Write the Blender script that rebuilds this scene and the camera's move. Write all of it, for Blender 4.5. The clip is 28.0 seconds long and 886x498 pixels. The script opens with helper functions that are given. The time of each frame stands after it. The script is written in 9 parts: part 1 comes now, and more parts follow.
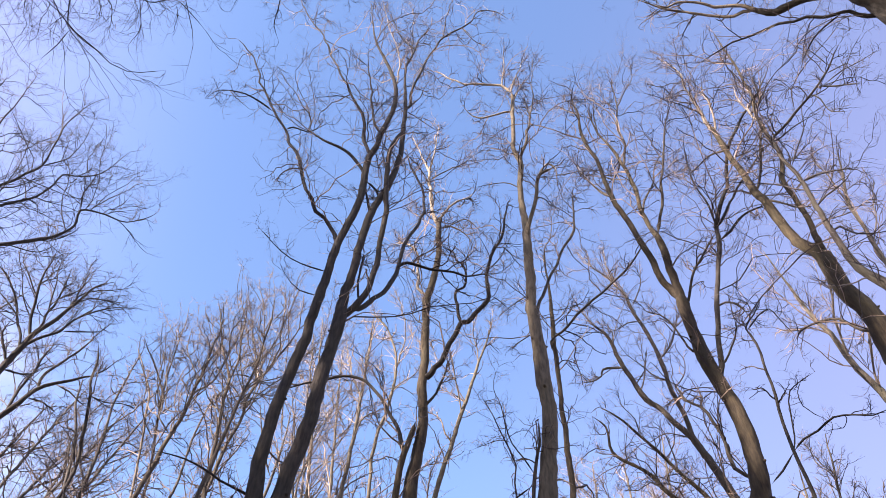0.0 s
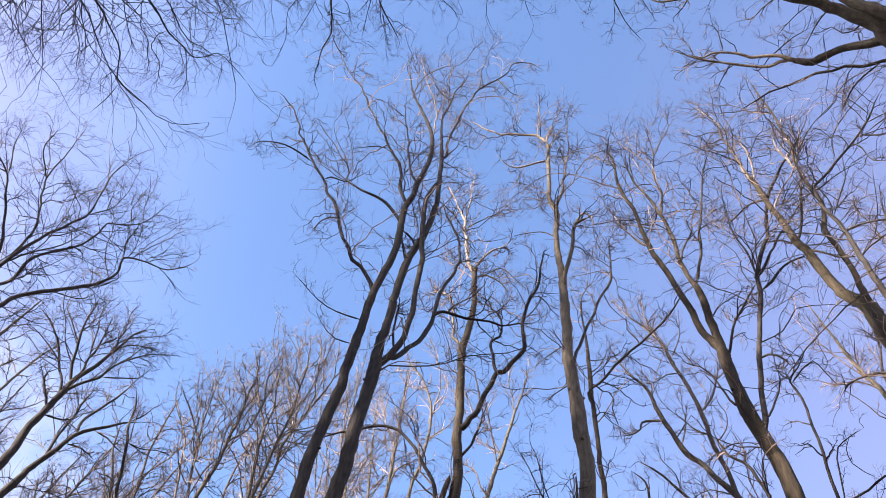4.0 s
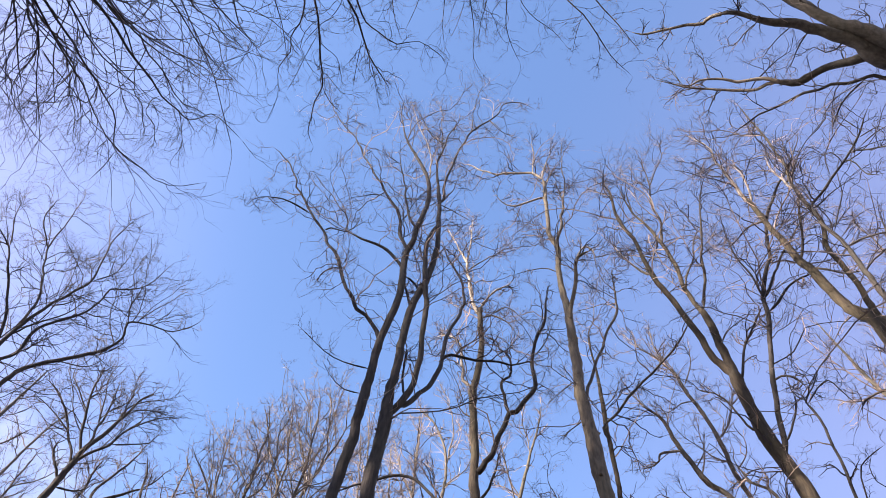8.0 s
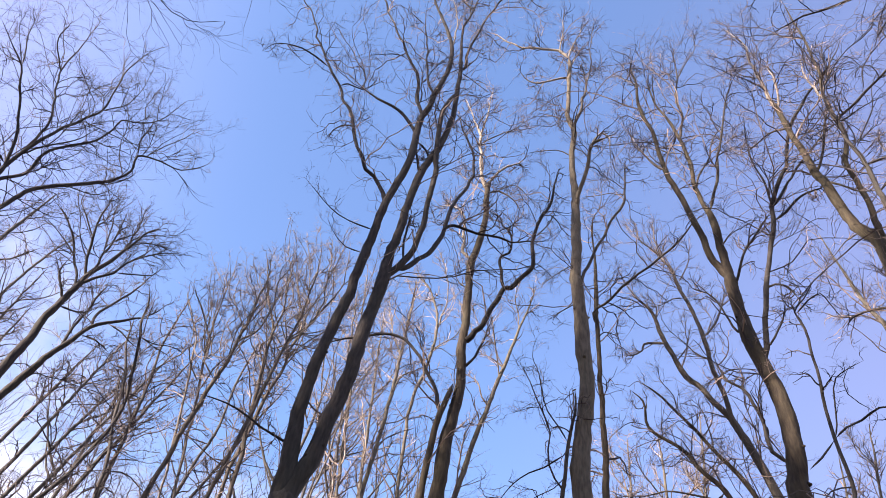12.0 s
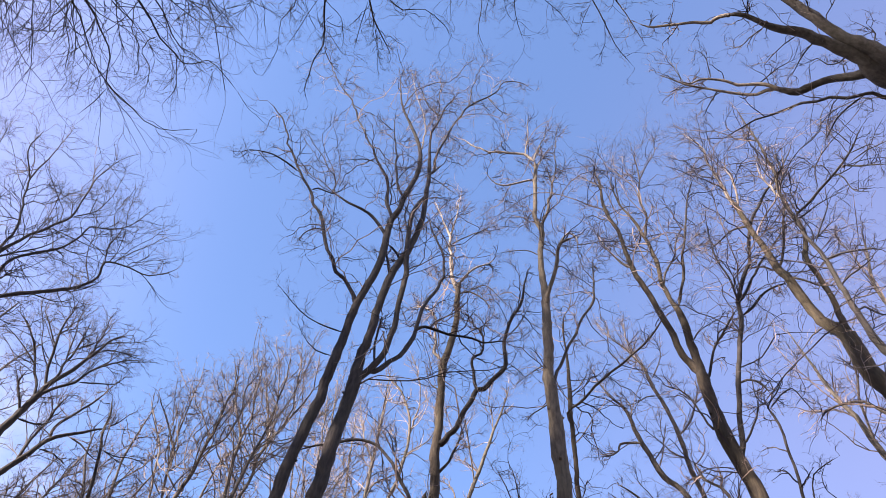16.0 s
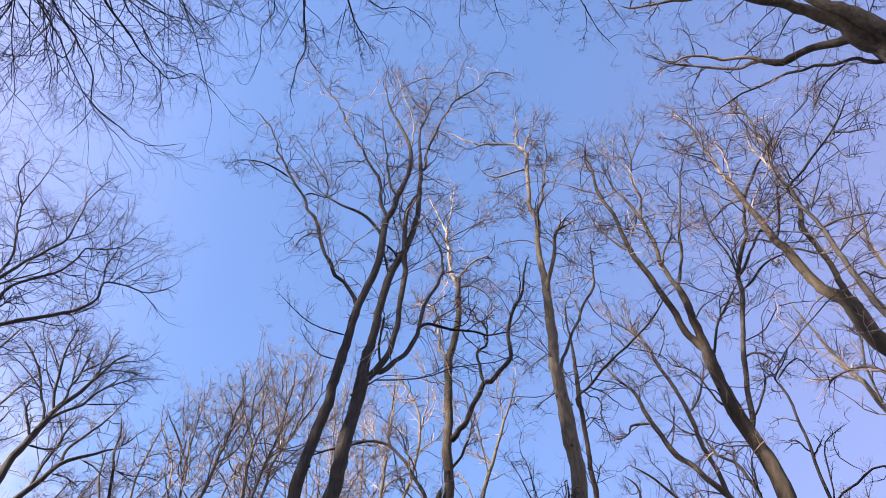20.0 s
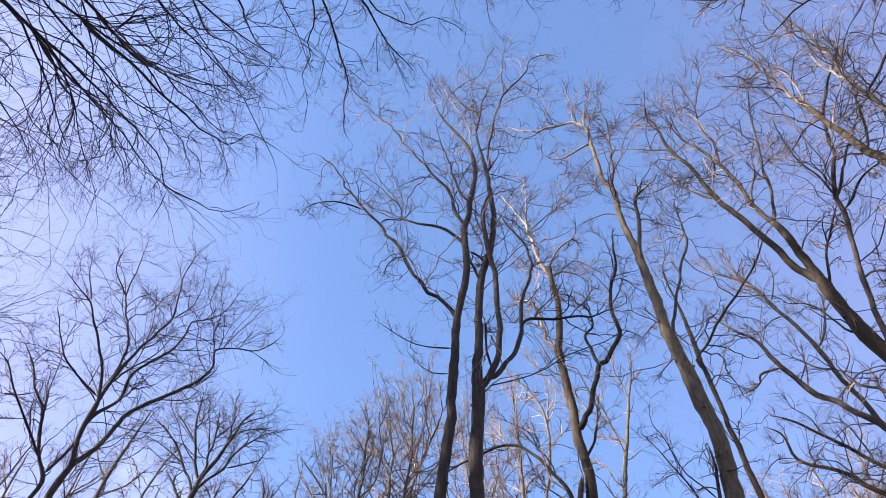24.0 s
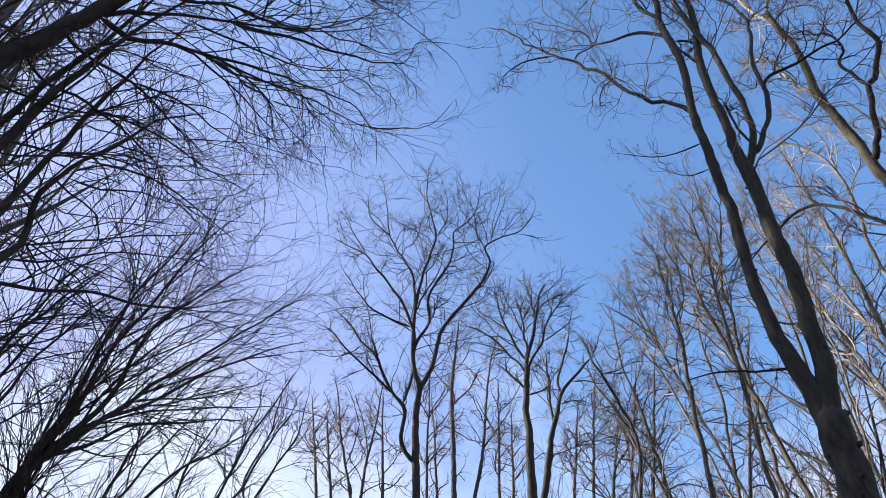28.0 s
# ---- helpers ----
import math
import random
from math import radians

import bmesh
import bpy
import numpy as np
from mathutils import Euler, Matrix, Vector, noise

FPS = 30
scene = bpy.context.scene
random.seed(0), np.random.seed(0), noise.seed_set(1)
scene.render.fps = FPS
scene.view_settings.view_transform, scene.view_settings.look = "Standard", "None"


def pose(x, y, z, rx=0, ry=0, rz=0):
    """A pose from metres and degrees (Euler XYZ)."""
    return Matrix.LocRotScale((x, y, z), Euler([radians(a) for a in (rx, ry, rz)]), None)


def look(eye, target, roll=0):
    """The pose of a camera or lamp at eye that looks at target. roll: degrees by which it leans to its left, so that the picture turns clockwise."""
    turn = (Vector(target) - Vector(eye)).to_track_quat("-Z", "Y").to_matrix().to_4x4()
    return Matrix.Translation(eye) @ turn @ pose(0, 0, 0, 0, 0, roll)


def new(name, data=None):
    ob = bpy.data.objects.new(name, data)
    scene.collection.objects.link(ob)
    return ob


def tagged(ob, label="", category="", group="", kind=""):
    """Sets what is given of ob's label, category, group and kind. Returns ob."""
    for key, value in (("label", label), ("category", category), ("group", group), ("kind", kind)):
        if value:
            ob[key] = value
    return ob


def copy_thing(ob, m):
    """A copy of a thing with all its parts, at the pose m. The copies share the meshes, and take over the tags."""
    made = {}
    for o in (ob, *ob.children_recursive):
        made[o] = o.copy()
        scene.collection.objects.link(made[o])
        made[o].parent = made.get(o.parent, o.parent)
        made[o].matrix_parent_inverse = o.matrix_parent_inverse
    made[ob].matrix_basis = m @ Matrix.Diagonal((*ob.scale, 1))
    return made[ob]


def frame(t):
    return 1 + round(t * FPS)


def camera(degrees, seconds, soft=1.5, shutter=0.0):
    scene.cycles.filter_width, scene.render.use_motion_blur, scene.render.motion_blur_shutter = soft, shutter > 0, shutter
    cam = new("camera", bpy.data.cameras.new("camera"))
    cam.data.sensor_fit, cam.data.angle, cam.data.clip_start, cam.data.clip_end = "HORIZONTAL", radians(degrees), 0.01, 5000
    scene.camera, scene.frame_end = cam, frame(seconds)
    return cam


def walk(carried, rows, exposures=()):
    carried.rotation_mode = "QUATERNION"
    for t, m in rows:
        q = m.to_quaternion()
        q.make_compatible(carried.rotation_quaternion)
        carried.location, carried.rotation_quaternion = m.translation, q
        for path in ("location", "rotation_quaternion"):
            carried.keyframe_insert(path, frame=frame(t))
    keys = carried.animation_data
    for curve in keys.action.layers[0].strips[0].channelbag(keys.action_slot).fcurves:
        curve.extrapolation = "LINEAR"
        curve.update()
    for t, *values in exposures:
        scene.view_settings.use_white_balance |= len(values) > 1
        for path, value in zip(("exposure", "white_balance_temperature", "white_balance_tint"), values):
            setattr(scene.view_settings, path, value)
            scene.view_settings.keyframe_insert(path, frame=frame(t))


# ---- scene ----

# ---- camera ----
cam = camera(59.5, 28.0, soft=0.8)
PATH = [
    (0.0, 145.57, -1.22, -1.69),
    (0.5, 146.11, -1.56, -0.82),
    (1.0, 146.14, -1.39, -1.89),
    (1.5, 146.10, -1.26, -2.41),
    (2.0, 147.08, -1.22, -2.48),
    (2.5, 149.85, -1.33, -2.21),
    (3.0, 151.11, -2.54, -0.82),
    (3.5, 150.10, -3.98, -0.90),
    (5.5, 147.53, -0.78, 1.55),
    (6.0, 146.76, -0.71, 1.09),
    (6.5, 146.76, -0.64, 1.52),
    (7.0, 147.76, -0.77, 1.98),
    (7.5, 149.54, -0.64, 2.48),
    (8.0, 152.15, -1.80, 3.01),
    (8.5, 152.15, -2.55, 2.33),
    (9.0, 150.36, -2.58, 1.53),
    (9.5, 149.51, -2.18, 0.92),
    (10.0, 147.74, -1.93, 0.11),
    (10.5, 146.89, -2.58, 1.45),
    (11.0, 146.61, -3.36, 0.89),
    (11.5, 144.19, -5.25, 1.64),
    (12.0, 142.91, -5.89, -2.35),
    (12.5, 141.82, -5.36, -6.32),
    (14.5, 144.81, -4.27, -5.76),
    (15.0, 145.61, -3.99, -5.14),
    (15.5, 148.79, -3.90, -3.79),
    (16.0, 150.40, -3.56, -2.73),
    (16.5, 151.19, -3.02, -1.01),
    (17.0, 150.87, -2.38, 0.08),
    (17.5, 150.55, -2.07, 0.40),
    (18.0, 150.71, -1.61, 0.12),
    (18.5, 150.51, -1.39, 0.06),
    (19.0, 150.82, -1.38, 0.69),
    (19.5, 150.30, -1.44, 0.82),
    (20.0, 149.94, -1.31, 0.80),
    (20.5, 149.07, -1.09, -0.10),
    (22.5, 149.12, -1.50, 0.34),
    (23.0, 149.54, -0.87, 5.03),
    (23.5, 150.56, -0.93, 10.32),
    (24.0, 150.02, 0.13, 15.64),
    (24.5, 149.17, -0.22, 24.61),
    (25.0, 148.10, -0.36, 31.72),
    (25.5, 147.56, -0.67, 36.40),
    (26.0, 146.25, -0.54, 43.53),
    (26.5, 145.16, -1.01, 49.51),
    (27.0, 143.37, -1.27, 48.90),
    (27.5, 142.22, -0.18, 47.76),
    (28.0, 139.77, 1.00, 47.09),
]

walk(cam, [(t, pose(0, 0, 1.6, rx, ry, rz)) for t, rx, ry, rz in PATH],
     exposures=[(0.0, 2.11, 6230, 22), (6.0, 2.00, 6010, 19), (12.0, 1.97, 6070, 22), (15.0, 1.93, 6000, 23), (22.5, 1.93, 5930, 22), (25.0, 1.86, 5850, 16), (26.0, 1.76, 5600, 10), (28.0, 1.56, 5520, 8)])

# ---- sky and sun ----
SUN_AZ, SUN_EL = -122.0, 20.5      # degrees from +y towards +x, and above the horizon
world = bpy.data.worlds.new("sky")
scene.world = world
world.use_nodes = True
nt = world.node_tree
sky = nt.nodes.new("ShaderNodeTexSky")
sky.sky_type = "NISHITA"
sky.sun_disc = False
sky.sun_elevation = radians(SUN_EL)
sky.sun_rotation = radians(SUN_AZ)
sky.air_density, sky.dust_density, sky.ozone_density = 1.0, 1.4, 2.5
back = nt.nodes["Background"]
back.inputs["Strength"].default_value = 0.1167
# thin white cloud low over the wood
geo = nt.nodes.new("ShaderNodeTexCoord")
sep = nt.nodes.new("ShaderNodeSeparateXYZ")
nt.links.new(geo.outputs["Generated"], sep.inputs[0])
cloud = nt.nodes.new("ShaderNodeTexNoise")
cloud.inputs["Scale"].default_value = 3.2
cloud.inputs["Detail"].default_value = 7
cloud.inputs["Roughness"].default_value = 0.6
nt.links.new(geo.outputs["Generated"], cloud.inputs["Vector"])
low = nt.nodes.new("ShaderNodeMapRange")
low.inputs["From Min"].default_value, low.inputs["From Max"].default_value = 0.74, 0.35
low.inputs["To Min"].default_value, low.inputs["To Max"].default_value = 0.0, 0.66
nt.links.new(sep.outputs["Z"], low.inputs["Value"])
add = nt.nodes.new("ShaderNodeMath")
add.operation = "ADD"
nt.links.new(cloud.outputs["Fac"], add.inputs[0])
cut = nt.nodes.new("ShaderNodeMapRange")
cut.interpolation_type = "SMOOTHSTEP"
cut.inputs["From Min"].default_value, cut.inputs["From Max"].default_value = 0.75, 1.15
nt.links.new(add.outputs[0], cut.inputs["Value"])
# pale haze painted low into the left sky, also for the lens's lavender edge
dot = nt.nodes.new("ShaderNodeVectorMath")
dot.operation = "DOT_PRODUCT"
nt.links.new(geo.outputs["Generated"], dot.inputs[0])
dot.inputs[1].default_value = (-0.95, -0.05, 0.31)
haze = nt.nodes.new("ShaderNodeMapRange")
haze.interpolation_type = "SMOOTHSTEP"
haze.inputs["From Min"].default_value, haze.inputs["From Max"].default_value = 0.48, 1.0
haze.inputs["To Max"].default_value = 0.8
nt.links.new(dot.outputs["Value"], haze.inputs["Value"])
more = nt.nodes.new("ShaderNodeMath")
more.operation, more.inputs[1].default_value = "MULTIPLY_ADD", 0.3
nt.links.new(haze.outputs["Result"], more.inputs[0])
nt.links.new(low.outputs["Result"], more.inputs[2])
nt.links.new(more.outputs[0], add.inputs[1])
mixh = nt.nodes.new("ShaderNodeMix")
mixh.data_type = "RGBA"
nt.links.new(haze.outputs["Result"], mixh.inputs["Factor"])
nt.links.new(sky.outputs[0], mixh.inputs["A"])
mixh.inputs["B"].default_value = (1.93, 1.74, 2.46, 1)
# and a lavender tint painted at right, standing in for the lens's edge colour
dot2 = nt.nodes.new("ShaderNodeVectorMath")
dot2.operation = "DOT_PRODUCT"
nt.links.new(geo.outputs["Generated"], dot2.inputs[0])
dot2.inputs[1].default_value = (0.86, 0.4, 0.31)
edge_tint = nt.nodes.new("ShaderNodeMapRange")
edge_tint.interpolation_type = "SMOOTHSTEP"
edge_tint.inputs["From Min"].default_value, edge_tint.inputs["From Max"].default_value = 0.45, 1.1
edge_tint.inputs["To Max"].default_value = 0.68
nt.links.new(dot2.outputs["Value"], edge_tint.inputs["Value"])
mixv = nt.nodes.new("ShaderNodeMix")
mixv.data_type = "RGBA"
nt.links.new(edge_tint.outputs["Result"], mixv.inputs["Factor"])
nt.links.new(mixh.outputs["Result"], mixv.inputs["A"])
mixv.inputs["B"].default_value = (1.11, 0.875, 1.235, 1)
mixc = nt.nodes.new("ShaderNodeMix")
mixc.data_type = "RGBA"
nt.links.new(cut.outputs["Result"], mixc.inputs["Factor"])
nt.links.new(mixv.outputs["Result"], mixc.inputs["A"])
mixc.inputs["B"].default_value = (3.0, 3.0, 3.3, 1)
nt.links.new(mixc.outputs["Result"], back.inputs["Color"])

lamp = bpy.data.lights.new("sun", "SUN")
lamp.energy, lamp.angle, lamp.color = 5.0, radians(0.6), (1.0, 0.86, 0.68)
sun = new("sun", lamp)
to_sun = Vector((math.sin(radians(SUN_AZ)) * math.cos(radians(SUN_EL)), math.cos(radians(SUN_AZ)) * math.cos(radians(SUN_EL)), math.sin(radians(SUN_EL))))
sun.matrix_world = look(to_sun * 60, (0, 0, 0))


# ---- materials ----
def bark(name, low_col, high_col, moss_col, moss, scale=7.0):
    """Bark: long ridges, blotches, a film of algae, and relief."""
    m = bpy.data.materials.new(name)
    m.use_nodes = True
    t = m.node_tree
    bsdf = t.nodes["Principled BSDF"]
    bsdf.inputs["Roughness"].default_value = 0.9
    co = t.nodes.new("ShaderNodeTexCoord")
    mp = t.nodes.new("ShaderNodeMapping")
    mp.inputs["Scale"].default_value = (1, 1, 0.22)
    t.links.new(co.outputs["Object"], mp.inputs[0])
    n1 = t.nodes.new("ShaderNodeTexNoise")
    n1.inputs["Scale"].default_value, n1.inputs["Detail"].default_value = scale * 4, 8
    t.links.new(mp.outputs[0], n1.inputs["Vector"])
    n2 = t.nodes.new("ShaderNodeTexNoise")
    n2.inputs["Scale"].default_value, n2.inputs["Detail"].default_value = 1.3, 5
    t.links.new(co.outputs["Object"], n2.inputs["Vector"])
    r1 = t.nodes.new("ShaderNodeValToRGB")
    r1.color_ramp.elements[0].position, r1.color_ramp.elements[1].position = 0.32, 0.68
    r1.color_ramp.elements[0].color, r1.color_ramp.elements[1].color = (*low_col, 1), (*high_col, 1)
    t.links.new(n1.outputs["Fac"], r1.inputs[0])
    r2 = t.nodes.new("ShaderNodeMapRange")
    r2.inputs["From Min"].default_value, r2.inputs["From Max"].default_value = 0.42, 0.66
    r2.inputs["To Max"].default_value = moss
    t.links.new(n2.outputs["Fac"], r2.inputs["Value"])
    mx = t.nodes.new("ShaderNodeMix")
    mx.data_type = "RGBA"
    t.links.new(r2.outputs[0], mx.inputs["Factor"])
    t.links.new(r1.outputs[0], mx.inputs["A"])
    mx.inputs["B"].default_value = (*moss_col, 1)
    t.links.new(mx.outputs["Result"], bsdf.inputs["Base Color"])
    bp = t.nodes.new("ShaderNodeBump")
    bp.inputs["Strength"].default_value, bp.inputs["Distance"].default_value = 0.7, 0.02
    t.links.new(n1.outputs["Fac"], bp.inputs["Height"])
    t.links.new(bp.outputs[0], bsdf.inputs["Normal"])
    return m


def twig_bark(name, col_a, col_b):
    """Twigs: each a random tone between two, painted from shaded dark to sunlit pale."""
    m = bpy.data.materials.new(name)
    m.use_nodes = True
    t = m.node_tree
    bsdf = t.nodes["Principled BSDF"]
    bsdf.inputs["Roughness"].default_value = 0.75
    g = t.nodes.new("ShaderNodeNewGeometry")
    r = t.nodes.new("ShaderNodeValToRGB")
    r.color_ramp.elements[0].position = 0.42
    r.color_ramp.elements[0].color, r.color_ramp.elements[1].color = (*col_a, 1), (*col_b, 1)
    t.links.new(g.outputs["Random Per Island"], r.inputs[0])
    t.links.new(r.outputs[0], bsdf.inputs["Base Color"])
    return m


# young limbs paler than trunks, with some of their sunlight put into the colour
YOUNG_LIT = bark("young bark, sunlit tone", (0.036, 0.029, 0.022), (0.115, 0.093, 0.068), (0.066, 0.06, 0.038), 0.4)
# one paler bark for limbs the sun catches: the sunlight is in the colour
LIT_BARK = bark("bark in sunlit tone", (0.16, 0.132, 0.1), (0.36, 0.305, 0.24), (0.23, 0.205, 0.145), 0.35)
# for each kind of tree: the bark of the trunk, of its twigs, and of its young limbs
# dark trees: part of the shade they stand in is put into the colour
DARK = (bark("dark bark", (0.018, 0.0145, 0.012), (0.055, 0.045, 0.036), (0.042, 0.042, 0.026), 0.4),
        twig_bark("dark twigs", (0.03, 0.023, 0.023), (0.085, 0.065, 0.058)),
        bark("shaded young bark", (0.017, 0.014, 0.0125), (0.05, 0.042, 0.036), (0.036, 0.036, 0.026), 0.4))
OLIVE = (bark("olive bark", (0.026, 0.0185, 0.0105), (0.07, 0.052, 0.029), (0.052, 0.046, 0.021), 0.5),
         twig_bark("brown twigs", (0.04, 0.028, 0.025), (0.40, 0.295, 0.225)), YOUNG_LIT)
MOSS = (bark("mossy bark", (0.058, 0.048, 0.035), (0.15, 0.127, 0.094), (0.11, 0.1, 0.062), 0.5),
        twig_bark("tan twigs", (0.08, 0.058, 0.048), (0.4, 0.31, 0.235)),
        bark("tan limb bark, sunlit", (0.08, 0.066, 0.053), (0.2, 0.168, 0.135), (0.13, 0.118, 0.084), 0.3))
GREY = (bark("grey bark", (0.036, 0.032, 0.028), (0.098, 0.087, 0.074), (0.066, 0.064, 0.046), 0.4),
        twig_bark("grey twigs", (0.035, 0.026, 0.025), (0.22, 0.165, 0.135)), YOUNG_LIT)
ASH = (bark("smooth olive bark", (0.07, 0.056, 0.038), (0.17, 0.138, 0.094), (0.125, 0.112, 0.068), 0.4), OLIVE[1], YOUNG_LIT)
# upright thicket trees: the sun on their stems is put into the bark colour
TANNED = (YOUNG_LIT, MOSS[1], MOSS[2])
# near-black skin for limbs in shade on lighter trees; the shade is painted in
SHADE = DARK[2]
OAK = (GREY[0], OLIVE[1], GREY[0])
MIXED = (DARK[0], OLIVE[1], YOUNG_LIT)

# ---- trees ----
# a way of branching: side shoots per metre of limb, their length, angle, rise, crook; then twigs per shoot and per twig
CROWN = dict(tips=6, rate=2.4, length=1.45, angle=52, rise=0.12, crook=0.36, n2=4, n3=3, sprays=0.7, reach=2.2)
LOOSE = dict(tips=6, rate=1.9, length=1.35, angle=52, rise=0.10, crook=0.36, n2=4, n3=3, sprays=0.55, reach=2.0)
SPARSE = dict(tips=6, rate=2.2, length=1.25, angle=54, rise=0.10, crook=0.36, n2=4, n3=3, sprays=0.75, reach=2.2)
FINE = dict(tips=5, rate=2.0, length=1.2, angle=48, rise=0.15, crook=0.32, n2=4, n3=2, sprays=0.8, reach=2.6)
DOME = dict(tips=6, rate=2.1, length=0.75, angle=46, rise=0.12, crook=0.30, n2=4, n3=3, sprays=0.8, reach=1.6)
SPREAD = dict(tips=5, rate=2.5, length=1.6, angle=38, rise=0.08, crook=0.3, n2=4, n3=3, sprays=0.8, reach=2.0)
PLUME = dict(tips=8, rate=2.3, length=1.2, angle=38, rise=0.12, crook=0.22, n2=4, n3=2, sprays=0.7, reach=2.4)
OVER = dict(tips=5, rate=2.8, length=1.15, angle=48, rise=0.05, crook=0.30, n2=4, n3=3, sprays=0.4, reach=1.5)
NET = dict(tips=5, rate=2.6, length=1.4, angle=54, rise=0.05, crook=0.38, n2=4, n3=2, sprays=1.0, reach=2.6)
FAN = dict(tips=4, rate=2.5, length=2.0, angle=27, rise=0.0, crook=0.16, n2=5, n3=2, sprays=0, reach=2)
ARCH = dict(tips=4, rate=0.95, length=2.3, angle=36, rise=-0.03, crook=0.28, n2=5, n3=2, sprays=0, reach=2)
HANG = dict(tips=5, rate=3.2, length=1.25, angle=44, rise=-0.06, crook=0.42, n2=4, n3=3, sprays=0.7, reach=1.6)
THIN = dict(tips=4, rate=1.6, length=1.0, angle=52, rise=0.06, crook=0.40, n2=4, n3=2, sprays=0.5, reach=2.4)
WHIP = dict(tips=4, rate=2.0, length=1.6, angle=24, rise=0.05, crook=0.18, n2=4, n3=2, sprays=0, reach=2)
WOOD = dict(tips=2, rate=0.55, length=3.0, angle=44, rise=0.18, crook=0.26, n2=5, n3=0, sprays=0, reach=2)


def smooth_line(pts, step):
    """A smooth line through control points (x, y, z, r), at even steps, with no overshoot where they stand unevenly."""
    p = np.array(pts, float)
    keep = [0]
    for i in range(1, len(p)):
        if np.linalg.norm(p[i, :3] - p[keep[-1], :3]) > 0.05 or i == len(p) - 1:
            keep.append(i)
    p = p[keep]
    gap = np.maximum(np.linalg.norm(np.diff(p[:, :3], axis=0), axis=1), 1e-4)
    vel = np.diff(p, axis=0) / gap[:, None]
    tan = np.vstack([vel[:1], (vel[:-1] * gap[1:, None] + vel[1:] * gap[:-1, None]) / (gap[:-1] + gap[1:])[:, None], vel[-1:]])
    out = []
    for i, g in enumerate(gap):
        s = np.linspace(0, 1, max(2, int(g / step)), endpoint=False)[:, None]
        h = g * np.hstack([s ** 3 - 2 * s ** 2 + s, s ** 3 - s ** 2])
        q = (2 * s ** 3 - 3 * s ** 2 + 1) * p[i] + (3 * s ** 2 - 2 * s ** 3) * p[i + 1] + h[:, :1] * tan[i] + h[:, 1:] * tan[i + 1]
        q[:, 3] = p[i, 3] + (p[i + 1, 3] - p[i, 3]) * s[:, 0]
        out.append(q)
    q = np.vstack(out + [p[-1:]])
    q[:, 3] = np.maximum(q[:, 3], 0.004)
    return q


def tubes(paths, radii, sides):
    """Closed tapering tubes round N paths of K points: vertices and faces."""
    n, k, _ = paths.shape
    tan = np.gradient(paths, axis=1)
    tan /= np.linalg.norm(tan, axis=2, keepdims=True) + 1e-9
    # one side carried along each path, so that the rings never twist
    mean = np.abs(tan.mean(1))
    u = np.cross(tan[:, 0], np.eye(3)[mean.argmin(1)])
    sides_of = [u / (np.linalg.norm(u, axis=1, keepdims=True) + 1e-9)]
    for i in range(1, k):
        u = sides_of[-1] - tan[:, i] * (sides_of[-1] * tan[:, i]).sum(1, keepdims=True)
        sides_of.append(u / (np.linalg.norm(u, axis=1, keepdims=True) + 1e-9))
    u = np.stack(sides_of, 1)
    v = np.cross(tan, u)
    a = np.arange(sides) * 2 * np.pi / sides
    ring = paths[:, :, None] + radii[:, :, None, None] * (np.cos(a)[:, None] * u[:, :, None] + np.sin(a)[:, None] * v[:, :, None])
    verts = ring.reshape(-1, 3)
    base = (np.arange(n) * k * sides)[:, None, None]
    row = (np.arange(k - 1) * sides)[None, :, None]
    j = np.arange(sides)[None, None]
    j2 = (j + 1) % sides
    quads = np.stack([base + row + j, base + row + j2, base + row + sides + j2, base + row + sides + j], -1).reshape(-1, 4)
    return verts, quads


def quad_mesh(name, verts, quads, material, smooth=True):
    me = bpy.data.meshes.new(name)
    me.vertices.add(len(verts))
    me.vertices.foreach_set("co", np.ascontiguousarray(verts, np.float32).ravel())
    me.loops.add(quads.size)
    me.loops.foreach_set("vertex_index", np.ascontiguousarray(quads, np.int32).ravel())
    me.polygons.add(len(quads))
    me.polygons.foreach_set("loop_start", np.arange(0, quads.size, 4, dtype=np.int32))
    me.polygons.foreach_set("use_smooth", np.full(len(quads), smooth))
    me.materials.append(material)
    me.update(calc_edges=True)
    return me


def unit(v):
    return v / (np.linalg.norm(v, axis=-1, keepdims=True) + 1e-9)


def shoots(rng, start, along, length, radius, angle, rise, crook, segs):
    """N shoots from their starts, turned off the way of what bears them, crooked, tapering."""
    n = len(start)
    side = unit(np.cross(along, rng.normal(size=(n, 3))))
    ang = np.radians(angle) * rng.uniform(0.6, 1.35, n)[:, None]
    way = unit(np.cos(ang) * along + np.sin(ang) * side + np.array([0, 0, rise]))
    pts = [start]
    bend = rng.normal(size=(n, 3)) * crook * 0.3
    for i in range(segs):
        way = unit(way + bend * 0.5 + rng.normal(size=(n, 3)) * crook + np.array([0, 0, rise * 0.35]))
        pts.append(pts[-1] + way * (length / segs)[:, None])
    paths = np.stack(pts, 1)
    radii = radius[:, None] * np.linspace(1, 0.45, segs + 1)[None]
    return paths, radii


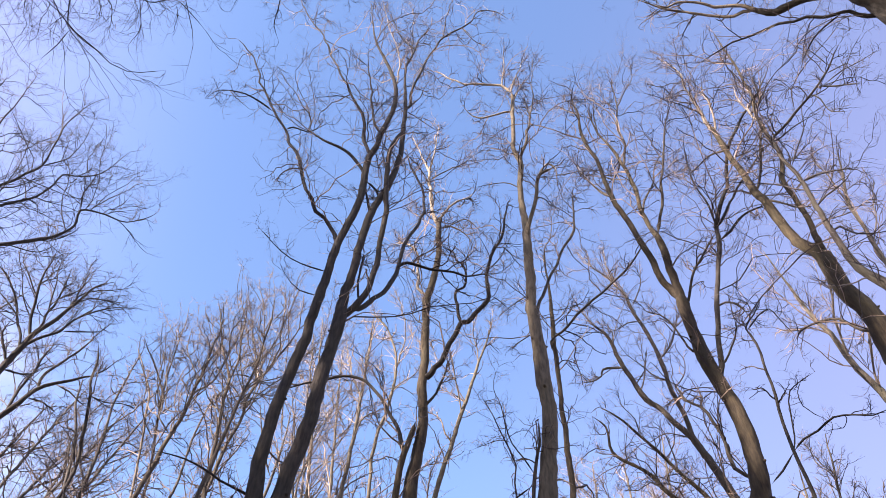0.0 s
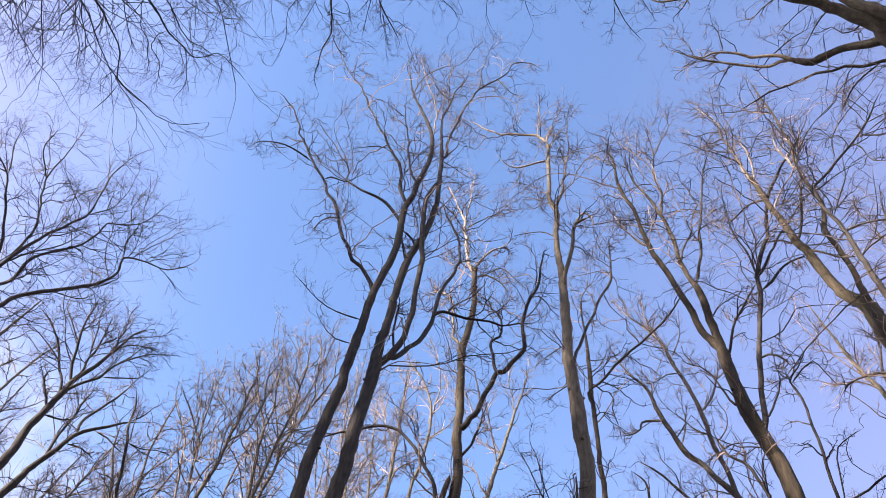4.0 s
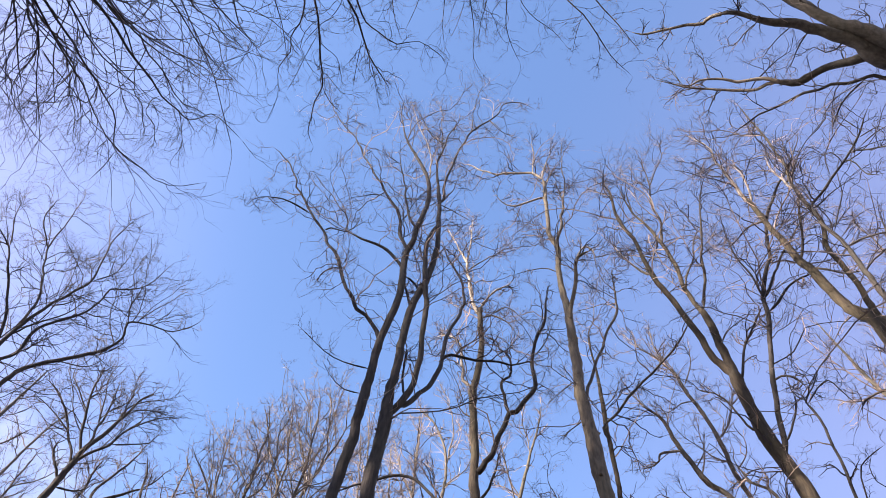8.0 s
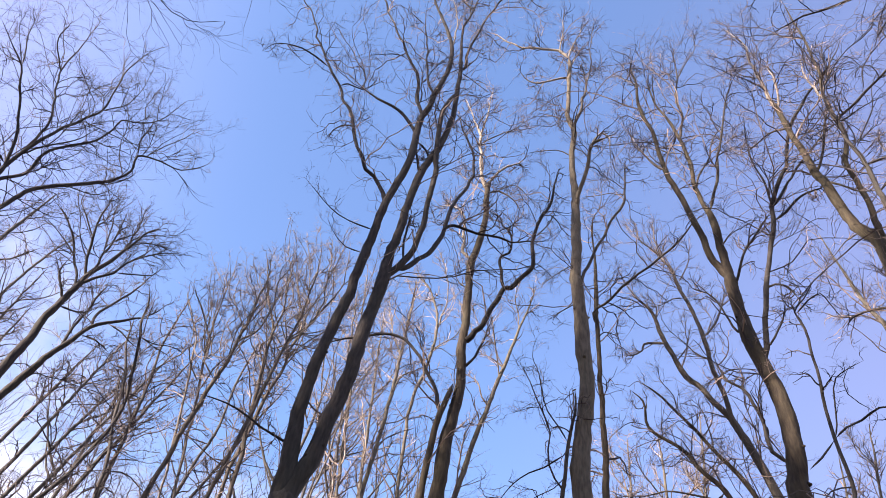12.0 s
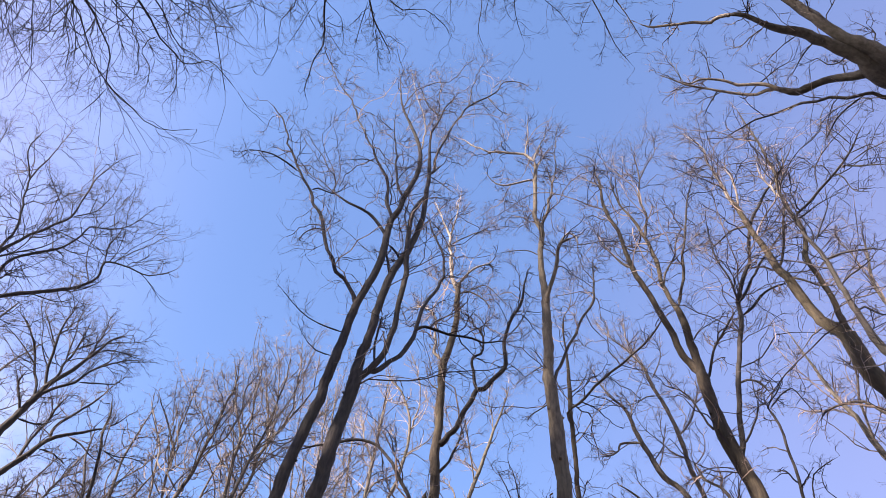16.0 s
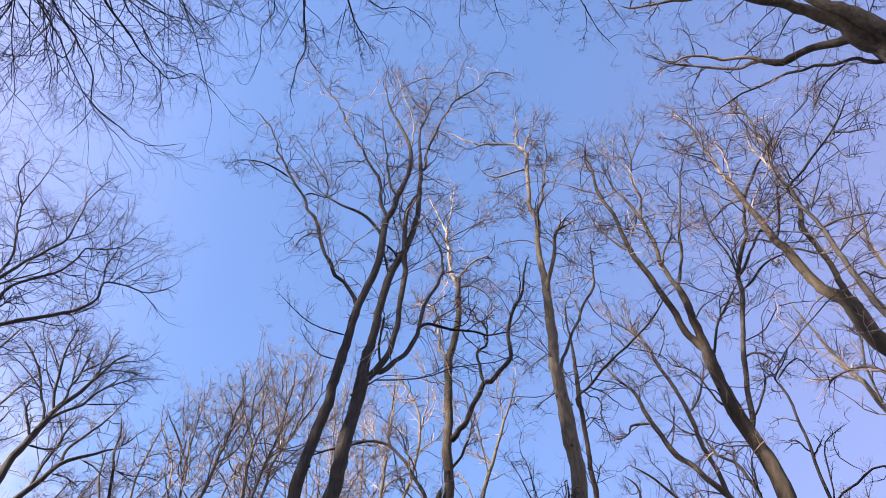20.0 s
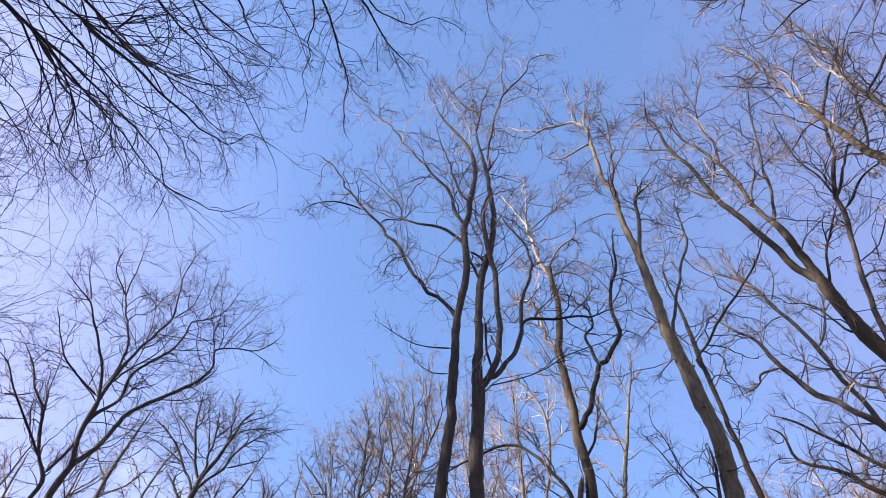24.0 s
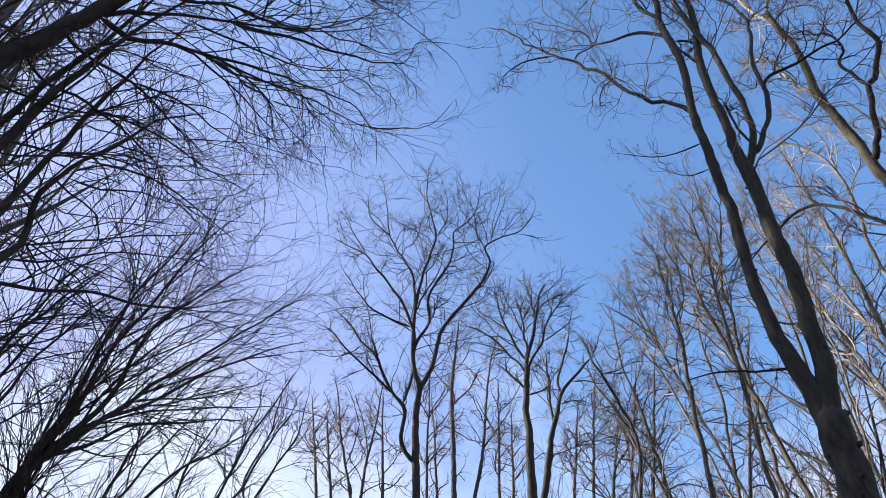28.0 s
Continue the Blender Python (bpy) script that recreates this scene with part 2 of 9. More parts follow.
def bear(rng, paths, radii, per, lo=0.15):
    """Places along N paths for per children each: start, way and thickness there."""
    n, k, _ = paths.shape
    f = rng.uniform(lo, 1.0, (n, per))
    f[:, 0] = 1.0
    x = f * (k - 1)
    i = np.minimum(x.astype(int), k - 2)
    w = (x - i)[..., None]
    r = np.arange(n)[:, None]
    start = paths[r, i] * (1 - w) + paths[r, i + 1] * w
    way = unit(paths[r, i + 1] - paths[r, i])
    rad = radii[r, i] * (1 - w[..., 0]) + radii[r, i + 1] * w[..., 0]
    return start.reshape(-1, 3), way.reshape(-1, 3), rad.ravel(), (1 - 0.55 * f).ravel()


class Tree:
    """A bare tree: a trunk, its limbs as parts of their own, and its twigs as one part."""
    count = 0

    def __init__(self, name, base, label, barks, habit, twig_scale=1.0, step=0.15):
        Tree.count += 1
        self.rng = np.random.default_rng(100 + Tree.count)
        self.root = new(name)
        self.root.location = (*base, 0)
        tagged(self.root, label, "tree", "trees of the wood")
        # twig width grows with distance so far twigs show in the camera's view
        self.barks, self.habit, self.lines, self.limbs, self.lush, self.bare, self.twig = barks, habit, [], [], [], [], 0.0115 * twig_scale
        self.step = step

    def limb(self, name, pts, skin=None, lush=1.0, bare=0.0):
        line = smooth_line(pts, self.step)
        n = len(line)
        thick = line[:, 3].max()
        sides = 6 if self.step > 0.3 else 14 if thick > 0.12 else 10 if thick > 0.05 else 6
        # crooked growth: kinks at the old bud scars, one every hand or two, less on a stout stem
        run = np.append(0, np.cumsum(np.linalg.norm(np.diff(line[:, :3], axis=0), axis=1)))
        many = max(2, int(run[-1] / (0.28 + 2.2 * thick)))
        bends = self.rng.normal(size=(many + 1, 3)) * (0.017 if thick < 0.07 else 0.010) * min(1, run[-1] / 1.5)
        bends[[0, -1]] = 0
        at = np.linspace(0, run[-1], many + 1)
        path = line[:, :3] + np.column_stack([np.interp(run, at, bends[:, k]) for k in range(3)])
        path += self.rng.normal(size=(n, 3)) * np.minimum(0.006, 0.08 * line[:, 3:4])
        self.lines.append(np.column_stack([path, line[:, 3]]))
        swell = 1 + 0.035 * np.sin(np.arange(n) * 0.9 + self.rng.uniform(0, 6)) * self.rng.uniform(0.3, 1.0, n)
        verts, quads = tubes(path[None], (line[:, 3] * swell)[None], sides)
        ring = verts.reshape(n, sides, 3)
        mid = path[:, None]
        lumps = 1 + 0.05 * self.rng.normal(size=(n, sides, 1))
        ring = mid + (ring - mid) * lumps
        for i, f in ((0, 0.05), (-1, 0.05), (-2, 0.8)):
            ring[i] = mid[i] + (ring[i] - mid[i]) * f
        ob = new(name, quad_mesh(name, ring.reshape(-1, 3), quads, skin or self.barks[2 if thick < 0.05 else 0]))
        ob.parent = self.root
        if skin is LIT_BARK:
            tagged(ob, "limb painted pale as in sun")
        self.limbs.append(ob)
        self.lush.append(lush)
        self.bare.append(bare)

    def dome(self, many, centre, size):
        """Fine limbs that rise from the stems and end on a rounded crown."""
        stems = np.vstack([l for l in self.lines])
        stems = stems[(stems[:, 3] > 0.014) & (stems[:, 2] > centre[2] - 1.6 * size[2])]
        for k in range(many):
            turn, up = self.rng.uniform(0, 2 * np.pi), np.arcsin(self.rng.uniform(-0.25, 1.0))
            way = np.array([np.cos(up) * np.cos(turn), np.cos(up) * np.sin(turn), np.sin(up)])
            end = np.array(centre) + way * np.array(size) * self.rng.uniform(0.84, 1.0)
            flat = np.linalg.norm(stems[:, :2] - end[:2], axis=1)
            cost = np.abs(end[2] - stems[:, 2] - 1.0 - 1.1 * flat) + 0.7 * flat + self.rng.uniform(0, 0.8, len(stems))
            a = stems[cost.argmin()]
            gap = end - a[:3]
            out = np.array([gap[0], gap[1], 0.55 * gap[2]])
            pts = [a[:3] + out * f * (1 - f) * 0.9 + gap * f * f + self.rng.normal(size=3) * 0.09 * (0 < f < 1) for f in (0, 0.2, 0.42, 0.62, 0.82, 1.0)]
            r0 = min(0.55 * a[3], 0.004 + 0.0055 * np.linalg.norm(gap))
            self.limb("limb", [(*p, r) for p, r in zip(pts, np.linspace(r0, 0.005, 6))], lush=1.3, bare=0.4)

    def knots(self, many):
        """Stubs and knots of lost branches along the trunk and stems."""
        thick = [n for n, l in enumerate(self.lines) if l[:, 3].max() > 0.07]
        for k in range(many):
            pick = thick[self.rng.integers(len(thick))]
            line = self.lines[pick]
            ok = np.flatnonzero((line[:, 3] > 0.05) & (line[:, 2] > 3.5))
            if len(ok) < 3:
                continue
            i = int(self.rng.choice(ok[1:-1]))
            r, at = line[i, 3], line[i, :3]
            out = unit(np.cross(unit(line[i + 1, :3] - line[i - 1, :3]), self.rng.normal(size=3)))
            size = r * self.rng.uniform(0.14, 0.26)
            run = np.array([0.6 * r, 0.95 * r, r + 0.5 * size, r + 0.9 * size, r + size])
            path = at + out * run[:, None] + np.array([0, 0, 1.0]) * (np.arange(5) ** 2 * 0.06 * size)[:, None]
            verts, quads = tubes(path[None], (size * np.array([1.25, 1.1, 0.85, 0.55, 0.04]))[None], 8)
            ob = new("knot", quad_mesh("knot", verts, quads, self.barks[0]))
            ob.parent = self.limbs[pick]

    def finish(self):
        h, rng, near = self.habit, self.rng, math.hypot(*self.root.location[:2]) < 11
        start, along, rad, size, fine, spray = [], [], [], [], [], []
        for line in list(self.lines):
            # long crooked side branches, too thin to be limbs of their own
            seg = np.linalg.norm(np.diff(line[:, :3], axis=0), axis=1)
            put = np.where(line[:-1, 3] > 0.06, 0.08, 1.0) * (line[:-1, 3] > 0.010) * np.clip((line[:-1, 2] - 6.0) / 3, 0, 1) * seg
            n = int(h["sprays"] * put.sum() + rng.random())
            if n and put.sum() > 0:
                i = rng.choice(len(seg), n, p=put / put.sum())
                left = seg.sum() - np.append(0, np.cumsum(seg))[i]
                r0 = np.minimum(line[i, 3] * 0.5, 1.5 * self.twig * rng.uniform(0.7, 1.2, n))
                p0, q0 = shoots(rng, line[i, :3], unit(line[i + 1, :3] - line[i, :3]), h["reach"] * np.clip(0.25 + left / 3, 0.3, 1) * rng.uniform(0.4, 1.2, n), r0, h["angle"], h["rise"] * 0.8, h["crook"] * 0.8, 8)
                spray.append((p0, q0))
                self.lines += [np.column_stack([p, q]) for p, q in zip(p0, q0)]
        for line, lush, bare in zip(self.lines, self.lush + [1.0] * len(self.lines), self.bare + [0.0] * len(self.lines)):
            seg = np.linalg.norm(np.diff(line[:, :3], axis=0), axis=1)
            run = seg.sum()
            grow = np.clip(1.15 - line[:-1, 3] / 0.065, 0.004, 1) * np.clip((line[:-1, 2] - 3.0) / 3, 0, 1) * seg
            grow[:int(bare * len(grow))] *= 0.12
            n = int(h["rate"] * lush * grow.sum() + rng.random())
            if n < 1 or grow.sum() <= 0:
                continue
            ends = h["tips"] if line[-1, 3] < 0.03 else 0
            i = np.append(rng.choice(len(seg), n, p=grow / grow.sum()), np.linspace(0.6 * len(seg), len(seg) - 1, ends)).astype(int)
            w = np.append(rng.random(n), np.linspace(0.2, 1, ends))[:, None]
            start.append(line[i, :3] * (1 - w) + line[i + 1, :3] * w)
            along.append(unit(line[i + 1, :3] - line[i, :3]))
            rad.append(line[i, 3])
            fine.append(np.full(len(i), min(1, 0.55 + 0.45 * lush)))
            left = run - np.append(0, np.cumsum(seg))[i]
            size.append(np.clip(left / 2.2, 0.45, 1.0) * np.clip(run / 2.0, 0.5, 1.0) * min(1, 0.3 + 0.7 * lush))
        start, along, rad, size = np.vstack(start), np.vstack(along), np.concatenate(rad), np.concatenate(size)
        n = len(start)
        r1 = np.minimum(rad * 0.65, 1.15 * self.twig * np.concatenate(fine) * rng.uniform(0.7, 1.3, n))
        p1, q1 = shoots(rng, start, along, h["length"] * size * rng.uniform(0.35, 1.15, n), r1, h["angle"], h["rise"], h["crook"] * (0.8 if near else 1), 8 if near else 5)
        s, a, r, k = bear(rng, p1, q1, h["n2"])
        p2, q2 = shoots(rng, s, a, h["length"] * 0.58 * k * np.repeat(size, h["n2"]) * rng.uniform(0.5, 1.3, len(s)), np.minimum(r * 0.8, 0.95 * self.twig), h["angle"] * 0.9, h["rise"] * 0.7, h["crook"] * 1.15, 3 if near else 2)
        layers = [(p, q, 4) for p, q in spray] + [(p1, q1, 3), (p2, q2, 3)]
        if h["n3"]:
            s, a, r, k = bear(rng, p2, q2, h["n3"])
            run = h["length"] * 0.36 * k * np.repeat(np.repeat(size, h["n2"]), h["n3"]) * rng.uniform(0.4, 1.4, len(s))
            layers.append((*shoots(rng, s, a, run, np.minimum(r * 0.85, 0.75 * self.twig), h["angle"], h["rise"] * 0.5, h["crook"] * 1.2, 2 if near else 1), 3))
        verts, quads, at = [], [], 0
        for p, q, sides in layers:
            v, f = tubes(p, q, sides)
            verts.append(v)
            quads.append(f + at)
            at += len(v)
        ob = new("crown", quad_mesh("crown", np.vstack(verts), np.vstack(quads), self.barks[1], False))
        ob.parent = self.root
        tagged(ob, "fine bare twigs", kind="stuff")


# ---- ground ----
bm = bmesh.new()
bmesh.ops.create_grid(bm, x_segments=60, y_segments=60, size=70)
for v in bm.verts:
    v.co.z = -0.03 + 0.10 * (noise.noise(v.co * 0.12) - 0.2) * min(1, v.co.length / 12)
rim = [e for e in bm.edges if e.is_boundary]
out = bmesh.ops.extrude_edge_only(bm, edges=rim)
for v in out["geom"]:
    if isinstance(v, bmesh.types.BMVert):
        v.co.x, v.co.y = v.co.x * 30, v.co.y * 30
me = bpy.data.meshes.new("ground")
bm.to_mesh(me)
litter = bpy.data.materials.new("leaf litter")
litter.use_nodes = True
t = litter.node_tree
co = t.nodes.new("ShaderNodeTexCoord")
vo = t.nodes.new("ShaderNodeTexVoronoi")
vo.inputs["Scale"].default_value = 14
t.links.new(co.outputs["Object"], vo.inputs["Vector"])
ra = t.nodes.new("ShaderNodeValToRGB")
ra.color_ramp.elements[0].color, ra.color_ramp.elements[1].color = (0.04, 0.026, 0.015, 1), (0.16, 0.10, 0.055, 1)
t.links.new(vo.outputs["Color"], ra.inputs[0])
t.links.new(ra.outputs[0], t.nodes["Principled BSDF"].inputs["Base Color"])
t.nodes["Principled BSDF"].inputs["Roughness"].default_value = 0.95
bp = t.nodes.new("ShaderNodeBump")
bp.inputs["Distance"].default_value = 0.03
t.links.new(vo.outputs["Distance"], bp.inputs["Height"])
t.links.new(bp.outputs[0], t.nodes["Principled BSDF"].inputs["Normal"])
me.materials.append(litter)
tagged(new("ground", me), "woodland floor of brown leaf litter", "ground", kind="structure")

# ---- the wood round the clearing ----

tree = Tree("maple_tree", (-2.20, 7.17), "tall bare maple with two dark stems forking from one trunk", MIXED, LOOSE, 0.80)
tree.limb("trunk", [(0.00, 0.00, 0.00, 0.222), (0.00, 0.00, 0.50, 0.189), (0.05, 0.01, 2.18, 0.176), (0.13, 0.03, 4.08, 0.169), (0.20, 0.06, 5.44, 0.164), (0.22, 0.06, 5.81, 0.168), (0.25, 0.07, 6.21, 0.172), (0.27, 0.07, 6.40, 0.155), (0.28, 0.08, 6.58, 0.105)])
tree.limb("stem", [(0.22, 0.06, 5.81, 0.151), (0.24, 0.07, 6.06, 0.142), (0.25, 0.07, 6.28, 0.132), (0.24, 0.05, 6.53, 0.118), (0.23, 0.03, 6.80, 0.103), (0.16, -0.01, 7.35, 0.087), (0.18, -0.04, 8.04, 0.077), (0.25, -0.07, 9.01, 0.074), (0.31, -0.07, 9.36, 0.073), (0.39, -0.10, 10.57, 0.070), (0.45, -0.11, 11.23, 0.064), (0.51, -0.13, 12.01, 0.063), (0.67, -0.12, 12.90, 0.062), (0.71, -0.14, 13.84, 0.066), (0.72, -0.17, 14.89, 0.059), (0.81, -0.16, 15.25, 0.058), (0.85, -0.17, 15.80, 0.057), (0.94, -0.16, 16.46, 0.053), (1.01, -0.16, 17.21, 0.049), (0.99, -0.19, 17.91, 0.046), (0.82, -0.26, 18.90, 0.040), (0.59, -0.35, 19.65, 0.034), (0.41, -0.41, 20.16, 0.029), (0.24, -0.47, 20.95, 0.023), (0.09, -0.54, 22.01, 0.016), (-0.08, -0.61, 23.21, 0.009)])
tree.limb("stem", [(0.22, 0.06, 5.86, 0.145), (0.24, 0.07, 6.16, 0.136), (0.26, 0.07, 6.35, 0.126), (0.34, 0.08, 6.62, 0.112), (0.45, 0.09, 6.93, 0.104), (0.51, 0.08, 7.49, 0.098), (0.62, 0.07, 8.24, 0.092), (0.66, 0.04, 9.05, 0.093), (0.68, 0.03, 9.52, 0.088), (0.74, 0.01, 10.09, 0.100), (0.75, -0.01, 10.70, 0.075), (0.80, -0.02, 11.39, 0.065), (0.84, -0.04, 12.15, 0.064), (0.93, -0.05, 13.02, 0.067), (1.03, -0.04, 13.50, 0.060), (1.09, -0.03, 13.71, 0.060), (1.15, -0.03, 14.05, 0.062), (1.21, -0.02, 14.49, 0.058), (1.26, -0.03, 15.04, 0.054), (1.27, -0.05, 15.91, 0.052), (1.26, -0.07, 16.54, 0.048), (1.25, -0.10, 17.24, 0.043), (1.21, -0.13, 17.96, 0.035), (1.15, -0.16, 18.72, 0.027), (1.13, -0.19, 19.42, 0.025), (1.22, -0.18, 20.10, 0.024), (1.28, -0.18, 20.68, 0.022), (1.34, -0.18, 21.34, 0.018), (1.51, -0.15, 22.20, 0.011), (1.56, -0.14, 22.60, 0.009)])
tree.limb("stem", [(0.70, 0.02, 9.66, 0.065), (0.72, 0.02, 9.88, 0.061), (0.74, 0.01, 10.17, 0.056), (0.91, 0.04, 10.42, 0.052), (0.97, 0.04, 10.64, 0.050), (1.07, 0.04, 10.98, 0.047), (1.13, 0.03, 11.39, 0.046), (1.13, 0.01, 11.81, 0.045), (1.15, -0.02, 12.37, 0.046), (1.17, -0.06, 12.99, 0.048), (1.16, -0.09, 13.52, 0.047), (1.14, -0.12, 13.99, 0.046), (1.09, -0.16, 14.53, 0.045), (1.08, -0.19, 15.10, 0.044), (1.20, -0.19, 15.63, 0.042), (1.27, -0.19, 15.98, 0.040)])
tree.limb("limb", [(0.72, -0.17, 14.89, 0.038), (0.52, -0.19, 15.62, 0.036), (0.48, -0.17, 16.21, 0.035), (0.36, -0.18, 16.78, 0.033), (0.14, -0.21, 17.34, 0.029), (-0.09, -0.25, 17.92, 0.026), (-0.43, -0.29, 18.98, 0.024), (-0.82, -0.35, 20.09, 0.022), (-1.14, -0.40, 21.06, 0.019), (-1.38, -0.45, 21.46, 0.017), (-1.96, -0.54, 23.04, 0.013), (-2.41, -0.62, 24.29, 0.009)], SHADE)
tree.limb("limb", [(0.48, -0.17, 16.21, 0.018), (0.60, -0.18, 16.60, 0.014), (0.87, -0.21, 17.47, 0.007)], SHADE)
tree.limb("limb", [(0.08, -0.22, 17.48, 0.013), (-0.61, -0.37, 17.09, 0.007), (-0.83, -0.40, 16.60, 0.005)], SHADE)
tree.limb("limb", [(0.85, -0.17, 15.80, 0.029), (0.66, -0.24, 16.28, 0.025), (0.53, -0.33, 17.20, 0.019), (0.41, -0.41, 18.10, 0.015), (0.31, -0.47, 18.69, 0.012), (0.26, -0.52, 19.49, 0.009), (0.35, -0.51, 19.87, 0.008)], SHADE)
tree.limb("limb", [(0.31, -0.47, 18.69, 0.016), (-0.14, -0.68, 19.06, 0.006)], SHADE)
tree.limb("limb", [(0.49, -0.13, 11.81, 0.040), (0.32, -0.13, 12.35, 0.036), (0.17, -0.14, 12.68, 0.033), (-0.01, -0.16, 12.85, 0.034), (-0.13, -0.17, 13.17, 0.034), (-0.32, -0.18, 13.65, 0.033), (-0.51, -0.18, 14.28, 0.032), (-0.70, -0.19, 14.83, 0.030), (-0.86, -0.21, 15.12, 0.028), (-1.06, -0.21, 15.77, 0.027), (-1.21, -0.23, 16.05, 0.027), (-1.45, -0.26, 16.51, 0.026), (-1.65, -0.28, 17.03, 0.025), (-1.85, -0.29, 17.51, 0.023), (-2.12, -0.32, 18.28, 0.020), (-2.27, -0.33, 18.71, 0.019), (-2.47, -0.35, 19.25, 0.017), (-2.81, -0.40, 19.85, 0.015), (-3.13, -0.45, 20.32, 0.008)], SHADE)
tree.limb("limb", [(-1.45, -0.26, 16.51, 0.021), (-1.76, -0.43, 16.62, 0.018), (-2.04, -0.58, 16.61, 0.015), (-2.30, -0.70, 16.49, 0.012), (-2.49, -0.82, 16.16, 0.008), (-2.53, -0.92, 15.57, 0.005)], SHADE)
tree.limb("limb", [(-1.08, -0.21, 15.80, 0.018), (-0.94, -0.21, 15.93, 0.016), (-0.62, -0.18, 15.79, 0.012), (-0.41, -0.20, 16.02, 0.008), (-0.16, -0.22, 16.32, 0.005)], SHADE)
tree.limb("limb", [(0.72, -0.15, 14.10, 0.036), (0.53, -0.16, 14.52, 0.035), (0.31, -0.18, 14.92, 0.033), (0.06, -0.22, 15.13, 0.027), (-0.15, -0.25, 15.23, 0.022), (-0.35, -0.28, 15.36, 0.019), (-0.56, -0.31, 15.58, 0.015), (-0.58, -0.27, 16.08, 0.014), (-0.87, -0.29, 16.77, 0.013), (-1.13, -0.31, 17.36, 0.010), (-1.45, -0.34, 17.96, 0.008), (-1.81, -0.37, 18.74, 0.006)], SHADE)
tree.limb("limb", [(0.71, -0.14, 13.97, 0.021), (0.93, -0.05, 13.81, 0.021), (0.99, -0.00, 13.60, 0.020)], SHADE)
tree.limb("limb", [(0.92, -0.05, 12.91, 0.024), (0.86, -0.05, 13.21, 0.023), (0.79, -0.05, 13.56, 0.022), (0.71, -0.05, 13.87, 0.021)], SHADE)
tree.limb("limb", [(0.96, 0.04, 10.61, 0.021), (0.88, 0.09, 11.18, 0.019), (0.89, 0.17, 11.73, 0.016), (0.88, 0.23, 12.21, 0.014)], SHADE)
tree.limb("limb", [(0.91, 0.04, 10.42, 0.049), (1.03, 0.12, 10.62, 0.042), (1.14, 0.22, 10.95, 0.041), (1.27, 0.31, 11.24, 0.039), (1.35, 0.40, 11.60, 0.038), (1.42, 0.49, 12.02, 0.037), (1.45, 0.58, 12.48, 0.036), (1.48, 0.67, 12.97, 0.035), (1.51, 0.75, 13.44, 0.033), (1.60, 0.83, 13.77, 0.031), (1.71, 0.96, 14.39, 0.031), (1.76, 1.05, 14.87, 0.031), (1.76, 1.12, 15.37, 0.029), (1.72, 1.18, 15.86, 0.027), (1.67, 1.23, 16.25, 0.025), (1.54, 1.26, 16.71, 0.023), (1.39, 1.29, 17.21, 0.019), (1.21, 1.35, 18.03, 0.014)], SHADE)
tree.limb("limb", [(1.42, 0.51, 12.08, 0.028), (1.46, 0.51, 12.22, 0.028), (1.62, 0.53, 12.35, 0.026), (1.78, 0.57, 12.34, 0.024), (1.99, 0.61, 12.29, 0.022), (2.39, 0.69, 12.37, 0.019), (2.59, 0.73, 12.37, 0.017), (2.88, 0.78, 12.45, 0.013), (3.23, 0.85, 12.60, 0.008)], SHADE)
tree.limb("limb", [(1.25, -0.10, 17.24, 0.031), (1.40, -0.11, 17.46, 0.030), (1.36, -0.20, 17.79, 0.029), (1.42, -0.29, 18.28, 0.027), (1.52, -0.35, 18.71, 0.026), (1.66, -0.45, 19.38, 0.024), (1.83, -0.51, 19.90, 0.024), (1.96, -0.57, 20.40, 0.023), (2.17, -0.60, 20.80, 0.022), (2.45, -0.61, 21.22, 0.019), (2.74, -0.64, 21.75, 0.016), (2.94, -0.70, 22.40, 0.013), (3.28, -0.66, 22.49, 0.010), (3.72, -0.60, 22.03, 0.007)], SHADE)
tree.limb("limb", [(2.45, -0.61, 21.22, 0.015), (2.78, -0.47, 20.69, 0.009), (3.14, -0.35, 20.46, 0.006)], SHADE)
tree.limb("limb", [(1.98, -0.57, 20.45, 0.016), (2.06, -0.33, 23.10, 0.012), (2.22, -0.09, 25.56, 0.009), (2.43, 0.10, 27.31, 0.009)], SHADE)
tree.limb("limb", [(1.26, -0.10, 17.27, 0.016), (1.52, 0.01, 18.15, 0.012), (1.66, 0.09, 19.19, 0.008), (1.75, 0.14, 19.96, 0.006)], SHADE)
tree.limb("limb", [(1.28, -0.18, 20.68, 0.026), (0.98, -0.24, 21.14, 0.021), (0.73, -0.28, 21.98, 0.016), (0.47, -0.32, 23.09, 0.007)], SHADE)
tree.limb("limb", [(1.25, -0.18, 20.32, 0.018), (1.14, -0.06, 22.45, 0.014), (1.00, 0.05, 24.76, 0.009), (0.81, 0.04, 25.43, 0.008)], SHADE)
tree.limb("limb", [(0.99, -0.19, 17.91, 0.020), (0.94, -0.33, 19.84, 0.015), (0.69, -0.47, 20.87, 0.012), (0.28, -0.71, 22.95, 0.007)], LIT_BARK)
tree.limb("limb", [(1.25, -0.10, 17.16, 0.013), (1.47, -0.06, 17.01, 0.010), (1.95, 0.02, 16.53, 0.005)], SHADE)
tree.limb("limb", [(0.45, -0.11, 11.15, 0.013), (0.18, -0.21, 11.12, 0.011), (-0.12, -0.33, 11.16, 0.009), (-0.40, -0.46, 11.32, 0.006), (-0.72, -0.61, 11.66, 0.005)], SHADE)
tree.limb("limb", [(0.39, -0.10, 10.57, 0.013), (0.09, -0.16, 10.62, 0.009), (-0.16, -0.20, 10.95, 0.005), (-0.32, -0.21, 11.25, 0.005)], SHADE)
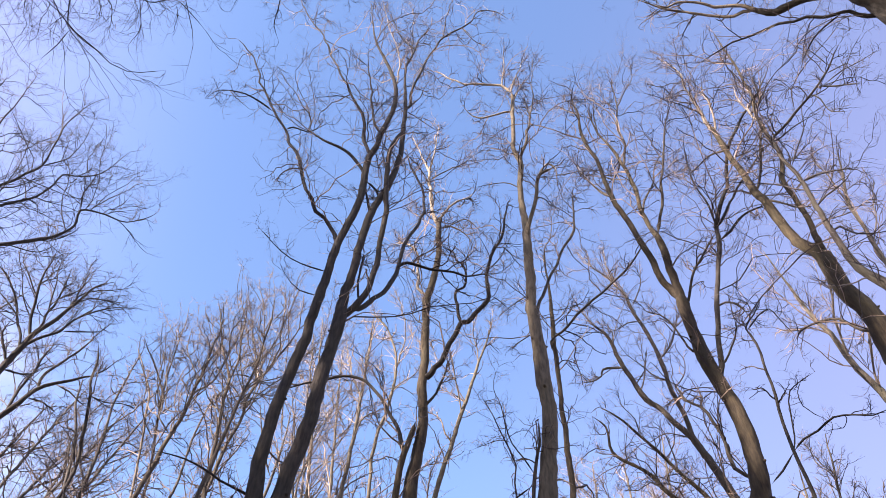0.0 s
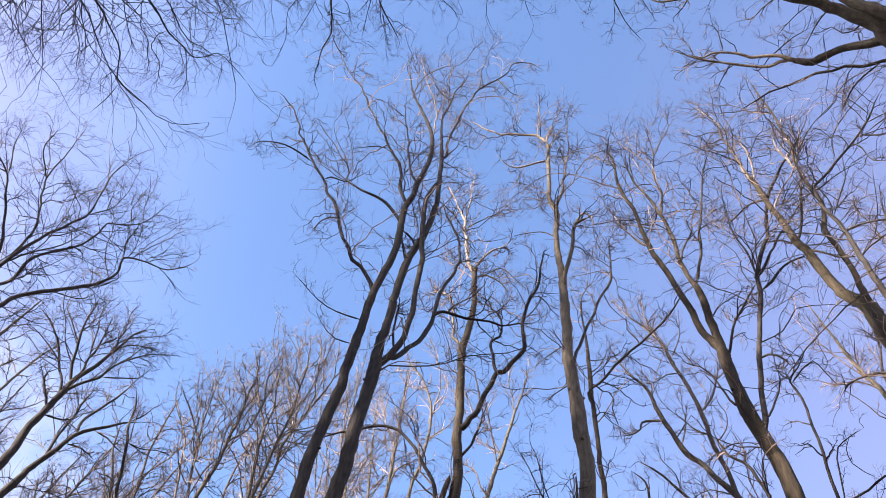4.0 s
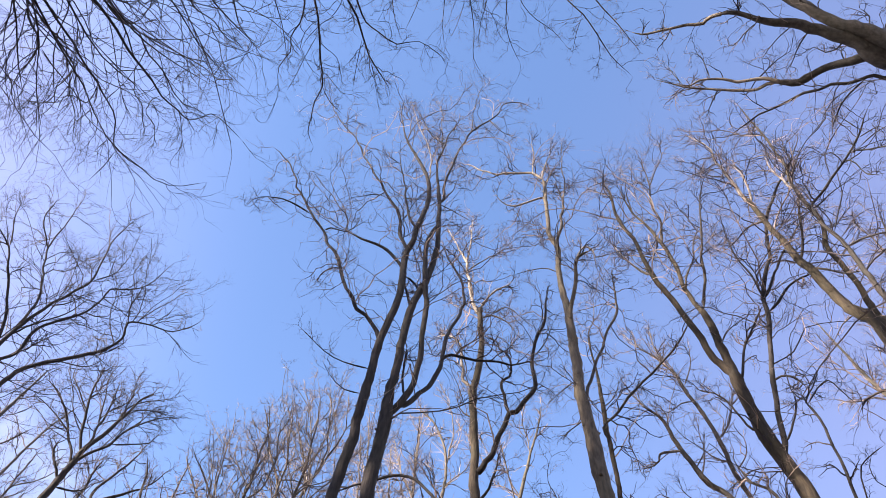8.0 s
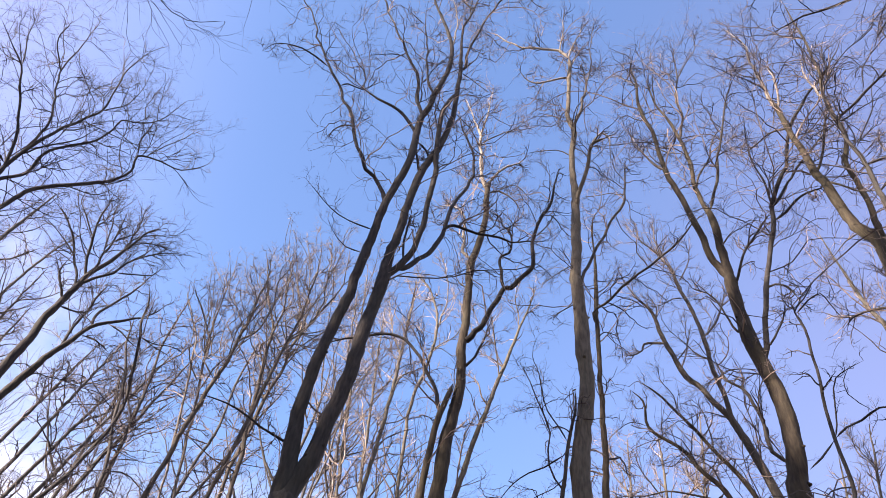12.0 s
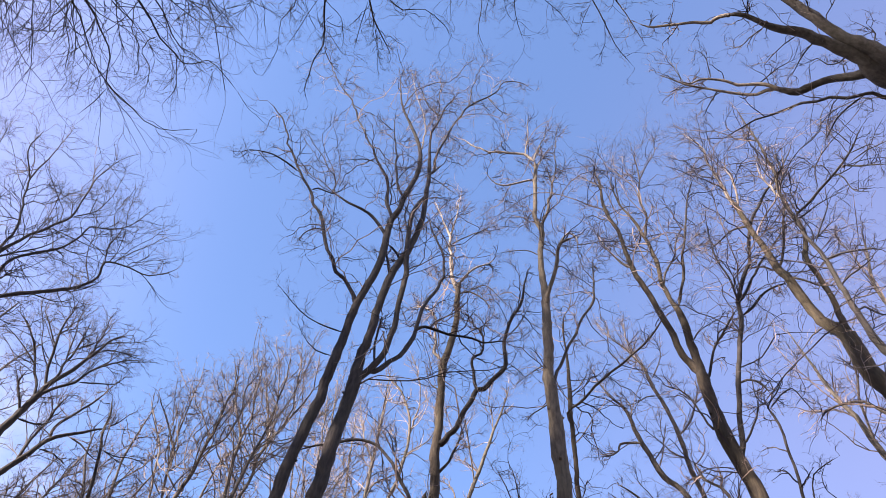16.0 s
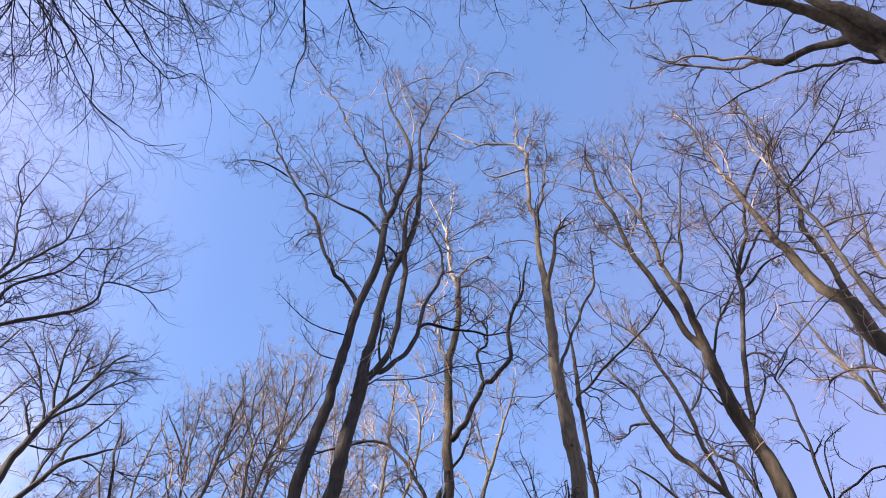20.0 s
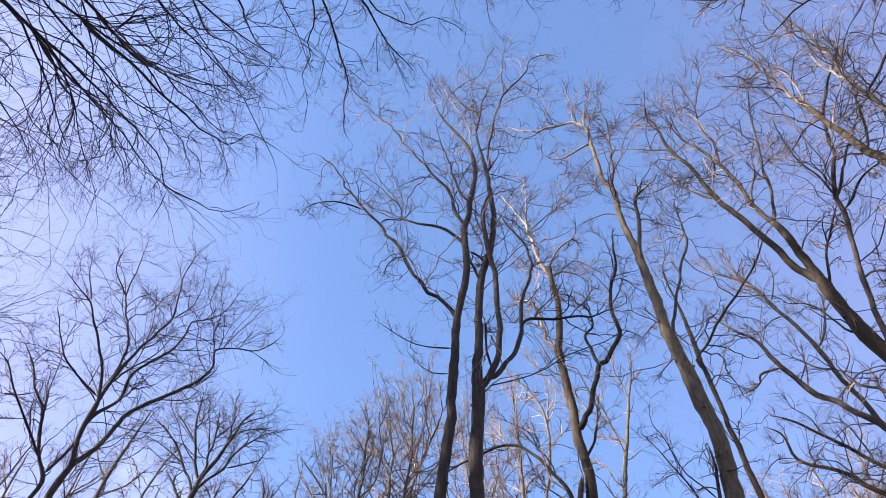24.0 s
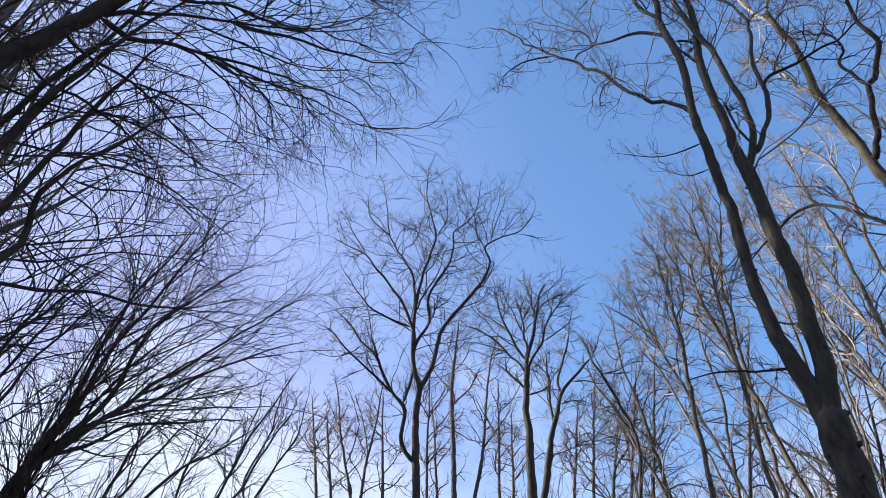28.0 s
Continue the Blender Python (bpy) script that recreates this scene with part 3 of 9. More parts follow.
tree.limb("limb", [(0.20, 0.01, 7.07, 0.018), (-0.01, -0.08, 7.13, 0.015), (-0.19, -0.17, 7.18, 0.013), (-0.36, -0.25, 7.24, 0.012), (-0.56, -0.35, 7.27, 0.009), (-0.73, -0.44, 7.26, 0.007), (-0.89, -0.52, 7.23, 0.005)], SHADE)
tree.knots(26)
tree.finish()

tree = Tree("maple_tree", (-0.66, 10.38), "bare maple with a crooked side limb and pale sunlit top", OLIVE, CROWN, 1.0)
tree.limb("trunk", [(0.00, 0.00, 0.00, 0.165), (0.00, 0.00, 0.50, 0.141), (0.05, 0.00, 3.28, 0.131), (0.14, 0.01, 6.14, 0.126), (0.22, 0.01, 8.19, 0.122), (0.22, 0.01, 8.41, 0.119), (0.26, 0.01, 9.17, 0.119), (0.29, 0.01, 9.91, 0.113), (0.35, 0.01, 10.57, 0.102), (0.41, 0.02, 11.30, 0.091), (0.36, 0.02, 12.07, 0.089), (0.37, 0.02, 12.65, 0.086), (0.36, 0.02, 13.09, 0.083), (0.35, 0.01, 13.93, 0.080), (0.34, 0.01, 14.85, 0.084), (0.43, 0.02, 15.26, 0.080), (0.48, 0.02, 15.68, 0.075), (0.53, 0.02, 16.20, 0.070), (0.56, 0.02, 16.82, 0.066), (0.53, 0.02, 17.23, 0.067), (0.51, 0.02, 17.66, 0.068), (0.52, 0.02, 18.02, 0.069), (0.57, 0.02, 18.24, 0.049)])
tree.limb("stem", [(0.22, 0.01, 8.19, 0.070), (0.04, -0.01, 8.37, 0.066), (0.00, -0.04, 8.97, 0.059), (0.02, -0.07, 9.43, 0.055), (0.07, -0.09, 9.91, 0.057), (0.10, -0.12, 10.41, 0.053), (0.20, -0.13, 10.83, 0.049), (0.28, -0.14, 11.13, 0.040)])
tree.limb("limb", [(0.51, 0.02, 17.79, 0.055), (0.40, 0.05, 18.23, 0.049), (0.33, 0.08, 18.66, 0.043), (0.27, 0.14, 19.44, 0.041), (0.21, 0.19, 20.14, 0.038), (0.16, 0.25, 20.99, 0.040), (0.09, 0.26, 21.21, 0.034), (-0.02, 0.29, 21.64, 0.025), (-0.24, 0.35, 22.58, 0.017), (-0.46, 0.40, 23.50, 0.010)], LIT_BARK)
tree.limb("limb", [(0.16, 0.25, 20.99, 0.032), (0.26, 0.14, 21.48, 0.027), (0.33, 0.03, 21.98, 0.021), (0.34, -0.09, 22.53, 0.015), (0.38, -0.22, 23.17, 0.008)], LIT_BARK)
tree.limb("limb", [(0.56, 0.02, 18.21, 0.042), (0.61, 0.01, 18.27, 0.039), (0.76, -0.03, 18.56, 0.029), (0.96, -0.08, 18.80, 0.024), (1.25, -0.11, 18.95, 0.019), (1.47, -0.17, 19.32, 0.008)], LIT_BARK)
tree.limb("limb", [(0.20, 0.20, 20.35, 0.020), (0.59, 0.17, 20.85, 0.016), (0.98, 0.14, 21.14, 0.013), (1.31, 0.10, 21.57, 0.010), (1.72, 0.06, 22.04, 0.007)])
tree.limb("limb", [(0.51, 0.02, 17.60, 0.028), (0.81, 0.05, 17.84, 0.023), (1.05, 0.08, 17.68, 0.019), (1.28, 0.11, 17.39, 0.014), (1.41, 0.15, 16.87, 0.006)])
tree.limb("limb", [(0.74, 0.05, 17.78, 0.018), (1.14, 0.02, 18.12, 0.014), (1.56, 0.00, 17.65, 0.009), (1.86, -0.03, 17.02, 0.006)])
tree.limb("limb", [(0.35, 0.01, 14.90, 0.042), (0.13, 0.06, 15.23, 0.037), (0.11, 0.17, 15.87, 0.032), (0.08, 0.27, 16.54, 0.030), (-0.03, 0.36, 17.14, 0.027), (-0.18, 0.41, 17.42, 0.023), (-0.37, 0.44, 17.56, 0.018), (-0.77, 0.52, 17.44, 0.007)], LIT_BARK)
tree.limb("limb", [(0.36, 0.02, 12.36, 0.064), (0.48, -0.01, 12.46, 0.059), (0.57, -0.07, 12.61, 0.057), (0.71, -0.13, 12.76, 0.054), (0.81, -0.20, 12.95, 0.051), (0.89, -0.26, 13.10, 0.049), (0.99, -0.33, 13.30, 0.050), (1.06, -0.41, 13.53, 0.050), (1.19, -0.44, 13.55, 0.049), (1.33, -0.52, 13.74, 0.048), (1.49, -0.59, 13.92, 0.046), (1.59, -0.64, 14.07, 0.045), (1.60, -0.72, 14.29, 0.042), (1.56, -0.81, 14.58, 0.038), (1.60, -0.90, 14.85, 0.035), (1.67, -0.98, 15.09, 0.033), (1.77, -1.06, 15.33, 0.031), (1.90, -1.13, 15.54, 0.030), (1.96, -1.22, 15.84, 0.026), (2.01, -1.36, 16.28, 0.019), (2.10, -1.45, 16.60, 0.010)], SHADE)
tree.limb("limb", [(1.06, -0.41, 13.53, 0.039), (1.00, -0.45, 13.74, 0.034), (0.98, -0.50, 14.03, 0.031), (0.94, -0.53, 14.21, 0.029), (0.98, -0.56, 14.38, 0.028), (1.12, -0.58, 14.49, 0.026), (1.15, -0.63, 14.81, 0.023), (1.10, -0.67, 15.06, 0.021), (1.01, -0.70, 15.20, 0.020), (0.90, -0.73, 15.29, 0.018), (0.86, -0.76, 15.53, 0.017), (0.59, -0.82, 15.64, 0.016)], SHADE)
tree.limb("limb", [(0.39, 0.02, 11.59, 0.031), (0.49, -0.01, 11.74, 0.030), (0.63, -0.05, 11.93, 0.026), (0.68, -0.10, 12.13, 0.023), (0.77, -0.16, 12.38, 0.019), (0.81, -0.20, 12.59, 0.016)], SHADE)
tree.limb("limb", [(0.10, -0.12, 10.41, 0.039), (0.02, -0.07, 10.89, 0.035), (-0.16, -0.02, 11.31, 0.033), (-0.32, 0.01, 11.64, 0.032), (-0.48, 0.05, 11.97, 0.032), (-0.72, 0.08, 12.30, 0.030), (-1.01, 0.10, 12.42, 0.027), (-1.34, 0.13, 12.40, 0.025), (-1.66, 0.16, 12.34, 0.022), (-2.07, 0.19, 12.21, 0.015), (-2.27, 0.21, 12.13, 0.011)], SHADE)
tree.limb("limb", [(1.58, -0.86, 14.71, 0.018), (1.91, -0.97, 15.17, 0.012), (2.05, -1.05, 15.53, 0.008), (2.16, -1.12, 15.83, 0.005)])
tree.limb("limb", [(1.60, -0.68, 14.18, 0.012), (1.86, -0.60, 14.02, 0.009), (2.02, -0.54, 13.86, 0.006), (2.23, -0.46, 14.30, 0.005)])
tree.limb("limb", [(0.35, 0.01, 13.93, 0.018), (0.15, 0.03, 14.12, 0.014), (0.01, 0.06, 14.49, 0.010), (-0.07, 0.10, 14.96, 0.005)])
tree.knots(14)
tree.finish()

tree = Tree("ash_tree", (1.23, 7.91), "straight bare ash trunk with broken pale sunlit top limbs", ASH, SPARSE, 0.85)
tree.limb("trunk", [(0.00, 0.00, 0.00, 0.170), (0.00, -0.00, 0.50, 0.145), (0.03, -0.01, 2.75, 0.135), (0.09, -0.02, 5.16, 0.130), (0.14, -0.02, 6.88, 0.126), (0.16, -0.03, 7.06, 0.124), (0.17, -0.03, 7.72, 0.121), (0.21, -0.04, 8.22, 0.114), (0.28, -0.05, 8.76, 0.107), (0.31, -0.05, 9.28, 0.102), (0.28, -0.05, 9.75, 0.114), (0.28, -0.05, 10.33, 0.109), (0.26, -0.04, 10.97, 0.101), (0.25, -0.04, 11.67, 0.087), (0.28, -0.05, 12.44, 0.086), (0.29, -0.05, 13.30, 0.081), (0.28, -0.05, 14.26, 0.064), (0.28, -0.05, 15.35, 0.057), (0.33, -0.06, 16.57, 0.061), (0.24, -0.04, 17.03, 0.050), (0.28, -0.05, 18.00, 0.046), (0.33, -0.06, 19.07, 0.048), (0.37, -0.06, 19.90, 0.043), (0.34, -0.06, 20.24, 0.037)])
tree.limb("stem", [(0.14, -0.02, 6.88, 0.034), (-0.05, -0.00, 7.04, 0.031), (-0.02, -0.05, 7.59, 0.025), (0.03, -0.09, 8.12, 0.022), (0.08, -0.13, 8.55, 0.019), (0.13, -0.16, 8.93, 0.016)])
tree.limb("limb", [(0.35, -0.06, 20.19, 0.044), (0.19, -0.05, 20.55, 0.037), (0.09, -0.05, 20.68, 0.034), (-0.30, -0.00, 20.82, 0.030), (-0.60, 0.03, 20.94, 0.027), (-0.81, 0.06, 20.92, 0.025), (-1.07, 0.08, 21.21, 0.023), (-1.33, 0.11, 21.47, 0.019), (-1.55, 0.12, 21.80, 0.016), (-1.78, 0.14, 22.02, 0.009)], LIT_BARK)
tree.limb("limb", [(0.13, -0.05, 20.63, 0.023), (0.15, -0.11, 20.97, 0.020), (0.20, -0.22, 21.68, 0.015), (0.26, -0.37, 22.70, 0.007)], LIT_BARK)
tree.limb("limb", [(0.34, -0.06, 20.24, 0.029), (0.43, -0.03, 20.89, 0.025), (0.59, -0.01, 21.64, 0.018), (0.82, 0.03, 22.79, 0.009)], LIT_BARK)
tree.limb("limb", [(0.32, -0.06, 18.94, 0.034), (0.24, -0.05, 19.05, 0.028), (0.00, -0.03, 18.97, 0.025), (-0.24, -0.00, 18.85, 0.022), (-0.37, 0.01, 18.78, 0.021), (-0.64, 0.04, 18.93, 0.015), (-0.79, 0.04, 19.22, 0.012), (-0.90, 0.03, 19.61, 0.008)], LIT_BARK)
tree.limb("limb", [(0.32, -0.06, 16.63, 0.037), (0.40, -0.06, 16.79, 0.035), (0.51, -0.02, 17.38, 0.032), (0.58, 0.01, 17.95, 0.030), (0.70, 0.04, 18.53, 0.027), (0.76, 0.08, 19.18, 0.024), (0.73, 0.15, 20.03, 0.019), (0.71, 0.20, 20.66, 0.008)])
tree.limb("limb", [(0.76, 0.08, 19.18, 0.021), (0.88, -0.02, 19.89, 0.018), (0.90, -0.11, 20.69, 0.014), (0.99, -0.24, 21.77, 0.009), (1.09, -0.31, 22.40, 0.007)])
tree.limb("limb", [(0.35, -0.06, 19.59, 0.022), (0.45, -0.03, 20.13, 0.019), (0.67, 0.01, 20.87, 0.015), (0.80, 0.03, 21.27, 0.012)], LIT_BARK)
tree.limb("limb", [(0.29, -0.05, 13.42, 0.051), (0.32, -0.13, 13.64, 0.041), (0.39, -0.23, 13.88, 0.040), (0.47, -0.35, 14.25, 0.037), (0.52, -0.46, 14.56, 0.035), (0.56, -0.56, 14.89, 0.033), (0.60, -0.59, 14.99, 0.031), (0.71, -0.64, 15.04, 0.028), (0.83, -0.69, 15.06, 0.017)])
tree.limb("limb", [(0.57, -0.57, 14.93, 0.028), (0.72, -0.53, 15.39, 0.025), (0.84, -0.51, 15.62, 0.023), (0.97, -0.49, 15.50, 0.015), (1.00, -0.41, 15.24, 0.011), (0.98, -0.28, 14.85, 0.006)], LIT_BARK)
tree.limb("limb", [(0.25, -0.04, 11.23, 0.036), (0.32, -0.03, 11.36, 0.029), (0.39, 0.03, 11.75, 0.027), (0.45, 0.05, 11.93, 0.026), (0.60, 0.10, 12.37, 0.026), (0.75, 0.16, 12.85, 0.025), (0.87, 0.20, 13.27, 0.024), (0.98, 0.24, 13.62, 0.024), (1.20, 0.29, 14.11, 0.025), (1.30, 0.32, 14.42, 0.025), (1.36, 0.39, 14.97, 0.021), (1.47, 0.48, 15.72, 0.016), (1.56, 0.58, 16.61, 0.010)])
tree.limb("limb", [(0.26, -0.05, 10.89, 0.013), (0.05, 0.01, 10.75, 0.009), (-0.06, 0.05, 10.68, 0.007), (-0.14, 0.08, 10.49, 0.005)])
tree.limb("limb", [(0.25, -0.04, 11.86, 0.014), (-0.00, -0.06, 11.57, 0.010), (-0.20, -0.08, 11.32, 0.006), (-0.34, -0.10, 11.16, 0.005)])
tree.limb("limb", [(0.28, -0.05, 15.35, 0.015), (-0.02, 0.05, 15.76, 0.011), (-0.37, 0.15, 15.81, 0.007), (-0.66, 0.24, 15.79, 0.005)])
tree.limb("limb", [(0.26, -0.04, 17.40, 0.016), (0.12, -0.05, 17.19, 0.013), (0.03, -0.08, 16.65, 0.008), (0.08, -0.14, 16.15, 0.005)])
tree.limb("limb", [(0.01, -0.08, 7.92, 0.013), (-0.25, 0.07, 7.82, 0.011), (-0.44, 0.17, 7.77, 0.010), (-0.63, 0.29, 7.65, 0.008), (-0.79, 0.42, 7.46, 0.006), (-0.94, 0.53, 7.29, 0.005)], SHADE)
tree.limb("limb", [(0.02, -0.09, 8.06, 0.011), (-0.09, -0.02, 8.37, 0.010), (-0.23, 0.06, 8.70, 0.009), (-0.30, 0.16, 9.32, 0.008), (-0.42, 0.26, 9.90, 0.005), (-0.31, 0.32, 10.48, 0.005)], SHADE)
tree.limb("limb", [(-0.02, -0.05, 7.59, 0.008), (-0.17, -0.04, 7.39, 0.007), (-0.34, -0.03, 7.28, 0.006), (-0.63, -0.01, 7.07, 0.005)], SHADE)
tree.limb("limb", [(-0.23, 0.06, 8.70, 0.007), (-0.37, 0.12, 8.80, 0.006), (-0.50, 0.18, 8.80, 0.005), (-0.76, 0.28, 8.74, 0.005)], SHADE)
tree.knots(16)
tree.finish()

tree = Tree("ash_tree", (2.04, 10.71), "slim bare tree close behind a thick ash trunk", OLIVE, SPARSE, 1.0)
tree.limb("trunk", [(0.00, 0.00, 0.00, 0.094), (0.00, -0.00, 0.50, 0.080), (0.05, -0.01, 3.52, 0.075), (0.14, -0.03, 6.61, 0.072), (0.22, -0.05, 8.81, 0.070), (0.23, -0.05, 9.05, 0.066), (0.27, -0.06, 9.96, 0.054), (0.28, -0.06, 10.95, 0.051), (0.29, -0.06, 12.21, 0.044), (0.31, -0.07, 13.04, 0.045), (0.32, -0.07, 13.70, 0.047), (0.35, -0.07, 14.47, 0.048), (0.37, -0.08, 14.92, 0.043), (0.37, -0.08, 15.43, 0.032), (0.39, -0.08, 16.12, 0.023), (0.39, -0.08, 16.72, 0.017), (0.42, -0.09, 17.38, 0.011)])
tree.limb("limb", [(0.31, -0.07, 13.45, 0.029), (0.24, -0.15, 13.72, 0.026), (0.45, -0.29, 13.91, 0.027), (0.69, -0.44, 14.09, 0.027), (0.90, -0.59, 14.30, 0.026), (1.11, -0.72, 14.47, 0.025), (1.33, -0.84, 14.56, 0.024), (1.53, -0.97, 14.71, 0.023), (1.73, -1.10, 14.88, 0.022), (1.94, -1.25, 15.09, 0.022), (2.12, -1.37, 15.29, 0.016), (2.29, -1.50, 15.49, 0.010), (2.40, -1.58, 15.61, 0.007)])
tree.limb("limb", [(0.39, -0.08, 16.27, 0.017), (0.38, -0.02, 16.91, 0.015), (0.49, 0.02, 17.55, 0.014), (0.69, 0.05, 18.20, 0.012), (0.79, 0.10, 19.02, 0.009), (0.91, 0.12, 19.42, 0.008), (1.08, 0.17, 20.45, 0.007)])
tree.limb("limb", [(0.35, -0.07, 14.47, 0.016), (0.62, -0.03, 14.86, 0.011), (0.88, 0.07, 15.63, 0.006)])
tree.knots(6)
tree.finish()

tree = Tree("maple_tree", (3.16, 7.37), "tall leaning bare maple with a wide sunlit crown", OLIVE, CROWN, 0.85)
tree.limb("trunk", [(0.00, 0.00, 0.00, 0.173), (0.00, -0.00, 0.50, 0.148), (0.11, -0.05, 2.71, 0.138), (0.29, -0.15, 5.08, 0.132), (0.46, -0.24, 6.77, 0.128), (0.48, -0.24, 6.93, 0.126), (0.55, -0.28, 7.54, 0.113), (0.58, -0.30, 7.88, 0.101), (0.58, -0.30, 8.40, 0.097), (0.56, -0.29, 8.88, 0.096), (0.46, -0.24, 9.59, 0.096), (0.46, -0.23, 10.17, 0.087), (0.45, -0.23, 10.80, 0.087), (0.44, -0.22, 11.06, 0.084)])
tree.limb("stem", [(0.46, -0.23, 10.48, 0.081), (0.45, -0.23, 10.80, 0.076), (0.44, -0.23, 10.96, 0.070), (0.34, -0.20, 11.21, 0.058), (0.26, -0.19, 11.43, 0.054), (0.21, -0.21, 11.85, 0.051), (0.15, -0.22, 12.24, 0.052), (0.07, -0.23, 12.71, 0.049), (0.03, -0.24, 13.06, 0.050), (-0.05, -0.23, 13.44, 0.046), (-0.12, -0.24, 13.85, 0.047), (-0.16, -0.25, 14.22, 0.042), (-0.19, -0.28, 14.66, 0.038), (-0.23, -0.30, 15.21, 0.039), (-0.32, -0.29, 15.62, 0.034), (-0.37, -0.30, 16.06, 0.035), (-0.38, -0.33, 16.51, 0.030), (-0.38, -0.38, 17.10, 0.025), (-0.41, -0.40, 17.65, 0.018), (-0.39, -0.45, 18.21, 0.010)])
tree.limb("stem", [(0.46, -0.23, 10.56, 0.083), (0.45, -0.23, 10.87, 0.081), (0.44, -0.22, 11.03, 0.075), (0.45, -0.24, 11.30, 0.067), (0.44, -0.25, 11.67, 0.064), (0.45, -0.28, 12.13, 0.061), (0.44, -0.29, 12.51, 0.053), (0.35, -0.26, 12.84, 0.039), (0.33, -0.26, 13.15, 0.040), (0.33, -0.28, 13.69, 0.039), (0.33, -0.29, 13.96, 0.037), (0.31, -0.31, 14.52, 0.035), (0.25, -0.30, 15.09, 0.034), (0.21, -0.29, 15.58, 0.029), (0.14, -0.27, 15.93, 0.024), (0.01, -0.22, 16.52, 0.021), (-0.05, -0.22, 17.34, 0.015), (-0.07, -0.22, 17.85, 0.010)])
tree.limb("limb", [(-0.12, -0.24, 13.85, 0.031), (-0.31, -0.19, 14.11, 0.024), (-0.42, -0.20, 14.52, 0.016), (-0.55, -0.19, 14.89, 0.013), (-0.64, -0.21, 15.28, 0.009)], LIT_BARK)
tree.limb("limb", [(0.27, -0.30, 14.95, 0.028), (0.31, -0.34, 15.19, 0.027), (0.40, -0.43, 15.79, 0.023), (0.38, -0.46, 16.36, 0.021), (0.44, -0.54, 17.11, 0.017), (0.50, -0.63, 17.92, 0.011), (0.55, -0.69, 18.60, 0.007)])
tree.limb("limb", [(0.43, -0.29, 12.55, 0.034), (0.52, -0.46, 12.94, 0.027), (0.57, -0.61, 13.33, 0.025), (0.67, -0.80, 13.80, 0.021), (0.73, -0.95, 14.21, 0.019), (0.82, -1.11, 14.60, 0.016), (0.90, -1.26, 14.97, 0.012), (1.05, -1.46, 15.37, 0.006)])
tree.limb("limb", [(0.33, -0.26, 13.28, 0.020), (0.44, -0.29, 13.72, 0.018), (0.69, -0.37, 14.24, 0.014), (0.88, -0.41, 14.88, 0.011), (1.12, -0.48, 15.65, 0.006)])
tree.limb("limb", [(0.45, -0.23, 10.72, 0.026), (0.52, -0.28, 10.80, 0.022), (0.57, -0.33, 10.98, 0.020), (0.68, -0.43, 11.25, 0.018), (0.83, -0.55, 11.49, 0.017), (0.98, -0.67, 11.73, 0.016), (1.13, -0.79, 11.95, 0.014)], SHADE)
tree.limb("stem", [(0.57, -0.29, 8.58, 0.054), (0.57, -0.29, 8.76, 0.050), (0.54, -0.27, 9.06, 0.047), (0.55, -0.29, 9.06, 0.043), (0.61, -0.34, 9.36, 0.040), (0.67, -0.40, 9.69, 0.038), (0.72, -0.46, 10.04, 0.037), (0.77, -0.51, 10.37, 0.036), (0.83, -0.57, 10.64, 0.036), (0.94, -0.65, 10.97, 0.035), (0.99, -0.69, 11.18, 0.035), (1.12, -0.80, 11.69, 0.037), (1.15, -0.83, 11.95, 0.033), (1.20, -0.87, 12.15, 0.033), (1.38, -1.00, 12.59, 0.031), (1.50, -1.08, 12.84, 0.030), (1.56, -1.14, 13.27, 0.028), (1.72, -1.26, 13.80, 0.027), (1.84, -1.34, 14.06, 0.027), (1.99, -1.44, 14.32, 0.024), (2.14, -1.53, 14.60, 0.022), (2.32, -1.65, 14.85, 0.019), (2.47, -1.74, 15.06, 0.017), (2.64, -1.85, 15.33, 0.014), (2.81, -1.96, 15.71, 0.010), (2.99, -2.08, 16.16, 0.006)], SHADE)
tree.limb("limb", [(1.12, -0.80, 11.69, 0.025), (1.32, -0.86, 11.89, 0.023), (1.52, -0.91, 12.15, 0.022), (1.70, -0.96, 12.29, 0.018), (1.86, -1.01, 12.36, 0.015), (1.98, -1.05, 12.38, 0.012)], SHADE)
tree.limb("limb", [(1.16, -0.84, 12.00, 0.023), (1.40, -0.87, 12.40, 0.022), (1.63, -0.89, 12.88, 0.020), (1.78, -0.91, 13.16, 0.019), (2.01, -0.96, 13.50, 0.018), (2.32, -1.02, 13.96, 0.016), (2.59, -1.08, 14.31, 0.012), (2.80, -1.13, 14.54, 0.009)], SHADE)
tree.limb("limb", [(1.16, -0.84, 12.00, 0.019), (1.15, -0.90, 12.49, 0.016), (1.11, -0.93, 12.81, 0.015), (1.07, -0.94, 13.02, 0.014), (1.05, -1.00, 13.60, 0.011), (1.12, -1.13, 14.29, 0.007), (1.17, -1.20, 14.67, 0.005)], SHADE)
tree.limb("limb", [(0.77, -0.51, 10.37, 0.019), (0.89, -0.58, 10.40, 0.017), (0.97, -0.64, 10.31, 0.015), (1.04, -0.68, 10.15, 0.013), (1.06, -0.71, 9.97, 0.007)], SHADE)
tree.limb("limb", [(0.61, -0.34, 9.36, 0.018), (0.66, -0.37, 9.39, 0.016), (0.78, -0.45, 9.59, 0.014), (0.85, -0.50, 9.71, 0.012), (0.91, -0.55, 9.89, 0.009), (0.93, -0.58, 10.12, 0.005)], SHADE)
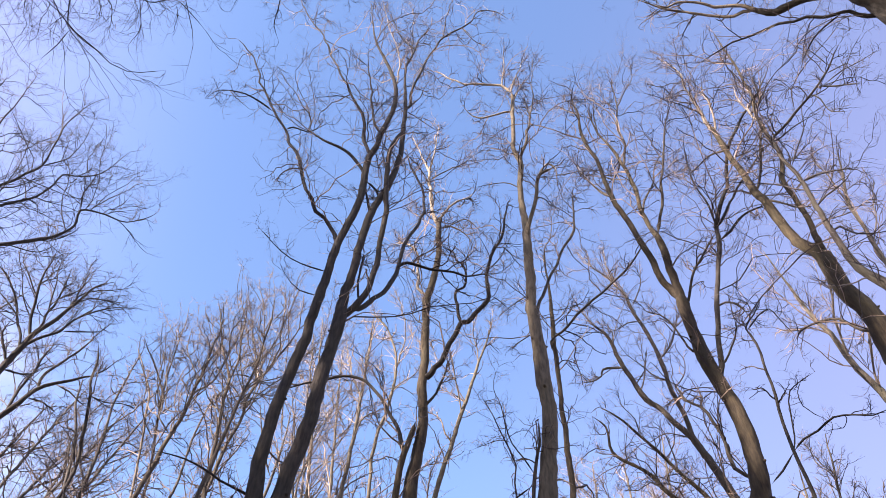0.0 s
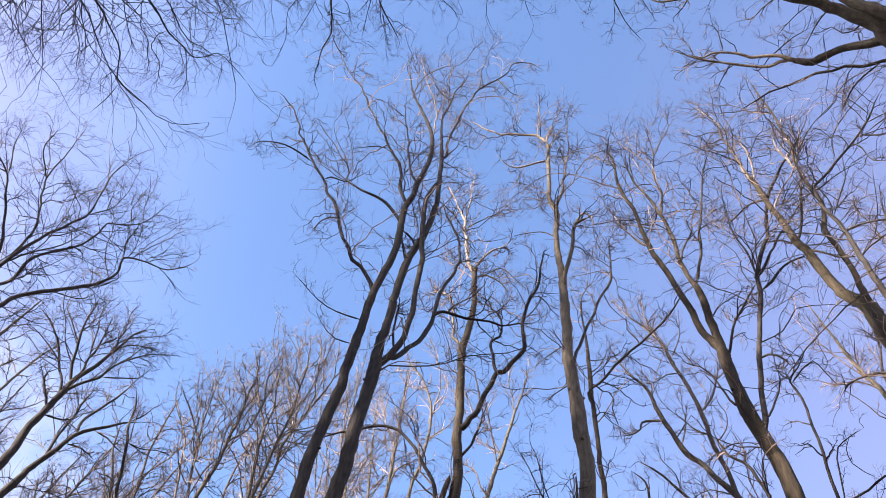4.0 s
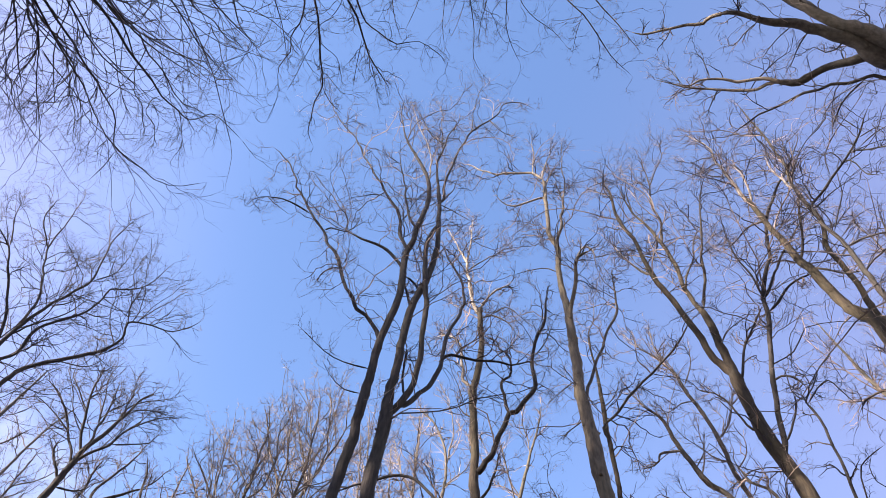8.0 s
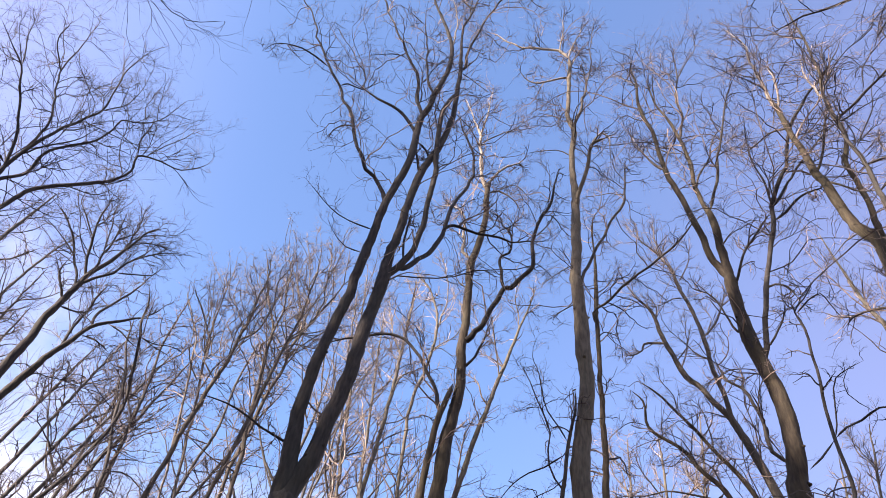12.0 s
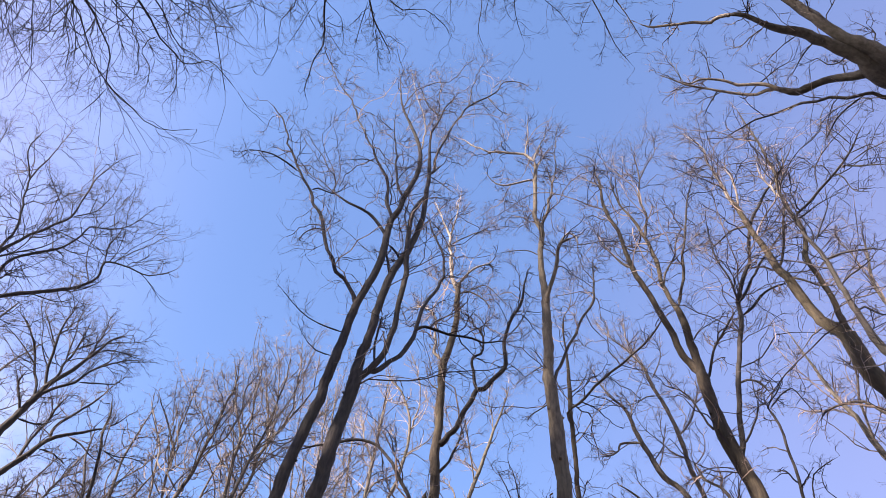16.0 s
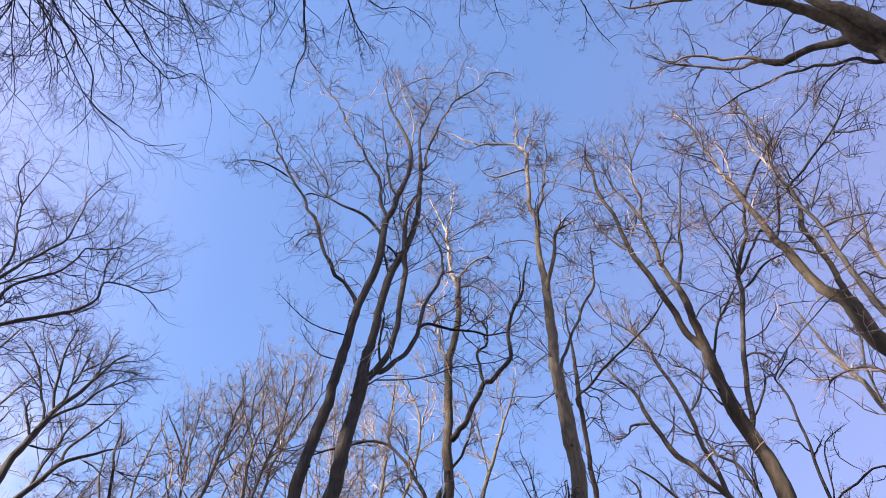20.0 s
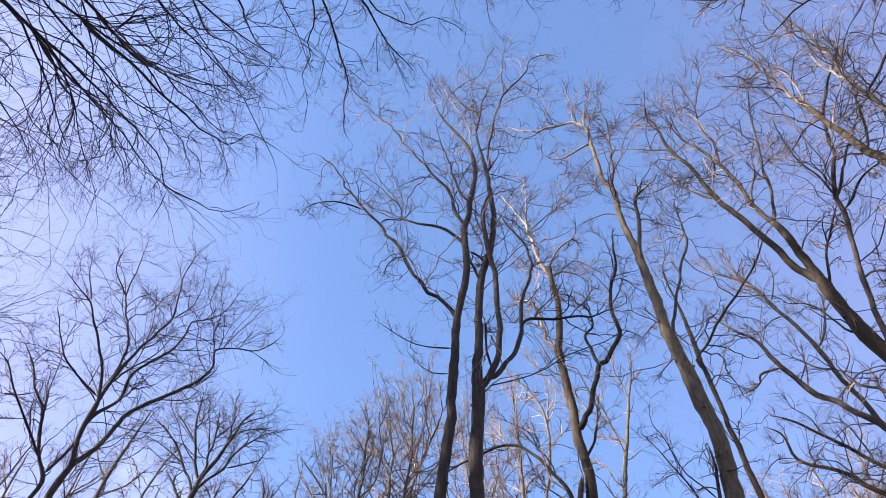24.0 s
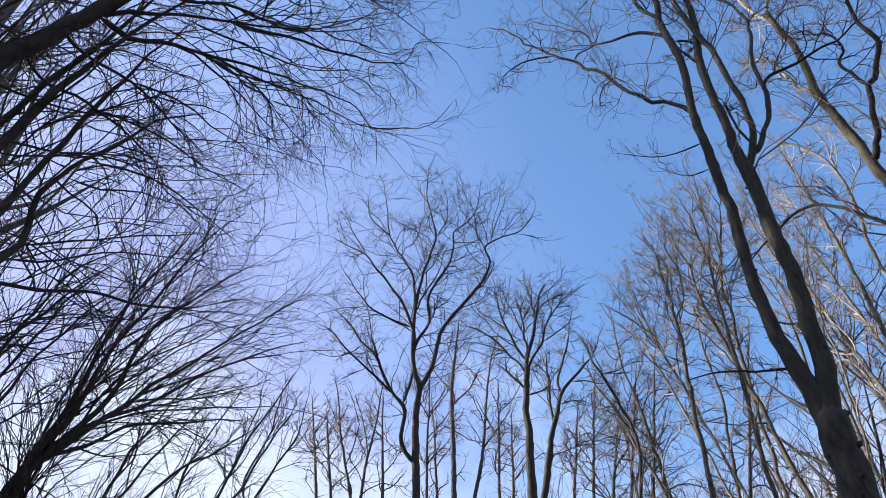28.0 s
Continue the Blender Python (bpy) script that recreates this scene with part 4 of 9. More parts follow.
tree.limb("limb", [(0.54, -0.28, 7.47, 0.025), (0.39, -0.15, 7.78, 0.024), (0.41, -0.09, 8.22, 0.023), (0.38, -0.00, 8.66, 0.021), (0.34, 0.06, 8.98, 0.020), (0.21, 0.17, 9.19, 0.018), (0.17, 0.22, 9.39, 0.016), (0.14, 0.28, 9.72, 0.009)])
tree.limb("limb", [(0.46, -0.24, 9.73, 0.021), (0.37, -0.20, 9.77, 0.019), (0.29, -0.24, 9.95, 0.015), (0.22, -0.28, 10.14, 0.013), (0.03, -0.30, 10.41, 0.011), (-0.11, -0.28, 10.48, 0.008), (-0.24, -0.28, 10.60, 0.005)])
tree.limb("limb", [(-0.32, -0.29, 15.62, 0.015), (-0.50, -0.24, 15.77, 0.011), (-0.64, -0.21, 15.98, 0.008), (-0.83, -0.14, 15.78, 0.005)])
tree.limb("limb", [(0.44, -0.25, 11.62, 0.012), (0.71, -0.32, 11.99, 0.008), (0.95, -0.40, 12.12, 0.006), (1.14, -0.46, 12.32, 0.005)])
tree.limb("limb", [(-0.18, -0.27, 14.60, 0.017), (-0.08, -0.40, 14.20, 0.012), (0.08, -0.54, 13.97, 0.008), (0.13, -0.64, 13.53, 0.005)])
tree.limb("limb", [(-0.38, -0.38, 17.10, 0.016), (-0.51, -0.28, 17.44, 0.012), (-0.64, -0.18, 17.88, 0.008), (-0.81, -0.07, 17.99, 0.006)], LIT_BARK)
tree.limb("limb", [(0.01, -0.22, 16.52, 0.015), (0.01, -0.31, 17.22, 0.012), (0.06, -0.44, 18.02, 0.008), (0.07, -0.55, 18.79, 0.006)])
tree.limb("limb", [(0.44, -0.54, 17.11, 0.016), (0.70, -0.59, 17.84, 0.012), (0.98, -0.65, 18.54, 0.009), (1.18, -0.64, 19.69, 0.006)])
tree.limb("limb", [(0.67, -0.80, 13.80, 0.013), (0.91, -0.88, 14.04, 0.008), (1.10, -0.94, 14.26, 0.005)])
tree.knots(20)
tree.finish()

tree = Tree("hornbeam_tree", (6.56, 10.14), "olive-barked bare tree with two ascending pale stems", TANNED, PLUME, 0.9)
tree.limb("trunk", [(0.00, 0.00, 0.00, 0.130), (-0.01, 0.01, 0.50, 0.111), (-0.29, 0.14, 3.75, 0.104), (-0.79, 0.39, 7.03, 0.099), (-1.25, 0.62, 9.38, 0.097), (-1.33, 0.66, 9.64, 0.087), (-1.41, 0.70, 10.10, 0.079), (-1.55, 0.77, 10.83, 0.070), (-1.75, 0.86, 11.58, 0.067)])
tree.limb("stem", [(-1.63, 0.80, 11.11, 0.066), (-1.68, 0.83, 11.30, 0.066), (-1.75, 0.86, 11.58, 0.067), (-1.82, 0.88, 11.76, 0.056), (-2.02, 0.95, 12.20, 0.054), (-2.20, 1.01, 12.64, 0.052), (-2.36, 1.07, 12.87, 0.059), (-2.49, 1.10, 13.27, 0.051), (-2.61, 1.13, 13.74, 0.049), (-2.69, 1.15, 14.08, 0.046), (-2.77, 1.15, 14.58, 0.041), (-2.88, 1.19, 14.98, 0.032), (-3.03, 1.24, 15.23, 0.023), (-3.28, 1.32, 15.98, 0.013), (-3.38, 1.34, 16.38, 0.007)])
tree.limb("stem", [(-1.63, 0.80, 11.11, 0.064), (-1.68, 0.83, 11.30, 0.060), (-1.75, 0.86, 11.58, 0.056), (-1.78, 0.84, 12.11, 0.046), (-1.92, 0.84, 13.20, 0.045), (-1.94, 0.82, 13.68, 0.046), (-1.98, 0.82, 14.07, 0.040), (-2.05, 0.82, 14.57, 0.041), (-2.14, 0.84, 15.04, 0.039), (-2.23, 0.85, 15.53, 0.036), (-2.32, 0.86, 16.09, 0.030), (-2.45, 0.91, 16.41, 0.026), (-2.58, 0.95, 16.82, 0.021), (-2.87, 1.06, 17.40, 0.015), (-2.96, 1.05, 18.28, 0.008)])
tree.limb("limb", [(-2.63, 1.14, 13.83, 0.031), (-2.84, 1.26, 13.94, 0.028), (-3.04, 1.37, 13.99, 0.025), (-3.09, 1.41, 13.83, 0.020), (-3.29, 1.53, 13.78, 0.013), (-3.49, 1.65, 13.86, 0.006)])
tree.limb("limb", [(-1.95, 0.82, 13.78, 0.025), (-1.66, 0.72, 14.12, 0.022), (-1.46, 0.68, 14.64, 0.017), (-1.27, 0.65, 15.30, 0.010)])
tree.limb("limb", [(-2.14, 0.84, 15.04, 0.020), (-2.39, 0.93, 15.08, 0.015), (-2.66, 1.02, 14.92, 0.010), (-2.95, 1.12, 14.94, 0.006)])
tree.limb("limb", [(-2.77, 1.15, 14.58, 0.019), (-2.71, 1.16, 15.03, 0.014), (-2.76, 1.20, 15.27, 0.011), (-2.93, 1.31, 15.50, 0.006)])
tree.limb("limb", [(-2.23, 0.85, 15.53, 0.020), (-2.08, 0.73, 15.80, 0.016), (-1.93, 0.60, 16.26, 0.011), (-1.97, 0.55, 16.76, 0.006)])
tree.limb("limb", [(-2.45, 0.91, 16.41, 0.021), (-2.53, 0.82, 16.77, 0.016), (-2.60, 0.71, 17.20, 0.011), (-2.64, 0.55, 17.70, 0.006)], LIT_BARK)
tree.limb("limb", [(-2.83, 1.04, 17.32, 0.015), (-2.95, 1.15, 17.70, 0.010), (-3.08, 1.29, 18.35, 0.007)], LIT_BARK)
tree.limb("limb", [(-1.92, 0.84, 13.20, 0.018), (-2.05, 0.87, 13.26, 0.017), (-2.29, 0.91, 13.61, 0.012), (-2.59, 0.95, 14.07, 0.007), (-2.71, 0.95, 14.36, 0.006)])
tree.finish()

tree = Tree("hornbeam_tree", (6.84, 10.65), "low crooked bare tree with brown spreading limbs", OLIVE, CROWN, 0.9)
tree.limb("trunk", [(0.00, 0.00, 0.00, 0.075), (-0.02, 0.01, 0.50, 0.064), (-0.39, 0.30, 4.07, 0.060), (-1.08, 0.82, 7.63, 0.057), (-1.71, 1.29, 10.18, 0.056), (-1.87, 1.37, 10.46, 0.051), (-2.04, 1.43, 10.84, 0.049), (-2.33, 1.56, 11.36, 0.044), (-2.65, 1.70, 12.00, 0.039), (-3.15, 1.91, 12.64, 0.031), (-3.19, 1.93, 13.34, 0.022), (-3.42, 2.03, 13.75, 0.007)])
tree.limb("stem", [(-0.56, 0.49, 0.00, 0.072), (-0.56, 0.49, 0.50, 0.063), (-0.80, 0.70, 4.95, 0.058), (-1.24, 1.09, 9.91, 0.055), (-1.49, 1.16, 10.39, 0.050), (-1.69, 1.20, 10.93, 0.046), (-2.11, 1.32, 11.71, 0.038), (-2.64, 1.47, 12.70, 0.028), (-3.07, 1.60, 13.43, 0.019), (-3.31, 1.68, 13.69, 0.007)])
tree.limb("limb", [(-2.04, 1.43, 10.84, 0.023), (-2.20, 1.44, 10.67, 0.020), (-2.42, 1.47, 10.71, 0.019), (-3.10, 1.55, 10.79, 0.017), (-3.64, 1.62, 10.65, 0.011), (-3.80, 1.64, 10.68, 0.009), (-4.25, 1.68, 10.82, 0.005)])
tree.limb("limb", [(-2.33, 1.56, 11.36, 0.018), (-2.61, 1.60, 11.63, 0.013), (-2.89, 1.67, 11.49, 0.009), (-3.26, 1.75, 11.56, 0.005)])
tree.limb("limb", [(-2.11, 1.32, 11.71, 0.018), (-2.06, 1.43, 12.31, 0.014), (-2.10, 1.61, 13.06, 0.008), (-2.25, 1.78, 13.50, 0.006)])
tree.limb("limb", [(-2.64, 1.47, 12.70, 0.016), (-2.71, 1.37, 13.05, 0.012), (-2.93, 1.31, 13.45, 0.008), (-2.99, 1.20, 13.83, 0.006)])
tree.limb("limb", [(-3.15, 1.91, 12.64, 0.013), (-3.49, 2.00, 12.79, 0.010), (-3.78, 2.08, 12.59, 0.007), (-4.02, 2.13, 12.29, 0.005)])
tree.finish()

tree = Tree("sapling", (3.45, 6.09), "thin dark sapling with forked twisting shoots", DARK, THIN, 0.75)
tree.limb("trunk", [(0.00, 0.00, 0.00, 0.030), (0.00, -0.00, 0.50, 0.026), (0.03, -0.02, 2.42, 0.024), (0.08, -0.05, 4.54, 0.023), (0.13, -0.08, 6.05, 0.022), (0.13, -0.08, 6.19, 0.022), (0.15, -0.09, 6.44, 0.020), (0.16, -0.10, 6.97, 0.021), (0.18, -0.10, 7.35, 0.019), (0.23, -0.14, 8.05, 0.017), (0.24, -0.14, 8.72, 0.015), (0.21, -0.13, 8.81, 0.012)])
tree.limb("limb", [(0.22, -0.13, 8.79, 0.011), (0.36, -0.17, 8.95, 0.010), (0.47, -0.21, 9.06, 0.009), (0.56, -0.24, 9.10, 0.008), (0.61, -0.24, 8.95, 0.007), (0.66, -0.23, 8.79, 0.005), (0.71, -0.22, 8.67, 0.005)])
tree.limb("limb", [(0.21, -0.13, 8.81, 0.010), (0.25, -0.13, 8.91, 0.009), (0.36, -0.15, 9.08, 0.008), (0.51, -0.19, 9.25, 0.008), (0.61, -0.22, 9.38, 0.007), (0.72, -0.25, 9.51, 0.006), (0.80, -0.25, 9.68, 0.006), (0.81, -0.21, 9.92, 0.005), (0.83, -0.16, 10.23, 0.005)])
tree.limb("limb", [(0.24, -0.13, 8.87, 0.008), (0.19, -0.09, 8.99, 0.007), (0.21, -0.06, 9.30, 0.005), (0.27, -0.05, 9.65, 0.005)])
tree.limb("limb", [(0.36, -0.15, 9.08, 0.005), (0.38, -0.13, 9.32, 0.005), (0.33, -0.08, 9.43, 0.005), (0.48, -0.07, 9.99, 0.005), (0.69, -0.12, 10.44, 0.005), (0.87, -0.17, 10.71, 0.005), (0.98, -0.22, 10.76, 0.005), (1.12, -0.27, 10.71, 0.005)])
tree.limb("limb", [(0.16, -0.10, 6.97, 0.012), (0.28, -0.15, 7.09, 0.011), (0.42, -0.22, 7.15, 0.011), (0.59, -0.30, 7.25, 0.010), (0.75, -0.37, 7.21, 0.009), (0.91, -0.44, 7.15, 0.007), (1.11, -0.54, 7.21, 0.005)])
tree.limb("limb", [(0.16, -0.10, 6.97, 0.010), (0.19, -0.16, 7.10, 0.008), (0.21, -0.24, 7.34, 0.008), (0.24, -0.33, 7.58, 0.007), (0.35, -0.43, 7.63, 0.006), (0.48, -0.55, 7.65, 0.005)])
tree.limb("limb", [(0.16, -0.10, 6.97, 0.010), (-0.03, -0.06, 6.74, 0.011), (-0.17, -0.03, 6.60, 0.012)])
tree.limb("limb", [(0.16, -0.09, 6.71, 0.010), (0.13, -0.10, 6.92, 0.010)])
tree.limb("limb", [(0.55, -0.28, 7.22, 0.005), (0.44, -0.14, 7.55, 0.005), (0.47, -0.12, 7.78, 0.005), (0.59, -0.14, 7.99, 0.005)])
tree.finish()

tree = Tree("maple_tree", (5.17, 5.97), "leaning bare maple with a heavy sunlit limb", OLIVE, CROWN, 0.85)
tree.limb("trunk", [(0.00, 0.00, 0.00, 0.200), (0.00, -0.00, 0.50, 0.171), (0.01, -0.01, 2.92, 0.159), (0.04, -0.04, 5.48, 0.153), (0.06, -0.06, 7.30, 0.148), (0.06, -0.06, 7.85, 0.139), (0.08, -0.07, 8.50, 0.130), (0.10, -0.09, 9.13, 0.120), (0.03, -0.03, 9.64, 0.116), (0.03, -0.03, 10.03, 0.119), (0.03, -0.03, 10.39, 0.117)])
tree.limb("stem", [(0.03, -0.03, 9.93, 0.113), (0.03, -0.03, 10.17, 0.115), (0.03, -0.03, 10.39, 0.113), (-0.01, -0.01, 10.62, 0.094), (-0.09, 0.05, 10.82, 0.082), (-0.14, 0.07, 11.03, 0.074), (-0.16, 0.07, 11.27, 0.071), (-0.19, 0.08, 11.57, 0.072), (-0.22, 0.07, 11.90, 0.069), (-0.25, 0.08, 12.15, 0.065), (-0.27, 0.08, 12.37, 0.062), (-0.29, 0.07, 12.75, 0.053), (-0.33, 0.08, 13.11, 0.050), (-0.35, 0.07, 13.58, 0.046), (-0.35, 0.05, 13.90, 0.047), (-0.36, 0.03, 14.34, 0.043), (-0.40, 0.04, 14.70, 0.038)])
tree.limb("limb", [(-0.36, 0.03, 14.34, 0.043), (-0.35, 0.10, 14.84, 0.039), (-0.31, 0.17, 15.45, 0.034), (-0.28, 0.24, 16.08, 0.030), (-0.23, 0.31, 16.82, 0.025), (-0.16, 0.34, 17.41, 0.023), (-0.10, 0.40, 18.21, 0.020), (-0.11, 0.52, 18.94, 0.014), (-0.16, 0.66, 19.71, 0.008)], LIT_BARK)
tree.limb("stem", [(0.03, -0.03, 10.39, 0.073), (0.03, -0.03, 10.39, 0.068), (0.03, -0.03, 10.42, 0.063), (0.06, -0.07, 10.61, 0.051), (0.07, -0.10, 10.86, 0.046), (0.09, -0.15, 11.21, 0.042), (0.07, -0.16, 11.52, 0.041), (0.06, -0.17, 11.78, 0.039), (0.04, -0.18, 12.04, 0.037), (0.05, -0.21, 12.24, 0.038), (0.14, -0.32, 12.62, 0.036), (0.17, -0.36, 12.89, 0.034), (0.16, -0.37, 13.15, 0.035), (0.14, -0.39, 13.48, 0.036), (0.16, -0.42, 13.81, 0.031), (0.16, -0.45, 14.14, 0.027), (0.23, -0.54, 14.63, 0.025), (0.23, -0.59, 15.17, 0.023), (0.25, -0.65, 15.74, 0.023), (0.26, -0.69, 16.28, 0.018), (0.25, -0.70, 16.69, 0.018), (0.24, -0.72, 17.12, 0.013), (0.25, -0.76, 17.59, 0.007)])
tree.limb("limb", [(0.16, -0.43, 13.85, 0.026), (0.16, -0.41, 14.01, 0.021), (0.16, -0.35, 14.37, 0.019), (0.18, -0.30, 14.83, 0.017), (0.21, -0.27, 15.29, 0.013), (0.31, -0.27, 15.93, 0.006)], LIT_BARK)
tree.limb("limb", [(-0.36, 0.04, 14.41, 0.027), (-0.30, 0.03, 14.68, 0.022), (-0.17, 0.03, 15.52, 0.017), (-0.10, 0.07, 16.16, 0.012), (0.02, 0.05, 16.82, 0.005)], LIT_BARK)
tree.limb("limb", [(-0.35, 0.06, 13.70, 0.023), (-0.45, 0.18, 13.84, 0.018), (-0.57, 0.32, 13.92, 0.016), (-0.69, 0.47, 13.89, 0.013), (-0.81, 0.61, 13.86, 0.010), (-1.02, 0.85, 13.98, 0.005)])
tree.limb("limb", [(-0.26, 0.08, 12.32, 0.024), (-0.21, -0.02, 12.45, 0.022), (-0.12, -0.21, 12.81, 0.020), (-0.04, -0.41, 13.22, 0.018), (0.03, -0.55, 13.45, 0.010)])
tree.limb("limb", [(0.09, -0.08, 8.81, 0.023), (0.02, 0.05, 8.98, 0.020), (0.01, 0.10, 9.11, 0.019), (-0.10, 0.34, 9.50, 0.016), (-0.20, 0.49, 9.59, 0.014), (-0.31, 0.66, 9.64, 0.011), (-0.42, 0.84, 9.58, 0.005)])
tree.limb("limb", [(-0.24, 0.08, 12.12, 0.019), (-0.15, -0.10, 11.72, 0.016), (-0.04, -0.30, 11.29, 0.011), (0.07, -0.46, 11.06, 0.005)])
tree.limb("limb", [(-0.07, 0.03, 10.77, 0.013), (-0.24, 0.22, 10.77, 0.009), (-0.36, 0.37, 10.65, 0.005), (-0.45, 0.47, 10.58, 0.005)])
tree.limb("limb", [(-0.28, 0.24, 16.08, 0.015), (-0.41, 0.43, 16.66, 0.012), (-0.54, 0.62, 17.25, 0.008), (-0.74, 0.83, 17.29, 0.006)])
tree.limb("limb", [(-0.16, 0.34, 17.41, 0.013), (-0.34, 0.47, 17.64, 0.010), (-0.56, 0.64, 17.94, 0.007), (-0.69, 0.71, 18.46, 0.006)])
tree.limb("limb", [(-0.36, 0.06, 14.59, 0.011), (-0.46, 0.12, 14.17, 0.008), (-0.53, 0.16, 13.84, 0.006)])
tree.knots(12)
tree.finish()

tree = Tree("maple_tree", (5.62, 4.28), "dark bare tree with one long slanting shadowed limb", DARK, NET, 0.75)
tree.limb("trunk", [(0.00, 0.00, 0.00, 0.112), (-0.01, 0.01, 0.50, 0.096), (-0.15, 0.15, 3.14, 0.089), (-0.41, 0.42, 5.89, 0.086), (-0.65, 0.66, 7.86, 0.083), (-0.69, 0.70, 8.33, 0.066), (-0.83, 0.84, 9.14, 0.048), (-0.84, 0.84, 9.34, 0.043), (-0.83, 0.84, 9.63, 0.040), (-0.83, 0.84, 9.85, 0.039), (-0.82, 0.82, 10.12, 0.035), (-0.81, 0.82, 10.30, 0.034), (-0.79, 0.79, 10.70, 0.031), (-0.79, 0.79, 10.96, 0.029), (-0.79, 0.79, 11.31, 0.028), (-0.80, 0.81, 11.62, 0.024), (-0.79, 0.79, 11.98, 0.023), (-0.78, 0.78, 12.17, 0.018)])
tree.limb("limb", [(-0.78, 0.78, 12.14, 0.021), (-0.76, 0.73, 12.19, 0.021), (-0.66, 0.58, 12.22, 0.021), (-0.52, 0.36, 12.28, 0.019), (-0.40, 0.18, 12.30, 0.018), (-0.29, -0.01, 12.36, 0.017), (-0.19, -0.17, 12.42, 0.016), (-0.13, -0.27, 12.48, 0.013), (-0.06, -0.41, 12.60, 0.009), (0.02, -0.55, 12.70, 0.005)])
tree.limb("limb", [(-0.29, -0.01, 12.36, 0.014), (-0.18, -0.16, 12.04, 0.011), (-0.08, -0.29, 11.80, 0.009), (-0.03, -0.36, 11.62, 0.005)])
tree.limb("limb", [(-0.38, 0.13, 12.32, 0.014), (-0.33, 0.07, 12.20, 0.012), (-0.35, 0.04, 11.77, 0.009), (-0.36, 0.02, 11.56, 0.007), (-0.26, -0.12, 11.27, 0.005)])
tree.limb("limb", [(-0.79, 0.79, 10.93, 0.019), (-0.62, 0.65, 10.88, 0.015), (-0.46, 0.51, 10.75, 0.012), (-0.27, 0.35, 10.57, 0.008)])
tree.limb("limb", [(-0.78, 0.78, 12.14, 0.014), (-0.75, 0.73, 12.06, 0.013), (-0.63, 0.56, 12.03, 0.009), (-0.49, 0.37, 11.97, 0.007), (-0.33, 0.15, 11.88, 0.005)])
tree.limb("limb", [(-0.81, 0.82, 10.30, 0.014), (-0.76, 0.75, 10.35, 0.013), (-0.65, 0.58, 10.37, 0.010), (-0.52, 0.41, 10.37, 0.007), (-0.46, 0.31, 10.44, 0.005)])
tree.limb("limb", [(-0.78, 0.78, 12.14, 0.014), (-0.83, 0.76, 12.46, 0.012), (-0.80, 0.63, 12.94, 0.010), (-0.67, 0.44, 13.17, 0.009), (-0.49, 0.18, 13.36, 0.007), (-0.29, -0.08, 13.43, 0.005), (-0.14, -0.28, 13.51, 0.005)])
tree.limb("limb", [(-0.79, 0.79, 11.31, 0.011), (-0.62, 0.68, 11.67, 0.010), (-0.41, 0.53, 12.11, 0.008), (-0.23, 0.42, 12.70, 0.006), (-0.01, 0.31, 13.60, 0.005)])
tree.limb("limb", [(-0.13, -0.27, 12.48, 0.010), (-0.22, -0.31, 12.78, 0.007), (-0.29, -0.32, 12.99, 0.005), (-0.45, -0.22, 12.77, 0.005)])
tree.limb("limb", [(-0.75, 0.56, 13.02, 0.012), (-0.73, 0.46, 13.47, 0.009), (-0.66, 0.34, 13.92, 0.006), (-0.53, 0.16, 14.23, 0.005)])
tree.limb("limb", [(-0.83, 0.84, 9.63, 0.012), (-0.82, 0.78, 9.85, 0.009), (-0.75, 0.67, 10.00, 0.005), (-0.66, 0.56, 10.03, 0.005)])
tree.limb("limb", [(-0.19, -0.17, 12.42, 0.009), (-0.07, -0.27, 12.41, 0.008), (0.05, -0.37, 12.38, 0.006), (0.08, -0.35, 11.99, 0.005)])
tree.limb("limb", [(-0.25, -0.07, 12.24, 0.012), (-0.02, -0.32, 12.28, 0.008), (0.12, -0.49, 12.17, 0.006), (0.28, -0.67, 12.12, 0.005)])
tree.limb("limb", [(-0.29, -0.08, 13.43, 0.010), (-0.13, -0.35, 13.57, 0.008), (0.01, -0.56, 13.49, 0.007), (0.16, -0.84, 13.01, 0.005), (0.26, -1.04, 12.63, 0.005)])
tree.limb("limb", [(-0.40, 0.18, 12.30, 0.009), (-0.23, -0.04, 12.19, 0.008), (-0.02, -0.28, 12.27, 0.006), (0.16, -0.52, 12.55, 0.005), (0.31, -0.71, 12.74, 0.005)])
tree.limb("limb", [(-0.52, 0.36, 12.28, 0.009), (-0.41, 0.20, 12.83, 0.008), (-0.19, -0.05, 13.12, 0.007), (0.03, -0.30, 13.18, 0.005), (0.22, -0.52, 13.35, 0.005), (0.39, -0.72, 13.57, 0.005)])
tree.limb("limb", [(-0.49, 0.18, 13.36, 0.010), (-0.19, -0.07, 13.58, 0.008), (0.06, -0.26, 14.14, 0.006), (0.32, -0.48, 14.35, 0.005), (0.54, -0.65, 14.76, 0.005)])
tree.limb("limb", [(-0.80, 0.63, 12.94, 0.010), (-0.88, 0.59, 13.53, 0.008), (-0.89, 0.48, 14.15, 0.005), (-0.82, 0.31, 14.66, 0.005)])
tree.finish()

